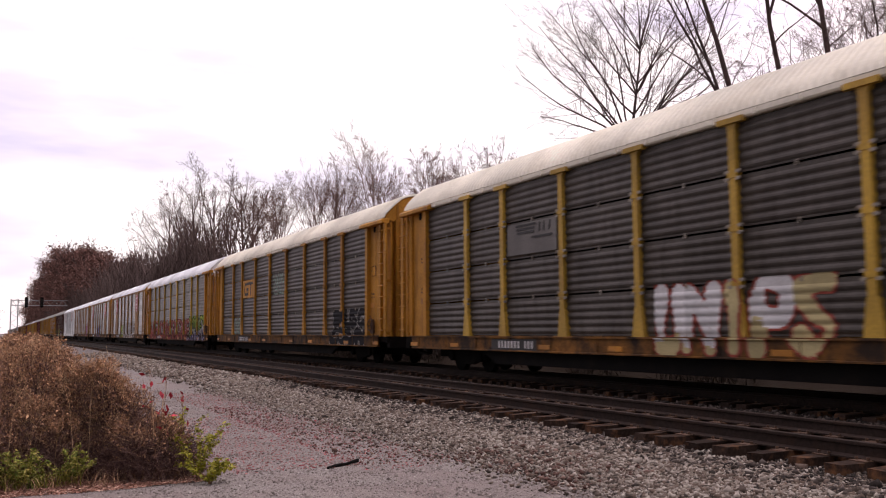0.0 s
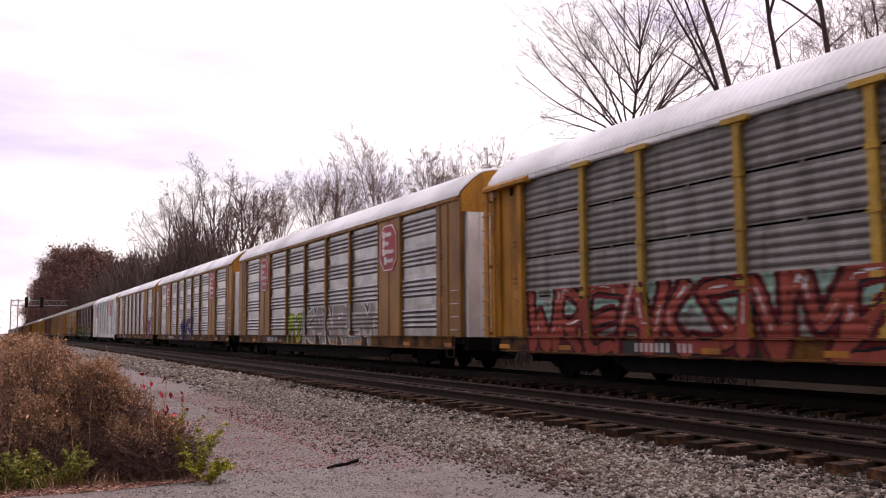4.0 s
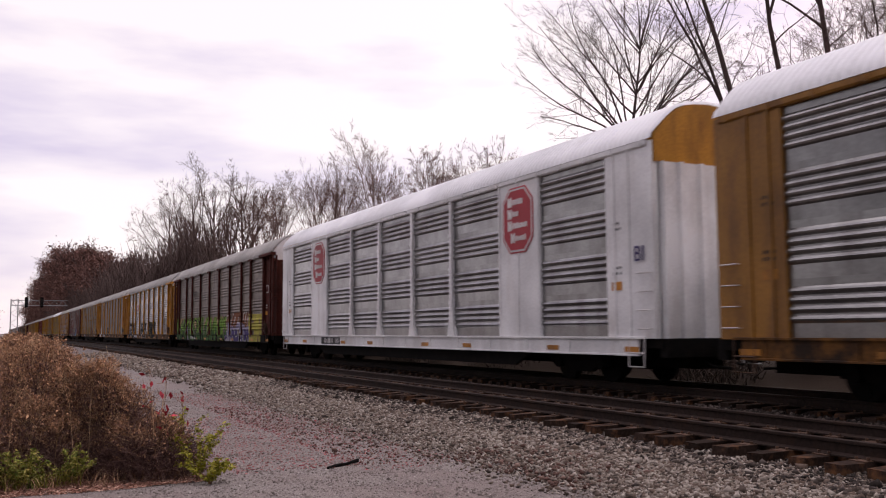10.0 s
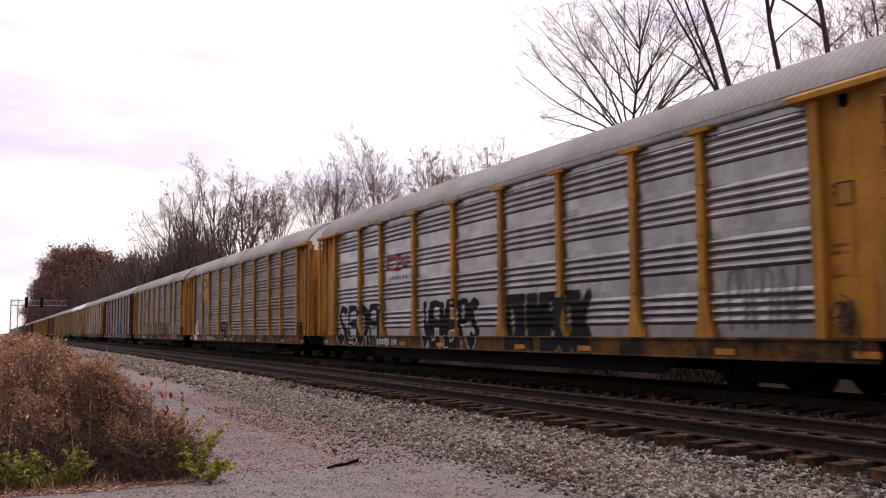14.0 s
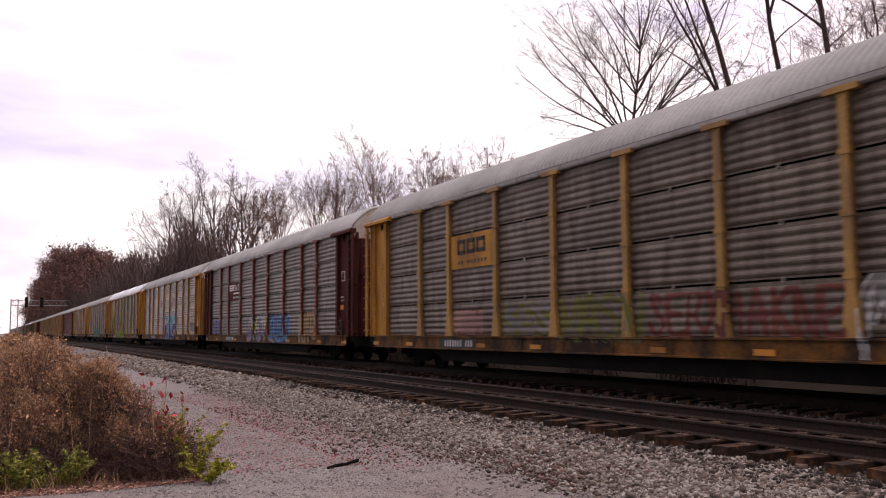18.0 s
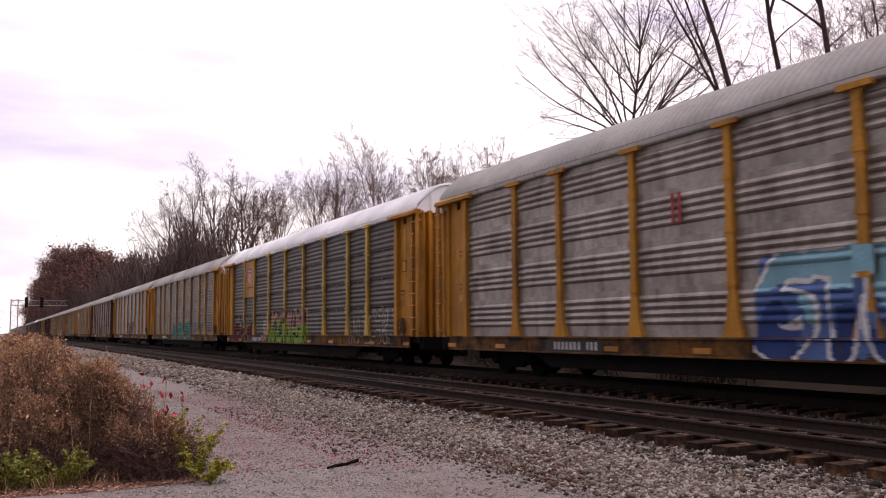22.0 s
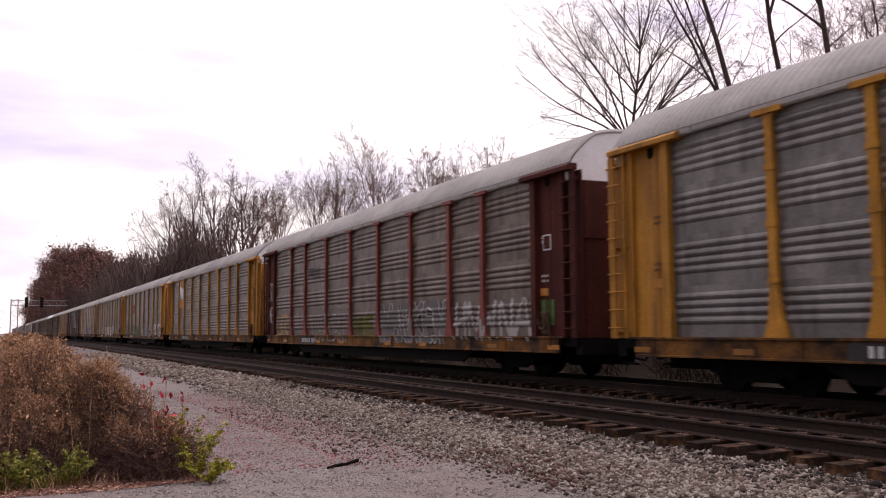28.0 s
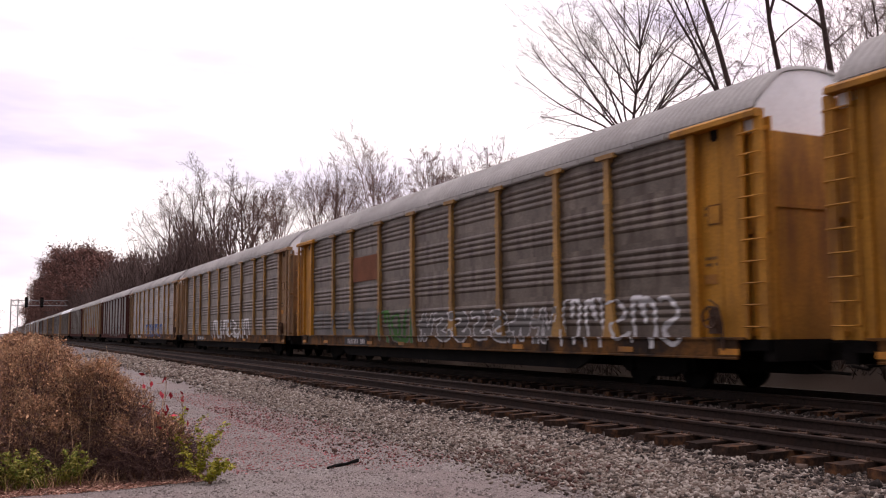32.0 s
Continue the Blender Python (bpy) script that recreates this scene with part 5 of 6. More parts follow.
    s = tee_marks(c, 7.1, 8.95, 2.95, 4.92, YELLOW, -1.51)
    flag_board(s, 7.35, 8.7, 3.5, 4.5)
    # 19
    c = add(build_car(YEL + "dark weathered panels and white graffiti", "old", YELLOW, DUSK, ROOF_GREY, 0.0, ROOF_WHITE, 2, post=POST_TAN))
    s = tee_marks(c, 4.4, 6.8, 3.0, 3.9, SPRAY["rust"], -1.51)
    graffiti(c, 11.5, 4.6, 1.05, 2.0, [("faded", -1, 0.05)], 6, 191, 0.12, 0.15)
    graffiti(c, 4.3, 1.2, 0.8, 1.9, [("green", -1, 0.0), ("faded", 0.0, 0.05)], 3, 192, 0.08, 0.15)
    graffiti(c, 1.0, -7.0, 0.85, 1.75, [("white", 0.0, 0.05), ("faded", -1, 0)], 7, 193, 0.1, 0.1)
    graffiti(c, -7.1, -11.4, 0.8, 1.9, [("white", -1, 0.0)], 5, 194, 0.055, 0.15)
    # the rest of the train, approaching; yellow dulled in place of distance haze
    rest = [("old", HAZED_YELLOW, DUSK, ROOF_GREY, 0.0, ROOF_WHITE), ("old", HAZED_YELLOW, PALE, ROOF_GREY, 0.0, ROOF_WHITE), ("old", BROWN, GREY, ROOF_GREY, 0.014, ROOF_GREY),
            ("old", HAZED_YELLOW, GREY, ROOF_GREY, 0.0, ROOF_WHITE), ("old", BROWN, DUSK, ROOF_GREY, 0.0, ROOF_WHITE), ("old", HAZED_YELLOW, DUSK, ROOF_WHITE, 0.014, ROOF_CREAM),
            ("old", HAZED_YELLOW, GREY, ROOF_GREY, 0.0, ROOF_GREY)]
    words = {HAZED_YELLOW: "dull " + YEL, OCHRE: YEL, BROWN: BRN}
    shade = {DUSK: "dark weathered panels", GREY: "dull grey panels", PALE: "pale grey panels", DARK: "dark grimy panels"}
    for k in range(20, 51):
        style, pa, pn, rf, gp, cp = rest[(k - 20) % len(rest)]
        # posts of the farthest cars fade into the panel colour, as in haze
        c = add(build_car(words[pa] + shade[pn], style, pa, pn, rf, gp, cp, 2 if k < 22 else (1 if k < 30 else 0), WHITE if style == "new" else None, post=pn if k > 23 else (POST_TAN if pa is HAZED_YELLOW else None)))
        if k < 24:
            graffiti(c, 3.0, -6.0, 0.8, 1.9, [(("white", "blue", "faded", "red")[k % 4], -1, 0.03)], 7, 200 + k, 0.08, 0.14)


RIBBON = [[(0.42, 0.91), (0.1, 0.88), (0.02, 0.7), (0.02, 0.3), (0.1, 0.12), (0.42, 0.09), (0.5, 0.12)], [(0.52, 0.1), (0.55, 0.85), (0.64, 0.9), (0.86, 0.14), (0.96, 0.2), (1.0, 0.93)]]
BLOCKS = [[(0.04, 0.2), (0.04, 0.85), (0.26, 0.85), (0.26, 0.2), (0.04, 0.2)], [(0.38, 0.2), (0.38, 0.85), (0.6, 0.85), (0.6, 0.2), (0.38, 0.2)], [(0.72, 0.2), (0.72, 0.85), (0.95, 0.85), (0.95, 0.2), (0.72, 0.2)]]
HOOK_BAR = [[(0.55, 0.92), (0.1, 0.9), (0.04, 0.5), (0.1, 0.1), (0.46, 0.1), (0.47, 0.48), (0.3, 0.48)], [(0.5, 0.92), (1.0, 0.92)], [(0.78, 0.9), (0.77, 0.05)]]
STRIPES = [[(0.0, 0.95), (0.55, 0.95)], [(0.02, 0.72), (0.5, 0.72)], [(0.04, 0.49), (0.48, 0.49)], [(0.64, 0.45), (0.66, 0.95)], [(0.76, 0.45), (0.78, 0.95)], [(0.9, 0.45), (0.94, 0.95)], [(0.45, 0.12), (0.98, 0.12)]]


def line_mark(car, y0, y1, z0, z1, material, x, runs=RIBBON, thick=0.2):
    """An emblem drawn in thick ribbons."""
    bm = bmesh.new()
    w, h = y1 - y0, z1 - z0
    t = thick * h
    for pts in runs:
        for (a, b), (c, d) in zip(pts, pts[1:]):
            p, q = Vector((y1 - a * w, z0 + b * h)), Vector((y1 - c * w, z0 + d * h))
            e = (q - p).normalized()
            nn = Vector((-e.y, e.x)) * t * 0.5
            p, q = p - e * t * 0.4, q + e * t * 0.4
            prism(bm, [tuple(p + nn), tuple(p - nn), tuple(q - nn), tuple(q + nn)], "x", x - 0.006, x)
    tagged(part("emblem", bm, material, car), kind="stuff")


def stencil_text(car, text, y, z, size, material):
    cu = bpy.data.curves.new("stencil_text", "FONT")
    cu.body, cu.size, cu.extrude = text, size / 0.7, 0.003
    tmp = bpy.data.objects.new("stencil_text", cu)
    scene.collection.objects.link(tmp)
    me = bpy.data.meshes.new_from_object(tmp)
    bpy.data.objects.remove(tmp)
    me.materials.clear()
    me.materials.append(material)
    piece("stencil_text", me, car, Matrix.Translation((-1.572, y, z)) @ Euler((radians(90), 0, radians(-90))).to_matrix().to_4x4())


def shield(parent, yc, z0, z1):
    """A plain shield: blue head with a white bar, red and white stripes below."""
    w, h = 0.34, z1 - z0
    rim = [(-w, 0.92), (-w * 0.5, 1.0), (0, 0.94), (w * 0.5, 1.0), (w, 0.92), (w * 0.97, 0.4), (w * 0.6, 0.12), (0, 0.0), (-w * 0.6, 0.12), (-w * 0.97, 0.4)]
    bm = bmesh.new()
    prism(bm, [(yc + a, z0 + b * h) for a, b in rim], "x", -1.534, -1.53)
    base = part("shield_emblem", bm, SIGN_WHITE, parent, "shield emblem in blue, red and white")
    bm = bmesh.new()
    prism(bm, [(yc + a * 0.94, z0 + b * h * 0.99) for a, b in ((-w, 0.62), (w, 0.62), (w, 0.91), (w * 0.5, 0.985), (0, 0.93), (-w * 0.5, 0.985), (-w, 0.91))], "x", -1.537, -1.534)
    part("shield_head", bm, SPRAY["purple"], base)
    flat_plate(base, "shield_bar", yc - 0.24, yc + 0.24, z0 + 0.7 * h, z0 + 0.8 * h, SIGN_WHITE, -1.537, 0.003)
    for i in range(5):
        a = yc - 0.27 + i * 0.135
        flat_plate(base, "shield_stripe", a - 0.034, a + 0.034, z0 + (0.06 + 0.45 * abs(a - yc) ** 1.2) * h, z0 + 0.6 * h, SIGN_RED, -1.534, 0.003)


def flag_board(parent, y0, y1, z0, z1):
    bm = bmesh.new()
    n = 12
    top = [(y1 + (y0 - y1) * i / n, z1 - 0.1 + 0.1 * math.sin(i / n * 6.0)) for i in range(n + 1)]
    low = [(y1 + (y0 - y1) * i / n, z0 + 0.05 + 0.07 * math.sin(i / n * 6.0)) for i in range(n + 1)]
    prism(bm, top + low[::-1], "x", -1.536, -1.53)
    part("flag_emblem", bm, SIGN_WHITE, parent)
    bm = bmesh.new()
    mid = [(y, z + (0.7 - 0.6 * i / n + 0.1 * math.sin(i)) * 0.55) for i, (y, z) in enumerate(low)]
    prism(bm, mid + low[::-1], "x", -1.541, -1.536)
    part("flag_wave", bm, SPRAY["mint"], parent)


build_train()


# ---- trees ----
def prisms(segs, sides):
    """Tapered prisms for many branch segments at once. segs: rows of x0 y0 z0 x1 y1 z1 r0 r1."""
    s = np.asarray(segs, float)
    a, b, r0, r1 = s[:, 0:3], s[:, 3:6], s[:, 6], s[:, 7]
    d = b - a
    d /= np.linalg.norm(d, axis=1)[:, None] + 1e-9
    ref = np.where(np.abs(d[:, 2:3]) > 0.9, np.array([[1.0, 0, 0]]), np.array([[0, 0, 1.0]]))
    u = np.cross(d, ref)
    u /= np.linalg.norm(u, axis=1)[:, None] + 1e-9
    w = np.cross(d, u)
    ang = np.arange(sides) * 2 * np.pi / sides
    ring = u[:, None] * np.cos(ang)[None, :, None] + w[:, None] * np.sin(ang)[None, :, None]
    v = np.concatenate([a[:, None] + ring * r0[:, None, None], b[:, None] + ring * r1[:, None, None]], 1)
    i = np.arange(sides)
    f = np.stack([i, (i + 1) % sides, (i + 1) % sides + sides, i + sides], 1)
    f = f[None] + (2 * sides) * np.arange(len(s))[:, None, None]
    return v.reshape(-1, 3), f.reshape(-1, 4)


def grow(r, segs, trunk, p, d, length, rad, level, levels, spread, up, min_r, kids, bole=0.24):
    """One branch with bends, and the branches that leave it."""
    n = 7 if level == 0 else (5 if level < 3 else 3)
    step = length / n
    for i in range(n):
        f0, f1 = i / n, (i + 1) / n
        wob = (0.018 if level == 0 else 0.15) if bole > 0.25 else (0.05 if level == 0 else 0.16)
        d = (d + Vector((r.gauss(0, wob), r.gauss(0, wob), r.gauss(0, wob * 0.7) + up * (0.03 if level else 0.06)))).normalized()
        q = p + d * step
        ra, rb = max(min_r, rad * (1 - 0.72 * f0)), max(min_r, rad * (1 - 0.72 * f1))
        (trunk if level == 0 else segs).append((*p, *q, ra, rb))
        p = q
        if level < levels and f1 > (bole if level == 0 else 0.2):
            count = kids[min(level, len(kids) - 1)]
            k = int(count / n) + (1 if r.random() < (count / n) % 1 else 0)
            for _ in range(k):
                side = Vector((r.gauss(0, 1), r.gauss(0, 1), r.gauss(0, 0.45)))
                side = (side - d * side.dot(d)).normalized()
                ang = r.uniform(0.45, 0.95) * spread
                nd = (d * math.cos(ang) + side * math.sin(ang)).normalized()
                ln = length * (0.6 - 0.28 * f1 if level == 0 else 0.55 - 0.2 * f1) * r.uniform(0.75, 1.2)
                grow(r, segs, trunk, p, nd, ln, max(min_r, rb * r.uniform(0.5, 0.72)), level + 1, levels, spread, up, min_r, kids, bole)


def limb_tree(name, x, y, stems, seed, label, bark=None, kids=(9, 7, 4), share=(0.5, 0.42, 0.42), angle=(22, 48), wobble=0.1, up=0.05, tip=0.006, thin=0.45, bare=0.3):
    """A leafless tree. stems: rows of height, azimuth, elevation (degrees; azimuth 0 lies across the line of sight, to its east), length and radius;
    the first row is the trunk, and the limbs that start above the ground leave it. Each stem forks on into branches and twigs."""
    g = np.random.default_rng(seed)
    bark = bark or BARK
    base = ground_z(x, y)
    east = np.array([math.cos(YAW), -math.sin(YAW), 0.0])
    north = np.array([math.sin(YAW), math.cos(YAW), 0.0])
    rows = [[], []]

    def bend(p, d, length, rad, end, n, wob, rise):
        """All branches of one order at once: their points, headings and radii."""
        m = len(p)
        pts, dirs, rads = [p], [d], [rad]
        for i in range(n):
            d = d + g.normal(0, wob, (m, 3)) + np.array([0, 0, rise])
            d = d / np.linalg.norm(d, axis=1)[:, None]
            p = p + d * (length / n)[:, None]
            pts.append(p)
            dirs.append(d)
            rads.append(rad + (end - rad) * (i + 1) / n)
        return np.stack(pts, 1), np.stack(dirs, 1), np.stack(rads, 1)

    def keep(pts, rads, k):
        a, b, r0, r1 = pts[:, :-1].reshape(-1, 3), pts[:, 1:].reshape(-1, 3), rads[:, :-1].reshape(-1), rads[:, 1:].reshape(-1)
        rows[k].append(np.concatenate([a, b, r0[:, None], r1[:, None]], 1))

    def heading(az, el):
        az, el = radians(az), radians(el)
        return (east * math.cos(az) + north * math.sin(az)) * math.cos(el) + np.array([0, 0, math.sin(el)])
    h, az, el, ln, rad = stems[0]
    trunk, tdir, trad = bend(np.array([[0.0, 0.0, -0.2]]), heading(az, el)[None], np.array([ln]), np.array([rad]), np.array([rad * 0.1]), 14, 0.03, 0.0)
    keep(trunk, trad, 0)
    starts, dirs, lens, rads = [], [], [], []
    for h, az, el, ln, rad in stems[1:]:
        k = int(np.clip(np.searchsorted(trunk[0, :, 2], h) - 1, 0, 13))
        z0, z1 = trunk[0, k, 2], trunk[0, k + 1, 2]
        starts.append(trunk[0, k] + (trunk[0, k + 1] - trunk[0, k]) * np.clip((h - z0) / (z1 - z0 + 1e-6), 0, 1))
        dirs.append(heading(az, el))
        lens.append(ln)
        rads.append(rad)
    # the trunk's top end carries branches like any limb
    starts.append(trunk[0, 9])
    dirs.append(tdir[0, 9])
    lens.append(stems[0][3] * 5 / 14)
    rads.append(stems[0][4] * 0.25)
    length, rad = np.array(lens), np.array(rads)
    pts, dr, rd = bend(np.array(starts), np.array(dirs), length, rad, np.maximum(tip, rad * 0.25), 8, wobble, up)
    keep(pts[:-1], rd[:-1], 1)
    for level, count in enumerate(kids):
        m, n = len(pts), pts.shape[1] - 1
        k = np.maximum(1, g.poisson(count * np.clip(length / length.mean(), 0.4, 1.8)))
        who = np.repeat(np.arange(m), k)
        f = bare + (1 - bare) * g.uniform(0, 1, len(who)) ** 0.8
        j = np.minimum((f * n).astype(int), n - 1)
        w = (f * n - j)[:, None]
        p = pts[who, j] * (1 - w) + pts[who, j + 1] * w
        d = dr[who, j + 1]
        side = g.normal(size=d.shape)
        side -= d * (side * d).sum(1)[:, None]
        side /= np.linalg.norm(side, axis=1)[:, None]
        a = np.radians(g.uniform(*angle, len(who)))[:, None]
        d = d * np.cos(a) + side * np.sin(a)
        length = length[who] * (1.12 - 0.62 * f) * g.uniform(0.6, 1.2, len(who)) * share[level]
        rad = np.maximum(tip, (rd[who, j] * (1 - w[:, 0]) + rd[who, j + 1] * w[:, 0]) * thin * g.uniform(0.8, 1.15, len(who)))
        pts, dr, rd = bend(p, d, length, rad, np.maximum(tip * 0.6, rad * 0.3), (6, 4, 3, 2)[level], wobble * 1.25, up)
        keep(pts, rd, 1)
    tree = tagged(new(name), label, "tree")
    tree.location = (x, y, base)
    v, f = prisms(np.concatenate(rows[0]), 9)
    piece("trunk", fast_mesh("trunk", v, f, bark, True), tree)
    v, f = prisms(np.concatenate(rows[1]), 3)
    piece("crown", fast_mesh("crown", v, f, bark), tree, None, "bare leafless branches and fine twigs")
    return tree


def crown_limbs(g, top, rad, count, low, thick, steep=(42, 66)):
    """A straight trunk, and limbs that rise from it all round and end inside a rounded crown."""
    out = [(0, g.uniform(0, 360), 90 - g.uniform(0, 4), top * 0.88, thick)]
    for i in range(count):
        u = (i + g.uniform(0, 0.9)) / count
        h, el = top * (low + (0.74 - low) * u), g.uniform(*steep) + 8 * u
        reach = rad * g.uniform(0.75, 1.1) * (1 - 0.45 * u * u)
        ln = min(reach / math.cos(radians(el)), (top * 0.97 - h) / math.sin(radians(el)))
        out.append((h, i * 137.5 + g.uniform(-25, 25), el, ln, thick * (0.5 - 0.22 * u)))
    return out


def build_trees():
    # the broad fan-crowned tree close behind the train
    fan = [(0, 90, 89.5, 14.6, 0.17)]
    for plane in (0, 55, 125):
        for k in range(15 if plane == 0 else 9):
            a = radians(-14 + 208 * (k + 0.5) / (15 if plane == 0 else 9))
            across, high = 4.9 * math.cos(a), 12.3 + 3.7 * math.sin(a)
            start = min(max(high - abs(across) * 0.9 - 0.9, 8.6), 12.8)
            el = math.degrees(math.atan2(high - start, abs(across)))
            fan.append((start, plane + (0 if across > 0 else 180), el, math.hypot(across, high - start), 0.028 + 0.006 * (14 - start)))
    limb_tree("bare_tree", 24.2, 32.5, fan, 3, "tall bare tree with a wide round fan of fine twigs", None, (8, 6, 4), (0.5, 0.46, 0.44), (20, 50), 0.085, 0.02, 0.005, 0.45, 0.2)
    # slender trees to its south, leaning towards the light
    slim = "bare tree with long leaning limbs"
    limb_tree("bare_tree", 26.7, 24.3, [(0, 180, 76, 17.5, 0.13), (8.7, 178, 62, 8.0, 0.075), (9.6, 176, 48, 5.0, 0.04), (8.0, 170, 22, 5.2, 0.035), (10.4, 185, 66, 5.6, 0.05), (11.2, 20, 60, 4.0, 0.035), (9.0, 30, 50, 4.0, 0.03), (7.9, 185, 10, 4.2, 0.03)],
              12, slim, None, (7, 5, 3), (0.42, 0.42, 0.45), (20, 50), 0.08, 0.02, 0.0055)
    limb_tree("bare_tree", 24.05, 22.65, [(0, 175, 85.5, 17.0, 0.19), (9.6, 190, 62, 4.2, 0.035), (10.6, 15, 58, 3.6, 0.03), (8.6, 20, 40, 3.0, 0.025), (9.0, 175, 48, 2.8, 0.02)],
              14, "slender bare dark tree", None, (6, 5, 3), (0.4, 0.42, 0.45), (20, 50), 0.1, 0.03, 0.005)
    limb_tree("bare_tree", 23.57, 20.04, [(0, 178, 79.5, 16.0, 0.155), (10.2, 20, 66, 5.0, 0.06), (9.3, 2, 52, 2.6, 0.03), (10.6, 200, 50, 4.0, 0.045), (11.0, 150, 62, 4.4, 0.05)],
              17, "bare dark tree with a crooked forked trunk", None, (6, 5, 3), (0.4, 0.42, 0.45), (20, 55), 0.12, 0.03, 0.005)
    limb_tree("bare_tree", 22.85, 17.67, [(0, 180, 78.5, 16.0, 0.165), (9.15, 184, 42, 3.4, 0.05), (8.6, 10, 44, 2.2, 0.025), (10.2, 30, 55, 4.0, 0.05), (9.8, 200, 62, 4.0, 0.045)],
              25, "bare dark tree with a thick leaning trunk", None, (6, 5, 3), (0.4, 0.42, 0.45), (20, 55), 0.1, 0.03, 0.005)
    limb_tree("bare_tree", 22.45, 16.6, [(0, 178, 83, 14.0, 0.05), (8.8, 10, 48, 2.4, 0.02), (9.6, 180, 50, 2.0, 0.018)], 26, "thin bare sapling among the taller trees", None, (5, 4, 3), (0.4, 0.42, 0.45), (20, 55), 0.1, 0.03, 0.0045)
    g = np.random.default_rng(40)
    for i, (x, y, top) in enumerate(((27, 26.0, 13.0), (26, 23.6, 13.1), (27, 22.4, 13.4), (26, 21.2, 12.7), (26, 19.9, 12.9), (27.5, 19.2, 13.6), (25, 17.6, 12.2), (24, 16.2, 11.7), (25, 15.6, 12.4), (24, 14.6, 11.9))):
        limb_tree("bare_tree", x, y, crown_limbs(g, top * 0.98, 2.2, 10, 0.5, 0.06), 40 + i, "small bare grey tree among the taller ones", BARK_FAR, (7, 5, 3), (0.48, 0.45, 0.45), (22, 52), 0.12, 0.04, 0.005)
    # the row beyond the train: place, top and half-width of each crown
    row = [(23, 158, 17.5, 3.6), (23, 139, 24.6, 4.6), (24, 133, 23.0, 4.6), (23, 118, 21.8, 4.4), (22, 104, 20.6, 4.4), (22.5, 92, 19.1, 3.5), (22, 80.2, 14.2, 2.2), (22, 74, 15.2, 2.6),
           (22.5, 68.2, 15.0, 2.4), (23, 63.4, 13.7, 2.1), (22, 55.0, 14.4, 1.8), (22.5, 52.4, 12.0, 1.5), (23, 49.4, 11.5, 1.5), (22, 46.6, 11.0, 1.3), (22, 44.2, 10.8, 1.3), (22.5, 42.0, 10.7, 1.3),
           (23, 40.2, 10.7, 1.3), (24, 38.5, 10.2, 1.2), (24.5, 97, 19.0, 3.4), (24, 84, 15.8, 2.6), (24.5, 77, 15.2, 2.4), (25, 71, 15.0, 2.4), (24.5, 65.5, 14.2, 2.2), (25, 60, 13.4, 2.0), (23.5, 57.5, 13.0, 1.6), (24, 46.5, 11.4, 1.5), (24, 43.2, 11.0, 1.4),
           (23, 190, 16, 4.5), (22, 212, 15, 4.5), (25, 150, 20, 5.0), (26, 112, 19, 4.6)]
    for i, (x, y, top, rad) in enumerate(row):
        far = y > 85
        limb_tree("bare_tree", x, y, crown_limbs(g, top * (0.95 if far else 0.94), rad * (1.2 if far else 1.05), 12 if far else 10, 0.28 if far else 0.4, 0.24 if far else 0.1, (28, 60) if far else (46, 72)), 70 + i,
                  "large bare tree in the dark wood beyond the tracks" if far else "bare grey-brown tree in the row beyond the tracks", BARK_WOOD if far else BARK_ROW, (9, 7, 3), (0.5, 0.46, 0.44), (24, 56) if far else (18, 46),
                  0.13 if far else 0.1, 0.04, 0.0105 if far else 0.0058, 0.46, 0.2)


build_trees()


# ---- woods, shrubs and weeds ----
def twig_cloud(name, clumps, per, seed, material, label, length=(0.8, 2.2), width=0.03, rise=0.9, kind="stuff", category="thicket"):
    """Dense bare undergrowth: many thin leaning twigs that fill each clump (x, y, radius, height)."""
    g = np.random.default_rng(seed)
    rows = []
    for x, y, rad, h in clumps:
        n = per
        a, q = g.uniform(0, 2 * np.pi, n), np.sqrt(g.uniform(0, 1, n)) * rad
        px, py = x + q * np.cos(a), y + q * np.sin(a)
        top = h * (0.55 + 0.45 * g.uniform(0, 1, n)) * (1 - 0.45 * (q / rad) ** 2)
        pz = float(profile_z(x)) + top * g.uniform(0, 1, n)
        ln = g.uniform(length[0], length[1], n)
        d = g.normal(0, 0.55, (n, 3))
        d[:, 2] = rise + np.abs(d[:, 2])
        d /= np.linalg.norm(d, axis=1)[:, None]
        p = np.stack([px, py, pz], 1)
        e = p + d * ln[:, None]
        w = width * g.uniform(0.5, 1.3, n)
        rows.append(np.concatenate([p, e, w[:, None], (w * 0.35)[:, None]], 1))
    v, f = prisms(np.concatenate(rows), 3)
    return tagged(new(name, fast_mesh(name, v, f, material)), label, category, kind=kind)


def leaf_cloud(points, size, g, flat=0.0):
    """Small bent leaves at points: two triangles each."""
    n = len(points)
    q, _ = np.linalg.qr(g.normal(size=(n, 3, 3)))
    s = size * g.lognormal(0, 0.3, n)
    base = np.array([(-1, 0, 0), (0, -0.5, 0.12), (1, 0, 0), (0, 0.5, 0.12)])
    v = np.einsum("nij,kj->nki", q, base) * s[:, None, None]
    v[:, :, 2] *= 1 - flat
    v += points[:, None]
    f = np.array([0, 1, 2, 3])[None] + 4 * np.arange(n)[:, None]
    return v.reshape(-1, 3), f


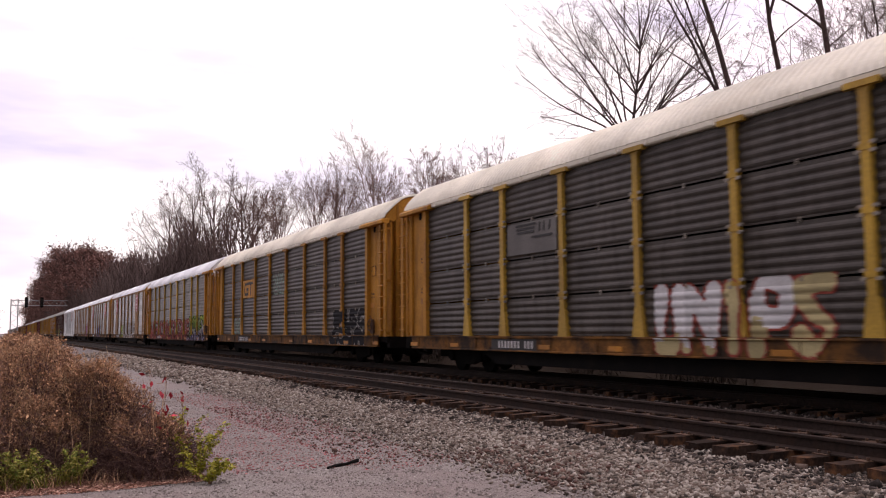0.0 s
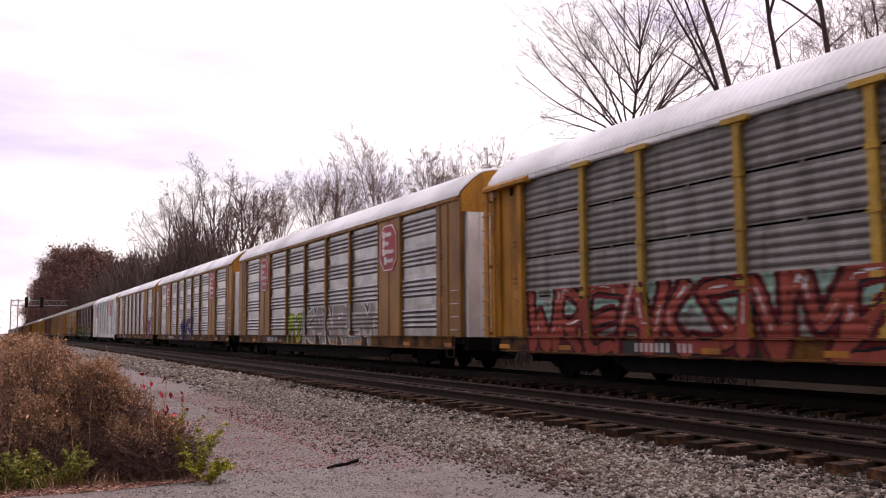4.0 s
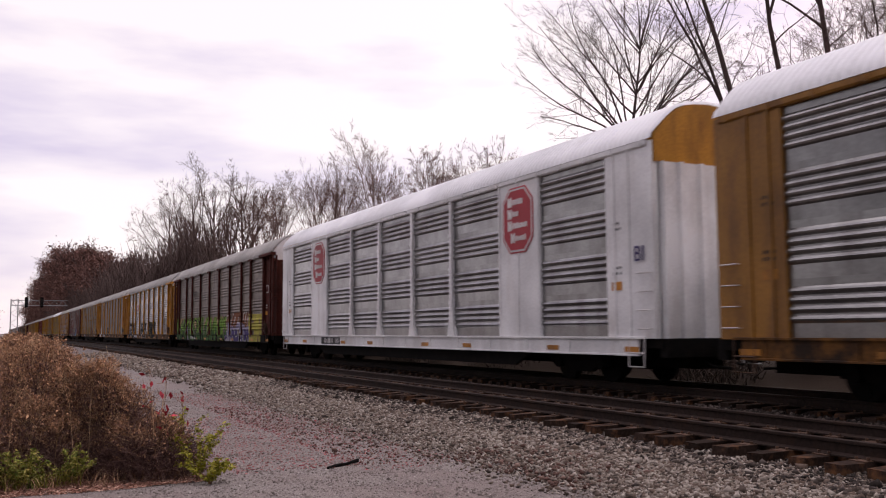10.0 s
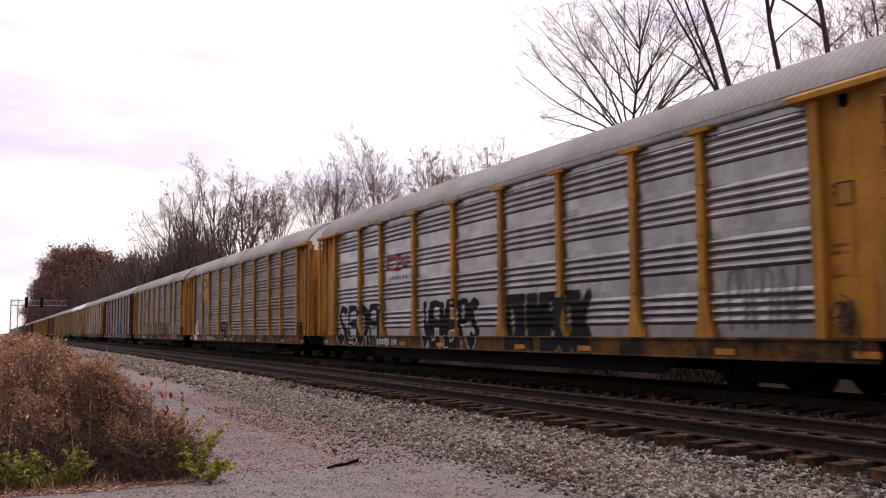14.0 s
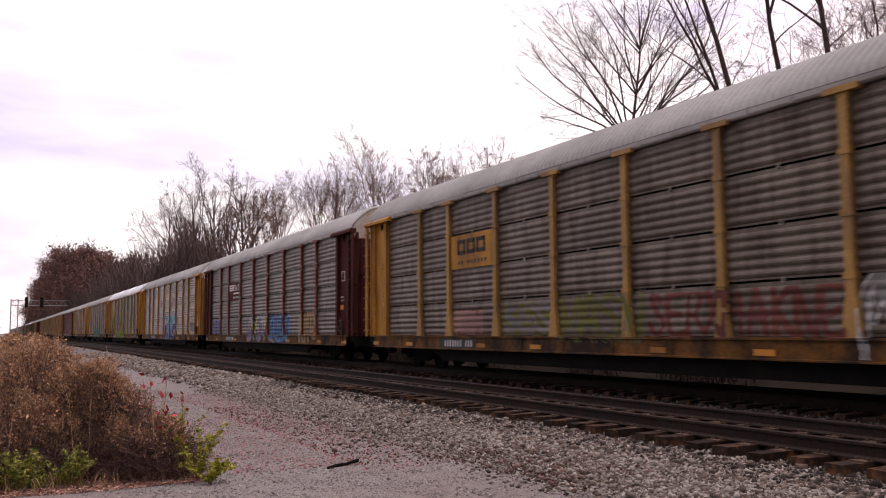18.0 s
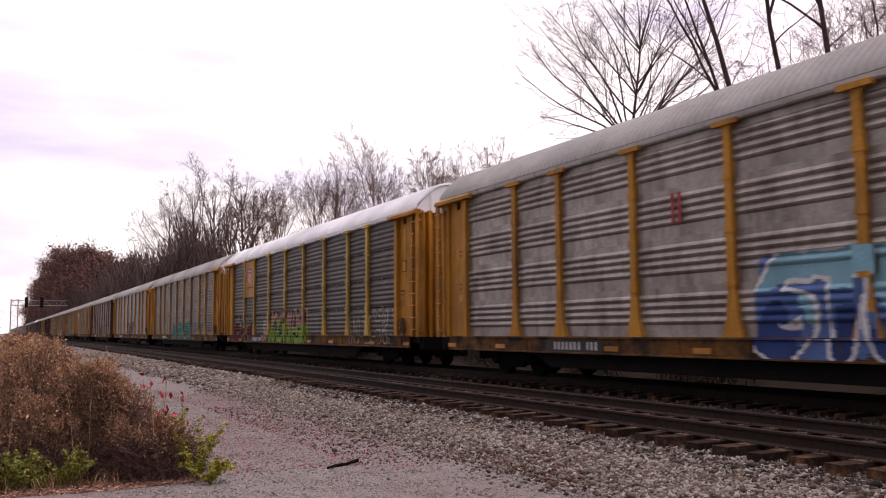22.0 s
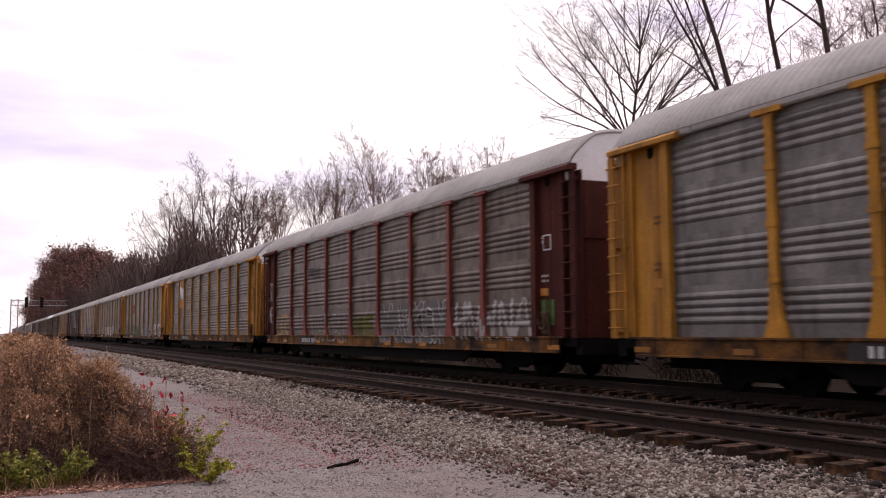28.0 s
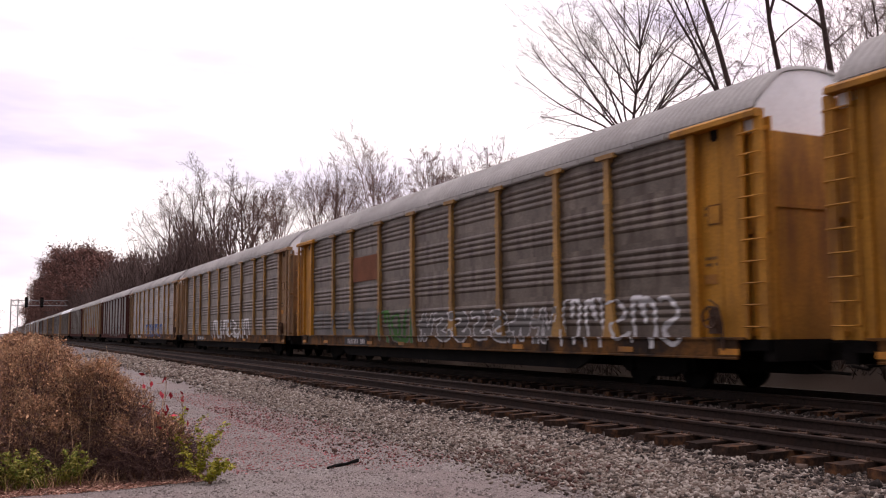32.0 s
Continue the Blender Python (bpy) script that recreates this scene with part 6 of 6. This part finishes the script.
THICKET = scattered("thicket_twig", (0.075, 0.05, 0.045), (0.19, 0.135, 0.12), 0.95)
# cane brown, darkened for the shade inside and low in the bushes
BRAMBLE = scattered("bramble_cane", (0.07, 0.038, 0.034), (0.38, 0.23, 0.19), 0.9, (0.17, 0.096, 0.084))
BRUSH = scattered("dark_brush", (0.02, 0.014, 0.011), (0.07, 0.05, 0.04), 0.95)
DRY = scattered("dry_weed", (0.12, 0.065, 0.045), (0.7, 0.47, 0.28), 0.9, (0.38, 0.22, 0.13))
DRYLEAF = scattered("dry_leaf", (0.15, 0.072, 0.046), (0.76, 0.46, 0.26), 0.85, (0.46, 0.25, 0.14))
OAKLEAF = scattered("oak_leaf", (0.1, 0.052, 0.044), (0.29, 0.152, 0.122), 0.85)
LIME = scattered("yellow_green_leaf", (0.16, 0.16, 0.015), (0.5, 0.44, 0.05), 0.6, (0.34, 0.32, 0.03))
GRASS = scattered("grass_blade", (0.1, 0.13, 0.024), (0.6, 0.5, 0.14), 0.8, (0.3, 0.3, 0.06))
STRAW = scattered("straw", (0.34, 0.2, 0.1), (0.72, 0.52, 0.32), 0.8)
REDLEAF = scattered("red_leaf", (0.3, 0.01, 0.02), (0.6, 0.04, 0.06), 0.6)
LITTER = scattered("red_litter", (0.22, 0.05, 0.05), (0.5, 0.2, 0.18), 0.85, (0.36, 0.09, 0.1))
FALLEN = scattered("fallen_leaf", (0.16, 0.075, 0.055), (0.68, 0.47, 0.36), 0.85, (0.4, 0.21, 0.15))


def build_woods():
    r = random.Random(77)
    near, far = [], []
    for i in range(60):
        y = 38 + i * 1.5
        near.append((21 + r.uniform(-1.5, 3.5), y, r.uniform(1.6, 2.6), 4.5 + (y - 38) * 0.07 + r.uniform(-1, 1)))
    for i in range(110):
        y = 105 + i * 4.6
        far.append((20.5 + r.uniform(-2, 5), y, r.uniform(3.5, 5.5), 12.5 + r.uniform(-2.5, 3)))
    twig_cloud("near_thicket", near, 620, 5, THICKET, "dense bare brown undergrowth behind the tracks", (0.8, 2.2), 0.028)
    twig_cloud("far_woods", far, 1100, 6, THICKET, "distant dense leafless brown woods", (1.6, 4.2), 0.07)
    # brush added in near-black to stand for the shade seen under the cars
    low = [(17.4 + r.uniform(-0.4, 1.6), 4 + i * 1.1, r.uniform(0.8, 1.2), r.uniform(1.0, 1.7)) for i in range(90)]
    twig_cloud("low_brush", low, 260, 7, BRUSH, "low brush added behind the tracks to darken the view under the train", (0.3, 0.9), 0.02, 0.5)


build_woods()


def leafy_tree(x, y, height, rad, seed, label, leaf=None, count=17000, size=0.25):
    g = np.random.default_rng(seed)
    r = random.Random(seed)
    segs, trunk = [], []
    grow(r, segs, trunk, Vector((0, 0, -0.2)), Vector((0, 0, 1)), height * 0.8, 0.35, 0, 3, 0.9, 0.8, 0.04, (12, 6, 4))
    tree = tagged(new("oak_tree"), label, "tree")
    tree.location = (x, y, ground_z(x, y) if y < 250 else float(profile_z(x)))
    v, f = prisms(trunk, 8)
    piece("trunk", fast_mesh("trunk", v, f, BARK, True), tree)
    v, f = prisms(segs, 3)
    piece("limb_work", fast_mesh("limb_work", v, f, BARK), tree)
    # clumps of leaves round a set of limb ends, uneven in outline
    c = np.array([(r.gauss(0, rad * 0.42), r.gauss(0, rad * 0.42), height * (0.14 + 0.8 * r.random() ** 0.9)) for _ in range(46)])
    keep = (np.hypot(c[:, 0], c[:, 1]) / rad) ** 2 + ((c[:, 2] - height * 0.5) / (height * 0.52)) ** 2 < 1.0
    c = c[keep]
    pick = g.integers(0, len(c), count)
    pts = c[pick] + g.normal(0, 1, (count, 3)) * rad * 0.17
    pts[:, 2] = np.maximum(pts[:, 2], 0.4)
    v, f = leaf_cloud(pts, size, g)
    piece("crown", fast_mesh("crown", v, f, leaf or OAKLEAF), tree, None, "rust-brown withered leaves")
    return tree


def build_oaks():
    for i, (x, y, h, rad) in enumerate(((19, 262, 23.5, 7), (20, 285, 25.5, 7.5), (19, 315, 28, 8), (21, 345, 29.5, 8), (18.5, 375, 29, 8), (20, 410, 28, 8.5), (18, 450, 26, 8.5), (20, 238, 21.5, 6.5), (17, 500, 22, 8), (21, 214, 18, 6), (22.5, 196, 16.5, 5.5))):
        leafy_tree(x, y, h, rad, 300 + i, "far oak tree holding its rust-brown leaves")
    leafy_tree(-4.5, 430, 13, 5.5, 330, "far reddish shrub-like tree beside the line", FALLEN, 5000, 0.25)
    leafy_tree(-9.5, 400, 15, 6.5, 331, "far reddish shrub-like tree beside the line", FALLEN, 5000, 0.25)


build_oaks()


def weed_bush(name, x, y, rx, ry, h, seed, label, stems=2600, leaves=5000, leaf=None, stem=None, size=0.0145):
    """A dome of tangled dry brush: lumpy and dense, coloured dark inside for shade, ragged and pale outside."""
    g = np.random.default_rng(seed)
    bush = tagged(new(name), label, "bush")
    bush.location = (x, y, ground_z(x, y))

    def dome(n, deep):
        d = g.normal(size=(n, 3))
        d[:, 2] = np.abs(d[:, 2])
        d /= np.linalg.norm(d, axis=1)[:, None]
        k = d * np.array([rx, ry, h]) / 0.42
        lump = 0.8 + 0.42 * (np.sin(k[:, 0] * 1.5 + seed) * np.cos(k[:, 1] * 1.7 + seed * 2.3) + 0.6 * np.sin(k[:, 2] * 2.1 + k[:, 0] * 1.1 + seed * 0.7) + 0.35 * np.sin(k[:, 0] * 4.3 + k[:, 2] * 3.1 + seed))
        u = g.uniform(0, 1, n) ** deep
        q = u * np.clip(lump, 0.5, 1.05)
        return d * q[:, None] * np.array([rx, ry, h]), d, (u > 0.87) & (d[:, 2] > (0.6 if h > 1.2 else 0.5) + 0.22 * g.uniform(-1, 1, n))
    n = stems * 4
    p, d, skin = dome(n, 0.3)
    d = d * 0.5 + g.normal(0, 0.62, (n, 3)) + np.array([0, 0, 0.3])
    d /= np.linalg.norm(d, axis=1)[:, None]
    ln = g.uniform(0.04, 0.12, n)[:, None] * np.where(skin, 1.0, 2.0)[:, None]
    e = p + d * ln
    e2 = e + (d + g.normal(0, 0.5, (n, 3)) + np.array([0, 0, -0.25])) * ln * 0.6
    w = g.uniform(0.0012, 0.0032, n)[:, None]
    rows = [np.concatenate([p, e, w, w * 0.8], 1), np.concatenate([e, e2, w * 0.8, w * 0.5], 1)]
    # main canes that arch out of the ground
    m = stems // 7
    tip = dome(m, 0.15)[0]
    foot = tip * np.array([0.45, 0.45, 0.0]) + np.array([0, 0, -0.05])
    knee = (tip + foot) / 2 + np.array([0, 0, 1.0]) * tip[:, 2:3] * 0.18 + g.normal(0, 0.04, (m, 3))
    w = g.uniform(0.003, 0.006, m)[:, None]
    rows += [np.concatenate([foot, knee, w, w * 0.8], 1), np.concatenate([knee, tip * 1.03, w * 0.8, w * 0.4], 1)]
    rows = np.concatenate(rows)
    # canes off the outer top get the dark colour, as shade would fall
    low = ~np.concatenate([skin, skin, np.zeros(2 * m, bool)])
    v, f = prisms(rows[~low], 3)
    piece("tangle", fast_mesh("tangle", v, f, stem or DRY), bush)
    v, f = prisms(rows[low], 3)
    piece("cane_base", fast_mesh("cane_base", v, f, BRAMBLE), bush, None, "bare brown canes, coloured darker for the shade inside the bush")
    # pale dry tips that stand out of the crown of the bush
    m = int(stems * 1.1)
    p, d, skin_tip = dome(m, 0.06)
    p, d = p[skin_tip], d[skin_tip]
    d = d * 0.7 + g.normal(0, 0.4, d.shape) + np.array([0, 0, 0.35])
    ln = g.uniform(0.04, 0.15, (len(p), 1))
    w = np.full((len(p), 1), 0.0022)
    v, f = prisms(np.concatenate([p, p + d * ln, w, w * 0.6], 1), 3)
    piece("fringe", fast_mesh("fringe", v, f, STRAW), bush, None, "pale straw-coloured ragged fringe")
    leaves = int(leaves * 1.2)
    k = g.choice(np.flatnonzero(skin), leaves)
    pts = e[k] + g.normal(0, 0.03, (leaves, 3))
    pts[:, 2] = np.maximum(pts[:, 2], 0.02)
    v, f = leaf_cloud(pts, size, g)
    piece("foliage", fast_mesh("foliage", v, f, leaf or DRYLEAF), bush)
    return bush


def leafy_shrub(x, y, reach, h, canes, seed, label, leaf, size=0.03):
    """A young shrub: arching canes with leaves in pairs along both sides."""
    g = np.random.default_rng(seed)
    plant = tagged(new("green_shrub"), label, "bush")
    plant.location = (x, y, ground_z(x, y))
    rows, pts = [], []
    for k in range(canes):
        a = g.uniform(0, 2 * np.pi)
        r, top = reach * g.uniform(0.45, 1.0), h * g.uniform(0.5, 1.0)
        p = np.array([0.0, 0.0, -0.03])
        for i in range(1, 13):
            u = i / 12
            q = np.array([np.cos(a) * r * u ** 1.3, np.sin(a) * r * u ** 1.3, top * (1.25 * u - 0.25 * u ** 3)]) + g.normal(0, 0.012, 3)
            rows.append((*p, *q, 0.004 * (1.15 - u), 0.004 * (1.05 - u)))
            if i > 2:
                for _ in range(9):
                    side = g.normal(0, 1, 3) * np.array([1, 1, 0.45])
                    pts.append(p + (q - p) * g.uniform() + side / np.linalg.norm(side) * size * g.uniform(0.7, 1.9))
            p = q
    v, f = prisms(np.array(rows), 4)
    piece("stem", fast_mesh("stem", v, f, DRY), plant)
    v, f = leaf_cloud(np.array(pts), size, g, 0.25)
    piece("leaves", fast_mesh("leaves", v, f, leaf), plant)


def blades(name, x0, x1, y0, y1, count, h, seed, material, label, bend=0.4, wide=0.005):
    g = np.random.default_rng(seed)
    x, y = g.uniform(x0, x1, count), g.uniform(y0, y1, count)
    z = np.array([ground_z(a, b) for a, b in zip(x, y)])
    ang, ln = g.uniform(0, 2 * np.pi, count), h * g.uniform(0.4, 1.1, count)
    tip = np.stack([x + np.cos(ang) * ln * bend, y + np.sin(ang) * ln * bend, z + ln], 1)
    mid = np.stack([x + np.cos(ang) * ln * bend * 0.35, y + np.sin(ang) * ln * bend * 0.35, z + ln * 0.6], 1)
    side = np.stack([-np.sin(ang), np.cos(ang), np.zeros(count)], 1) * wide
    b = np.stack([x, y, z - 0.01], 1)
    v = np.stack([b - side, b + side, mid + side * 0.8, mid - side * 0.8, tip + side * 0.1, tip - side * 0.1], 1).reshape(-1, 3)
    f = (np.array([(0, 1, 2, 3), (3, 2, 4, 5)])[None] + 6 * np.arange(count)[:, None, None]).reshape(-1, 4)
    return tagged(new(name, fast_mesh(name, v, f, material)), label, "grass", kind="stuff")


def build_weeds():
    dry = "tangled dry brown bramble bush beside the gravel path"
    weed_bush("weed_bush", 1.72, 11.45, 0.55, 0.55, 0.92, 1, dry, 1800, 7000)
    weed_bush("weed_bush", 1.2, 11.9, 0.75, 0.75, 1.28, 12, dry, 2600, 9000)
    weed_bush("weed_bush", 0.55, 12.3, 0.9, 0.95, 1.55, 2, dry, 2800, 10000)
    weed_bush("weed_bush", -0.35, 12.8, 1.1, 1.1, 1.72, 3, dry, 2800, 10000)
    weed_bush("weed_bush", 0.6, 15.0, 1.3, 1.5, 1.58, 4, dry, 2400, 7000)
    weed_bush("weed_bush", 0.1, 19.0, 1.7, 2.0, 1.6, 5, dry, 2200, 5000)
    weed_bush("weed_bush", 0.25, 11.85, 0.9, 0.5, 0.9, 6, "low dry weeds with withered brown leaves", 1500, 6000)
    for i in range(9):
        weed_bush("weed_bush", 0.3 + (i % 3) * 0.6, 23 + i * 7.5, 2.0, 3.5, 1.5 + 0.12 * (i % 2), 20 + i, "dry brown roadside weeds along the path", 1500, 3200, size=0.04)
    lime = "small shrub with bright yellow-green leaves"
    leafy_shrub(1.95, 11.0, 0.42, 0.95, 6, 8, lime, LIME, 0.024)
    leafy_shrub(2.1, 10.7, 0.4, 0.66, 8, 9, lime, LIME, 0.024)
    leafy_shrub(2.16, 10.4, 0.34, 0.34, 8, 19, lime, LIME, 0.022)
    for i, (x, y) in enumerate(((-0.3, 11.3), (-0.1, 11.15), (0.1, 11.25), (0.3, 11.1), (0.5, 11.15), (0.75, 11.1))):
        leafy_shrub(x, y, 0.34, 0.34 + 0.12 * (i % 2), 11, 14 + i, "low leafy weeds turning green and yellow", GRASS, 0.02)
    sapling(1.74, 11.2, 1.3, 10, 26)
    sapling(2.05, 11.3, 0.98, 11, 10)
    blades("grass_patch", -0.6, 0.9, 11.0, 11.6, 420, 0.24, 3, GRASS, "tufts of green and yellowing grass at the bush's foot", 0.9, 0.004)
    blades("dry_grass", -1.0, 2.1, 10.9, 11.7, 900, 0.2, 4, DRY, "dry straw-coloured grass round the bush", 1.4, 0.003)
    blades("straw_stalks", -0.9, 1.9, 11.0, 13.0, 70, 1.4, 6, STRAW, "pale dry stalks standing out of the bush", 0.3, 0.003)
    blades("verge_grass", -5.0, 1.3, 15, 90, 9000, 0.6, 5, DRY, "dry straw-coloured verge grass along the path")
    ground_leaves("fallen_leaves", 6500, (-0.7, 2.25), (10.6, 11.4), 0.027, 3, "fallen brown and red leaves on the path's edge")
    ground_leaves("scattered_leaves", 2800, (2.6, 4.3), (10.8, 18.5), 0.018, 4, "scattered reddish leaves on the gravel", LITTER)
    ground_leaves("leaf_band", 4200, (4.1, 5.5), (10.5, 26), 0.018, 5, "reddish leaf litter along the foot of the ballast", LITTER)


def sapling(x, y, h, seed, count):
    g = np.random.default_rng(seed)
    plant = tagged(new("red_leaf_sapling"), "thin sapling with a few crimson leaves", "plant")
    plant.location = (x, y, ground_z(x, y))
    rows, tips = [], []
    for k in range(3):
        p = np.array([0.0, 0.0, -0.03])
        lean = g.normal(0, 0.02, 2)
        for i in range(6):
            q = p + np.array([lean[0], lean[1], h / 6 * (1 - 0.12 * k)])
            rows.append((*p, *q, 0.007 - 0.0008 * i, 0.006 - 0.0008 * i))
            if i > 2:
                for _ in range(3):
                    e = q + g.normal(0, 0.06, 3) + np.array([0, 0, 0.02])
                    rows.append((*q, *e, 0.003, 0.002))
                    tips.append(e)
            p = q
    v, f = prisms(np.array(rows), 4)
    piece("stem", fast_mesh("stem", v, f, DRY), plant)
    tips = np.array(tips)
    pts = tips[g.integers(0, len(tips), count)] + g.normal(0, 0.02, (count, 3))
    v, f = leaf_cloud(pts, 0.038, g)
    piece("leaves", fast_mesh("leaves", v, f, REDLEAF), plant, None, "crimson leaves")


def ground_leaves(name, count, xr, yr, size, seed, label, material=None):
    g = np.random.default_rng(seed)
    x, y = g.uniform(*xr, count), g.uniform(*yr, count)
    z = np.array([ground_z(a, b) for a, b in zip(x, y)]) + 0.012
    v, f = leaf_cloud(np.stack([x, y, z], 1), size, g, 0.6)
    tagged(new(name, fast_mesh(name, v, f, material or FALLEN)), label, "leaves", kind="stuff")


build_weeds()


def build_stick():
    bm = bmesh.new()
    tube(bm, [(3.70, 10.78, 0), (3.86, 10.92, 0.006), (4.02, 11.02, 0.0), (4.24, 11.18, 0.012)], 0.022, 7)
    for v in bm.verts:
        v.co += Vector((0, 0, -0.49 + 0.0)) + Vector((random.uniform(-0.004, 0.004),) * 3)
    tagged(new("wood_stick", mesh_of("wood_stick", bm, BLACK)), "short dark weathered piece of wood on the gravel", "stick")


build_stick()


# ---- signal gantry far down the line ----
def build_gantry():
    steel = surface("gantry_aluminium", (0.42, 0.42, 0.43), 0.5, 0.4, 0.1, 15, 1.0, (0.25, 0.24, 0.23), 0.4)
    g = tagged(new("signal_gantry"), "grey lattice cantilever signal bridge over the tracks", "signal")
    g.location = (0, 232, -0.45)
    for x in (2.4, 3.9):
        bm = bmesh.new()
        box(bm, x - 0.12, x + 0.12, -0.12, 0.12, 0, 9.6)
        part("mast", bm, steel, g)
    for i in range(8):
        bm = bmesh.new()
        z = 0.6 + i * 1.15
        a, b = ((2.4, z), (3.9, z + 1.1)) if i % 2 else ((3.9, z), (2.4, z + 1.1))
        tube(bm, [(a[0], 0, a[1]), (b[0], 0, b[1])], 0.06, 5)
        part("brace", bm, steel, g)
    for z in (8.1, 9.3):
        for y in (-0.5, 0.5):
            bm = bmesh.new()
            box(bm, 2.3, 14.5, y - 0.07, y + 0.07, z - 0.07, z + 0.07)
            part("chord", bm, steel, g)
    for i in range(13):
        bm = bmesh.new()
        x = 2.6 + i * 0.9
        z = (8.1, 9.3) if i % 2 else (9.3, 8.1)
        tube(bm, [(x, -0.5, z[0]), (x + 0.9, -0.5, z[1])], 0.045, 5)
        part("brace", bm, steel, g)
    for x in (5.6, 8.9):
        bm = bmesh.new()
        box(bm, x - 0.35, x + 0.35, -0.95, -0.75, 7.6, 10.0)
        head = part("signal_head", bm, BLACK, g, "black signal head with hooded lamps")
        for z in (8.2, 8.9, 9.5):
            bm = bmesh.new()
            disc(bm, "y", (x, 0, z), 0.17, -1.2, -0.95, 10)
            part("hood", bm, SIGN_BLACK, head)
    bm = bmesh.new()
    box(bm, 2.0, 4.4, -0.6, 0.6, -0.1, 0.35)
    part("footing", bm, WHITE, g)


build_gantry()


# ---- what moves ----
def motions():
    # the speed is not quite even: metres by which the train lags behind an even run
    lag = ((0.0, 0.06), (3.0, 0.07), (6.0, 0.0), (9.0, 0.03), (12.0, -0.03), (14.5, -0.08), (16.5, -0.1), (17.0, 0.31), (18.0, 0.35), (20.0, 0.34), (21.0, 0.25),
           (23.0, 0.14), (25.0, 0.11), (28.0, 0.06), (30.0, -0.03), (32.0, 0.0))
    for i, car in enumerate(TRAIN):
        y = FIRST_GAP + PITCH_LEN * (i + 1.5)
        walk(car, [(t, pose(FAR_X, y - SPEED * t + late, 0)) for t, late in lag])
    # every wheelset rolls alike: keyed once, and the keys are shared
    turn = -math.degrees(SPEED / 0.42) / FPS
    first = WHEELS[0]
    walk(first, [(f / FPS, pose(0, 0, 0, -turn * f, 0, 0)) for f in range(0, 32 * FPS + 1)])
    keys = first.animation_data
    for ws in WHEELS[1:]:
        ws.rotation_mode = "QUATERNION"
        ws.animation_data_create()
        ws.animation_data.action = keys.action
        ws.animation_data.action_slot = keys.action_slot


motions()
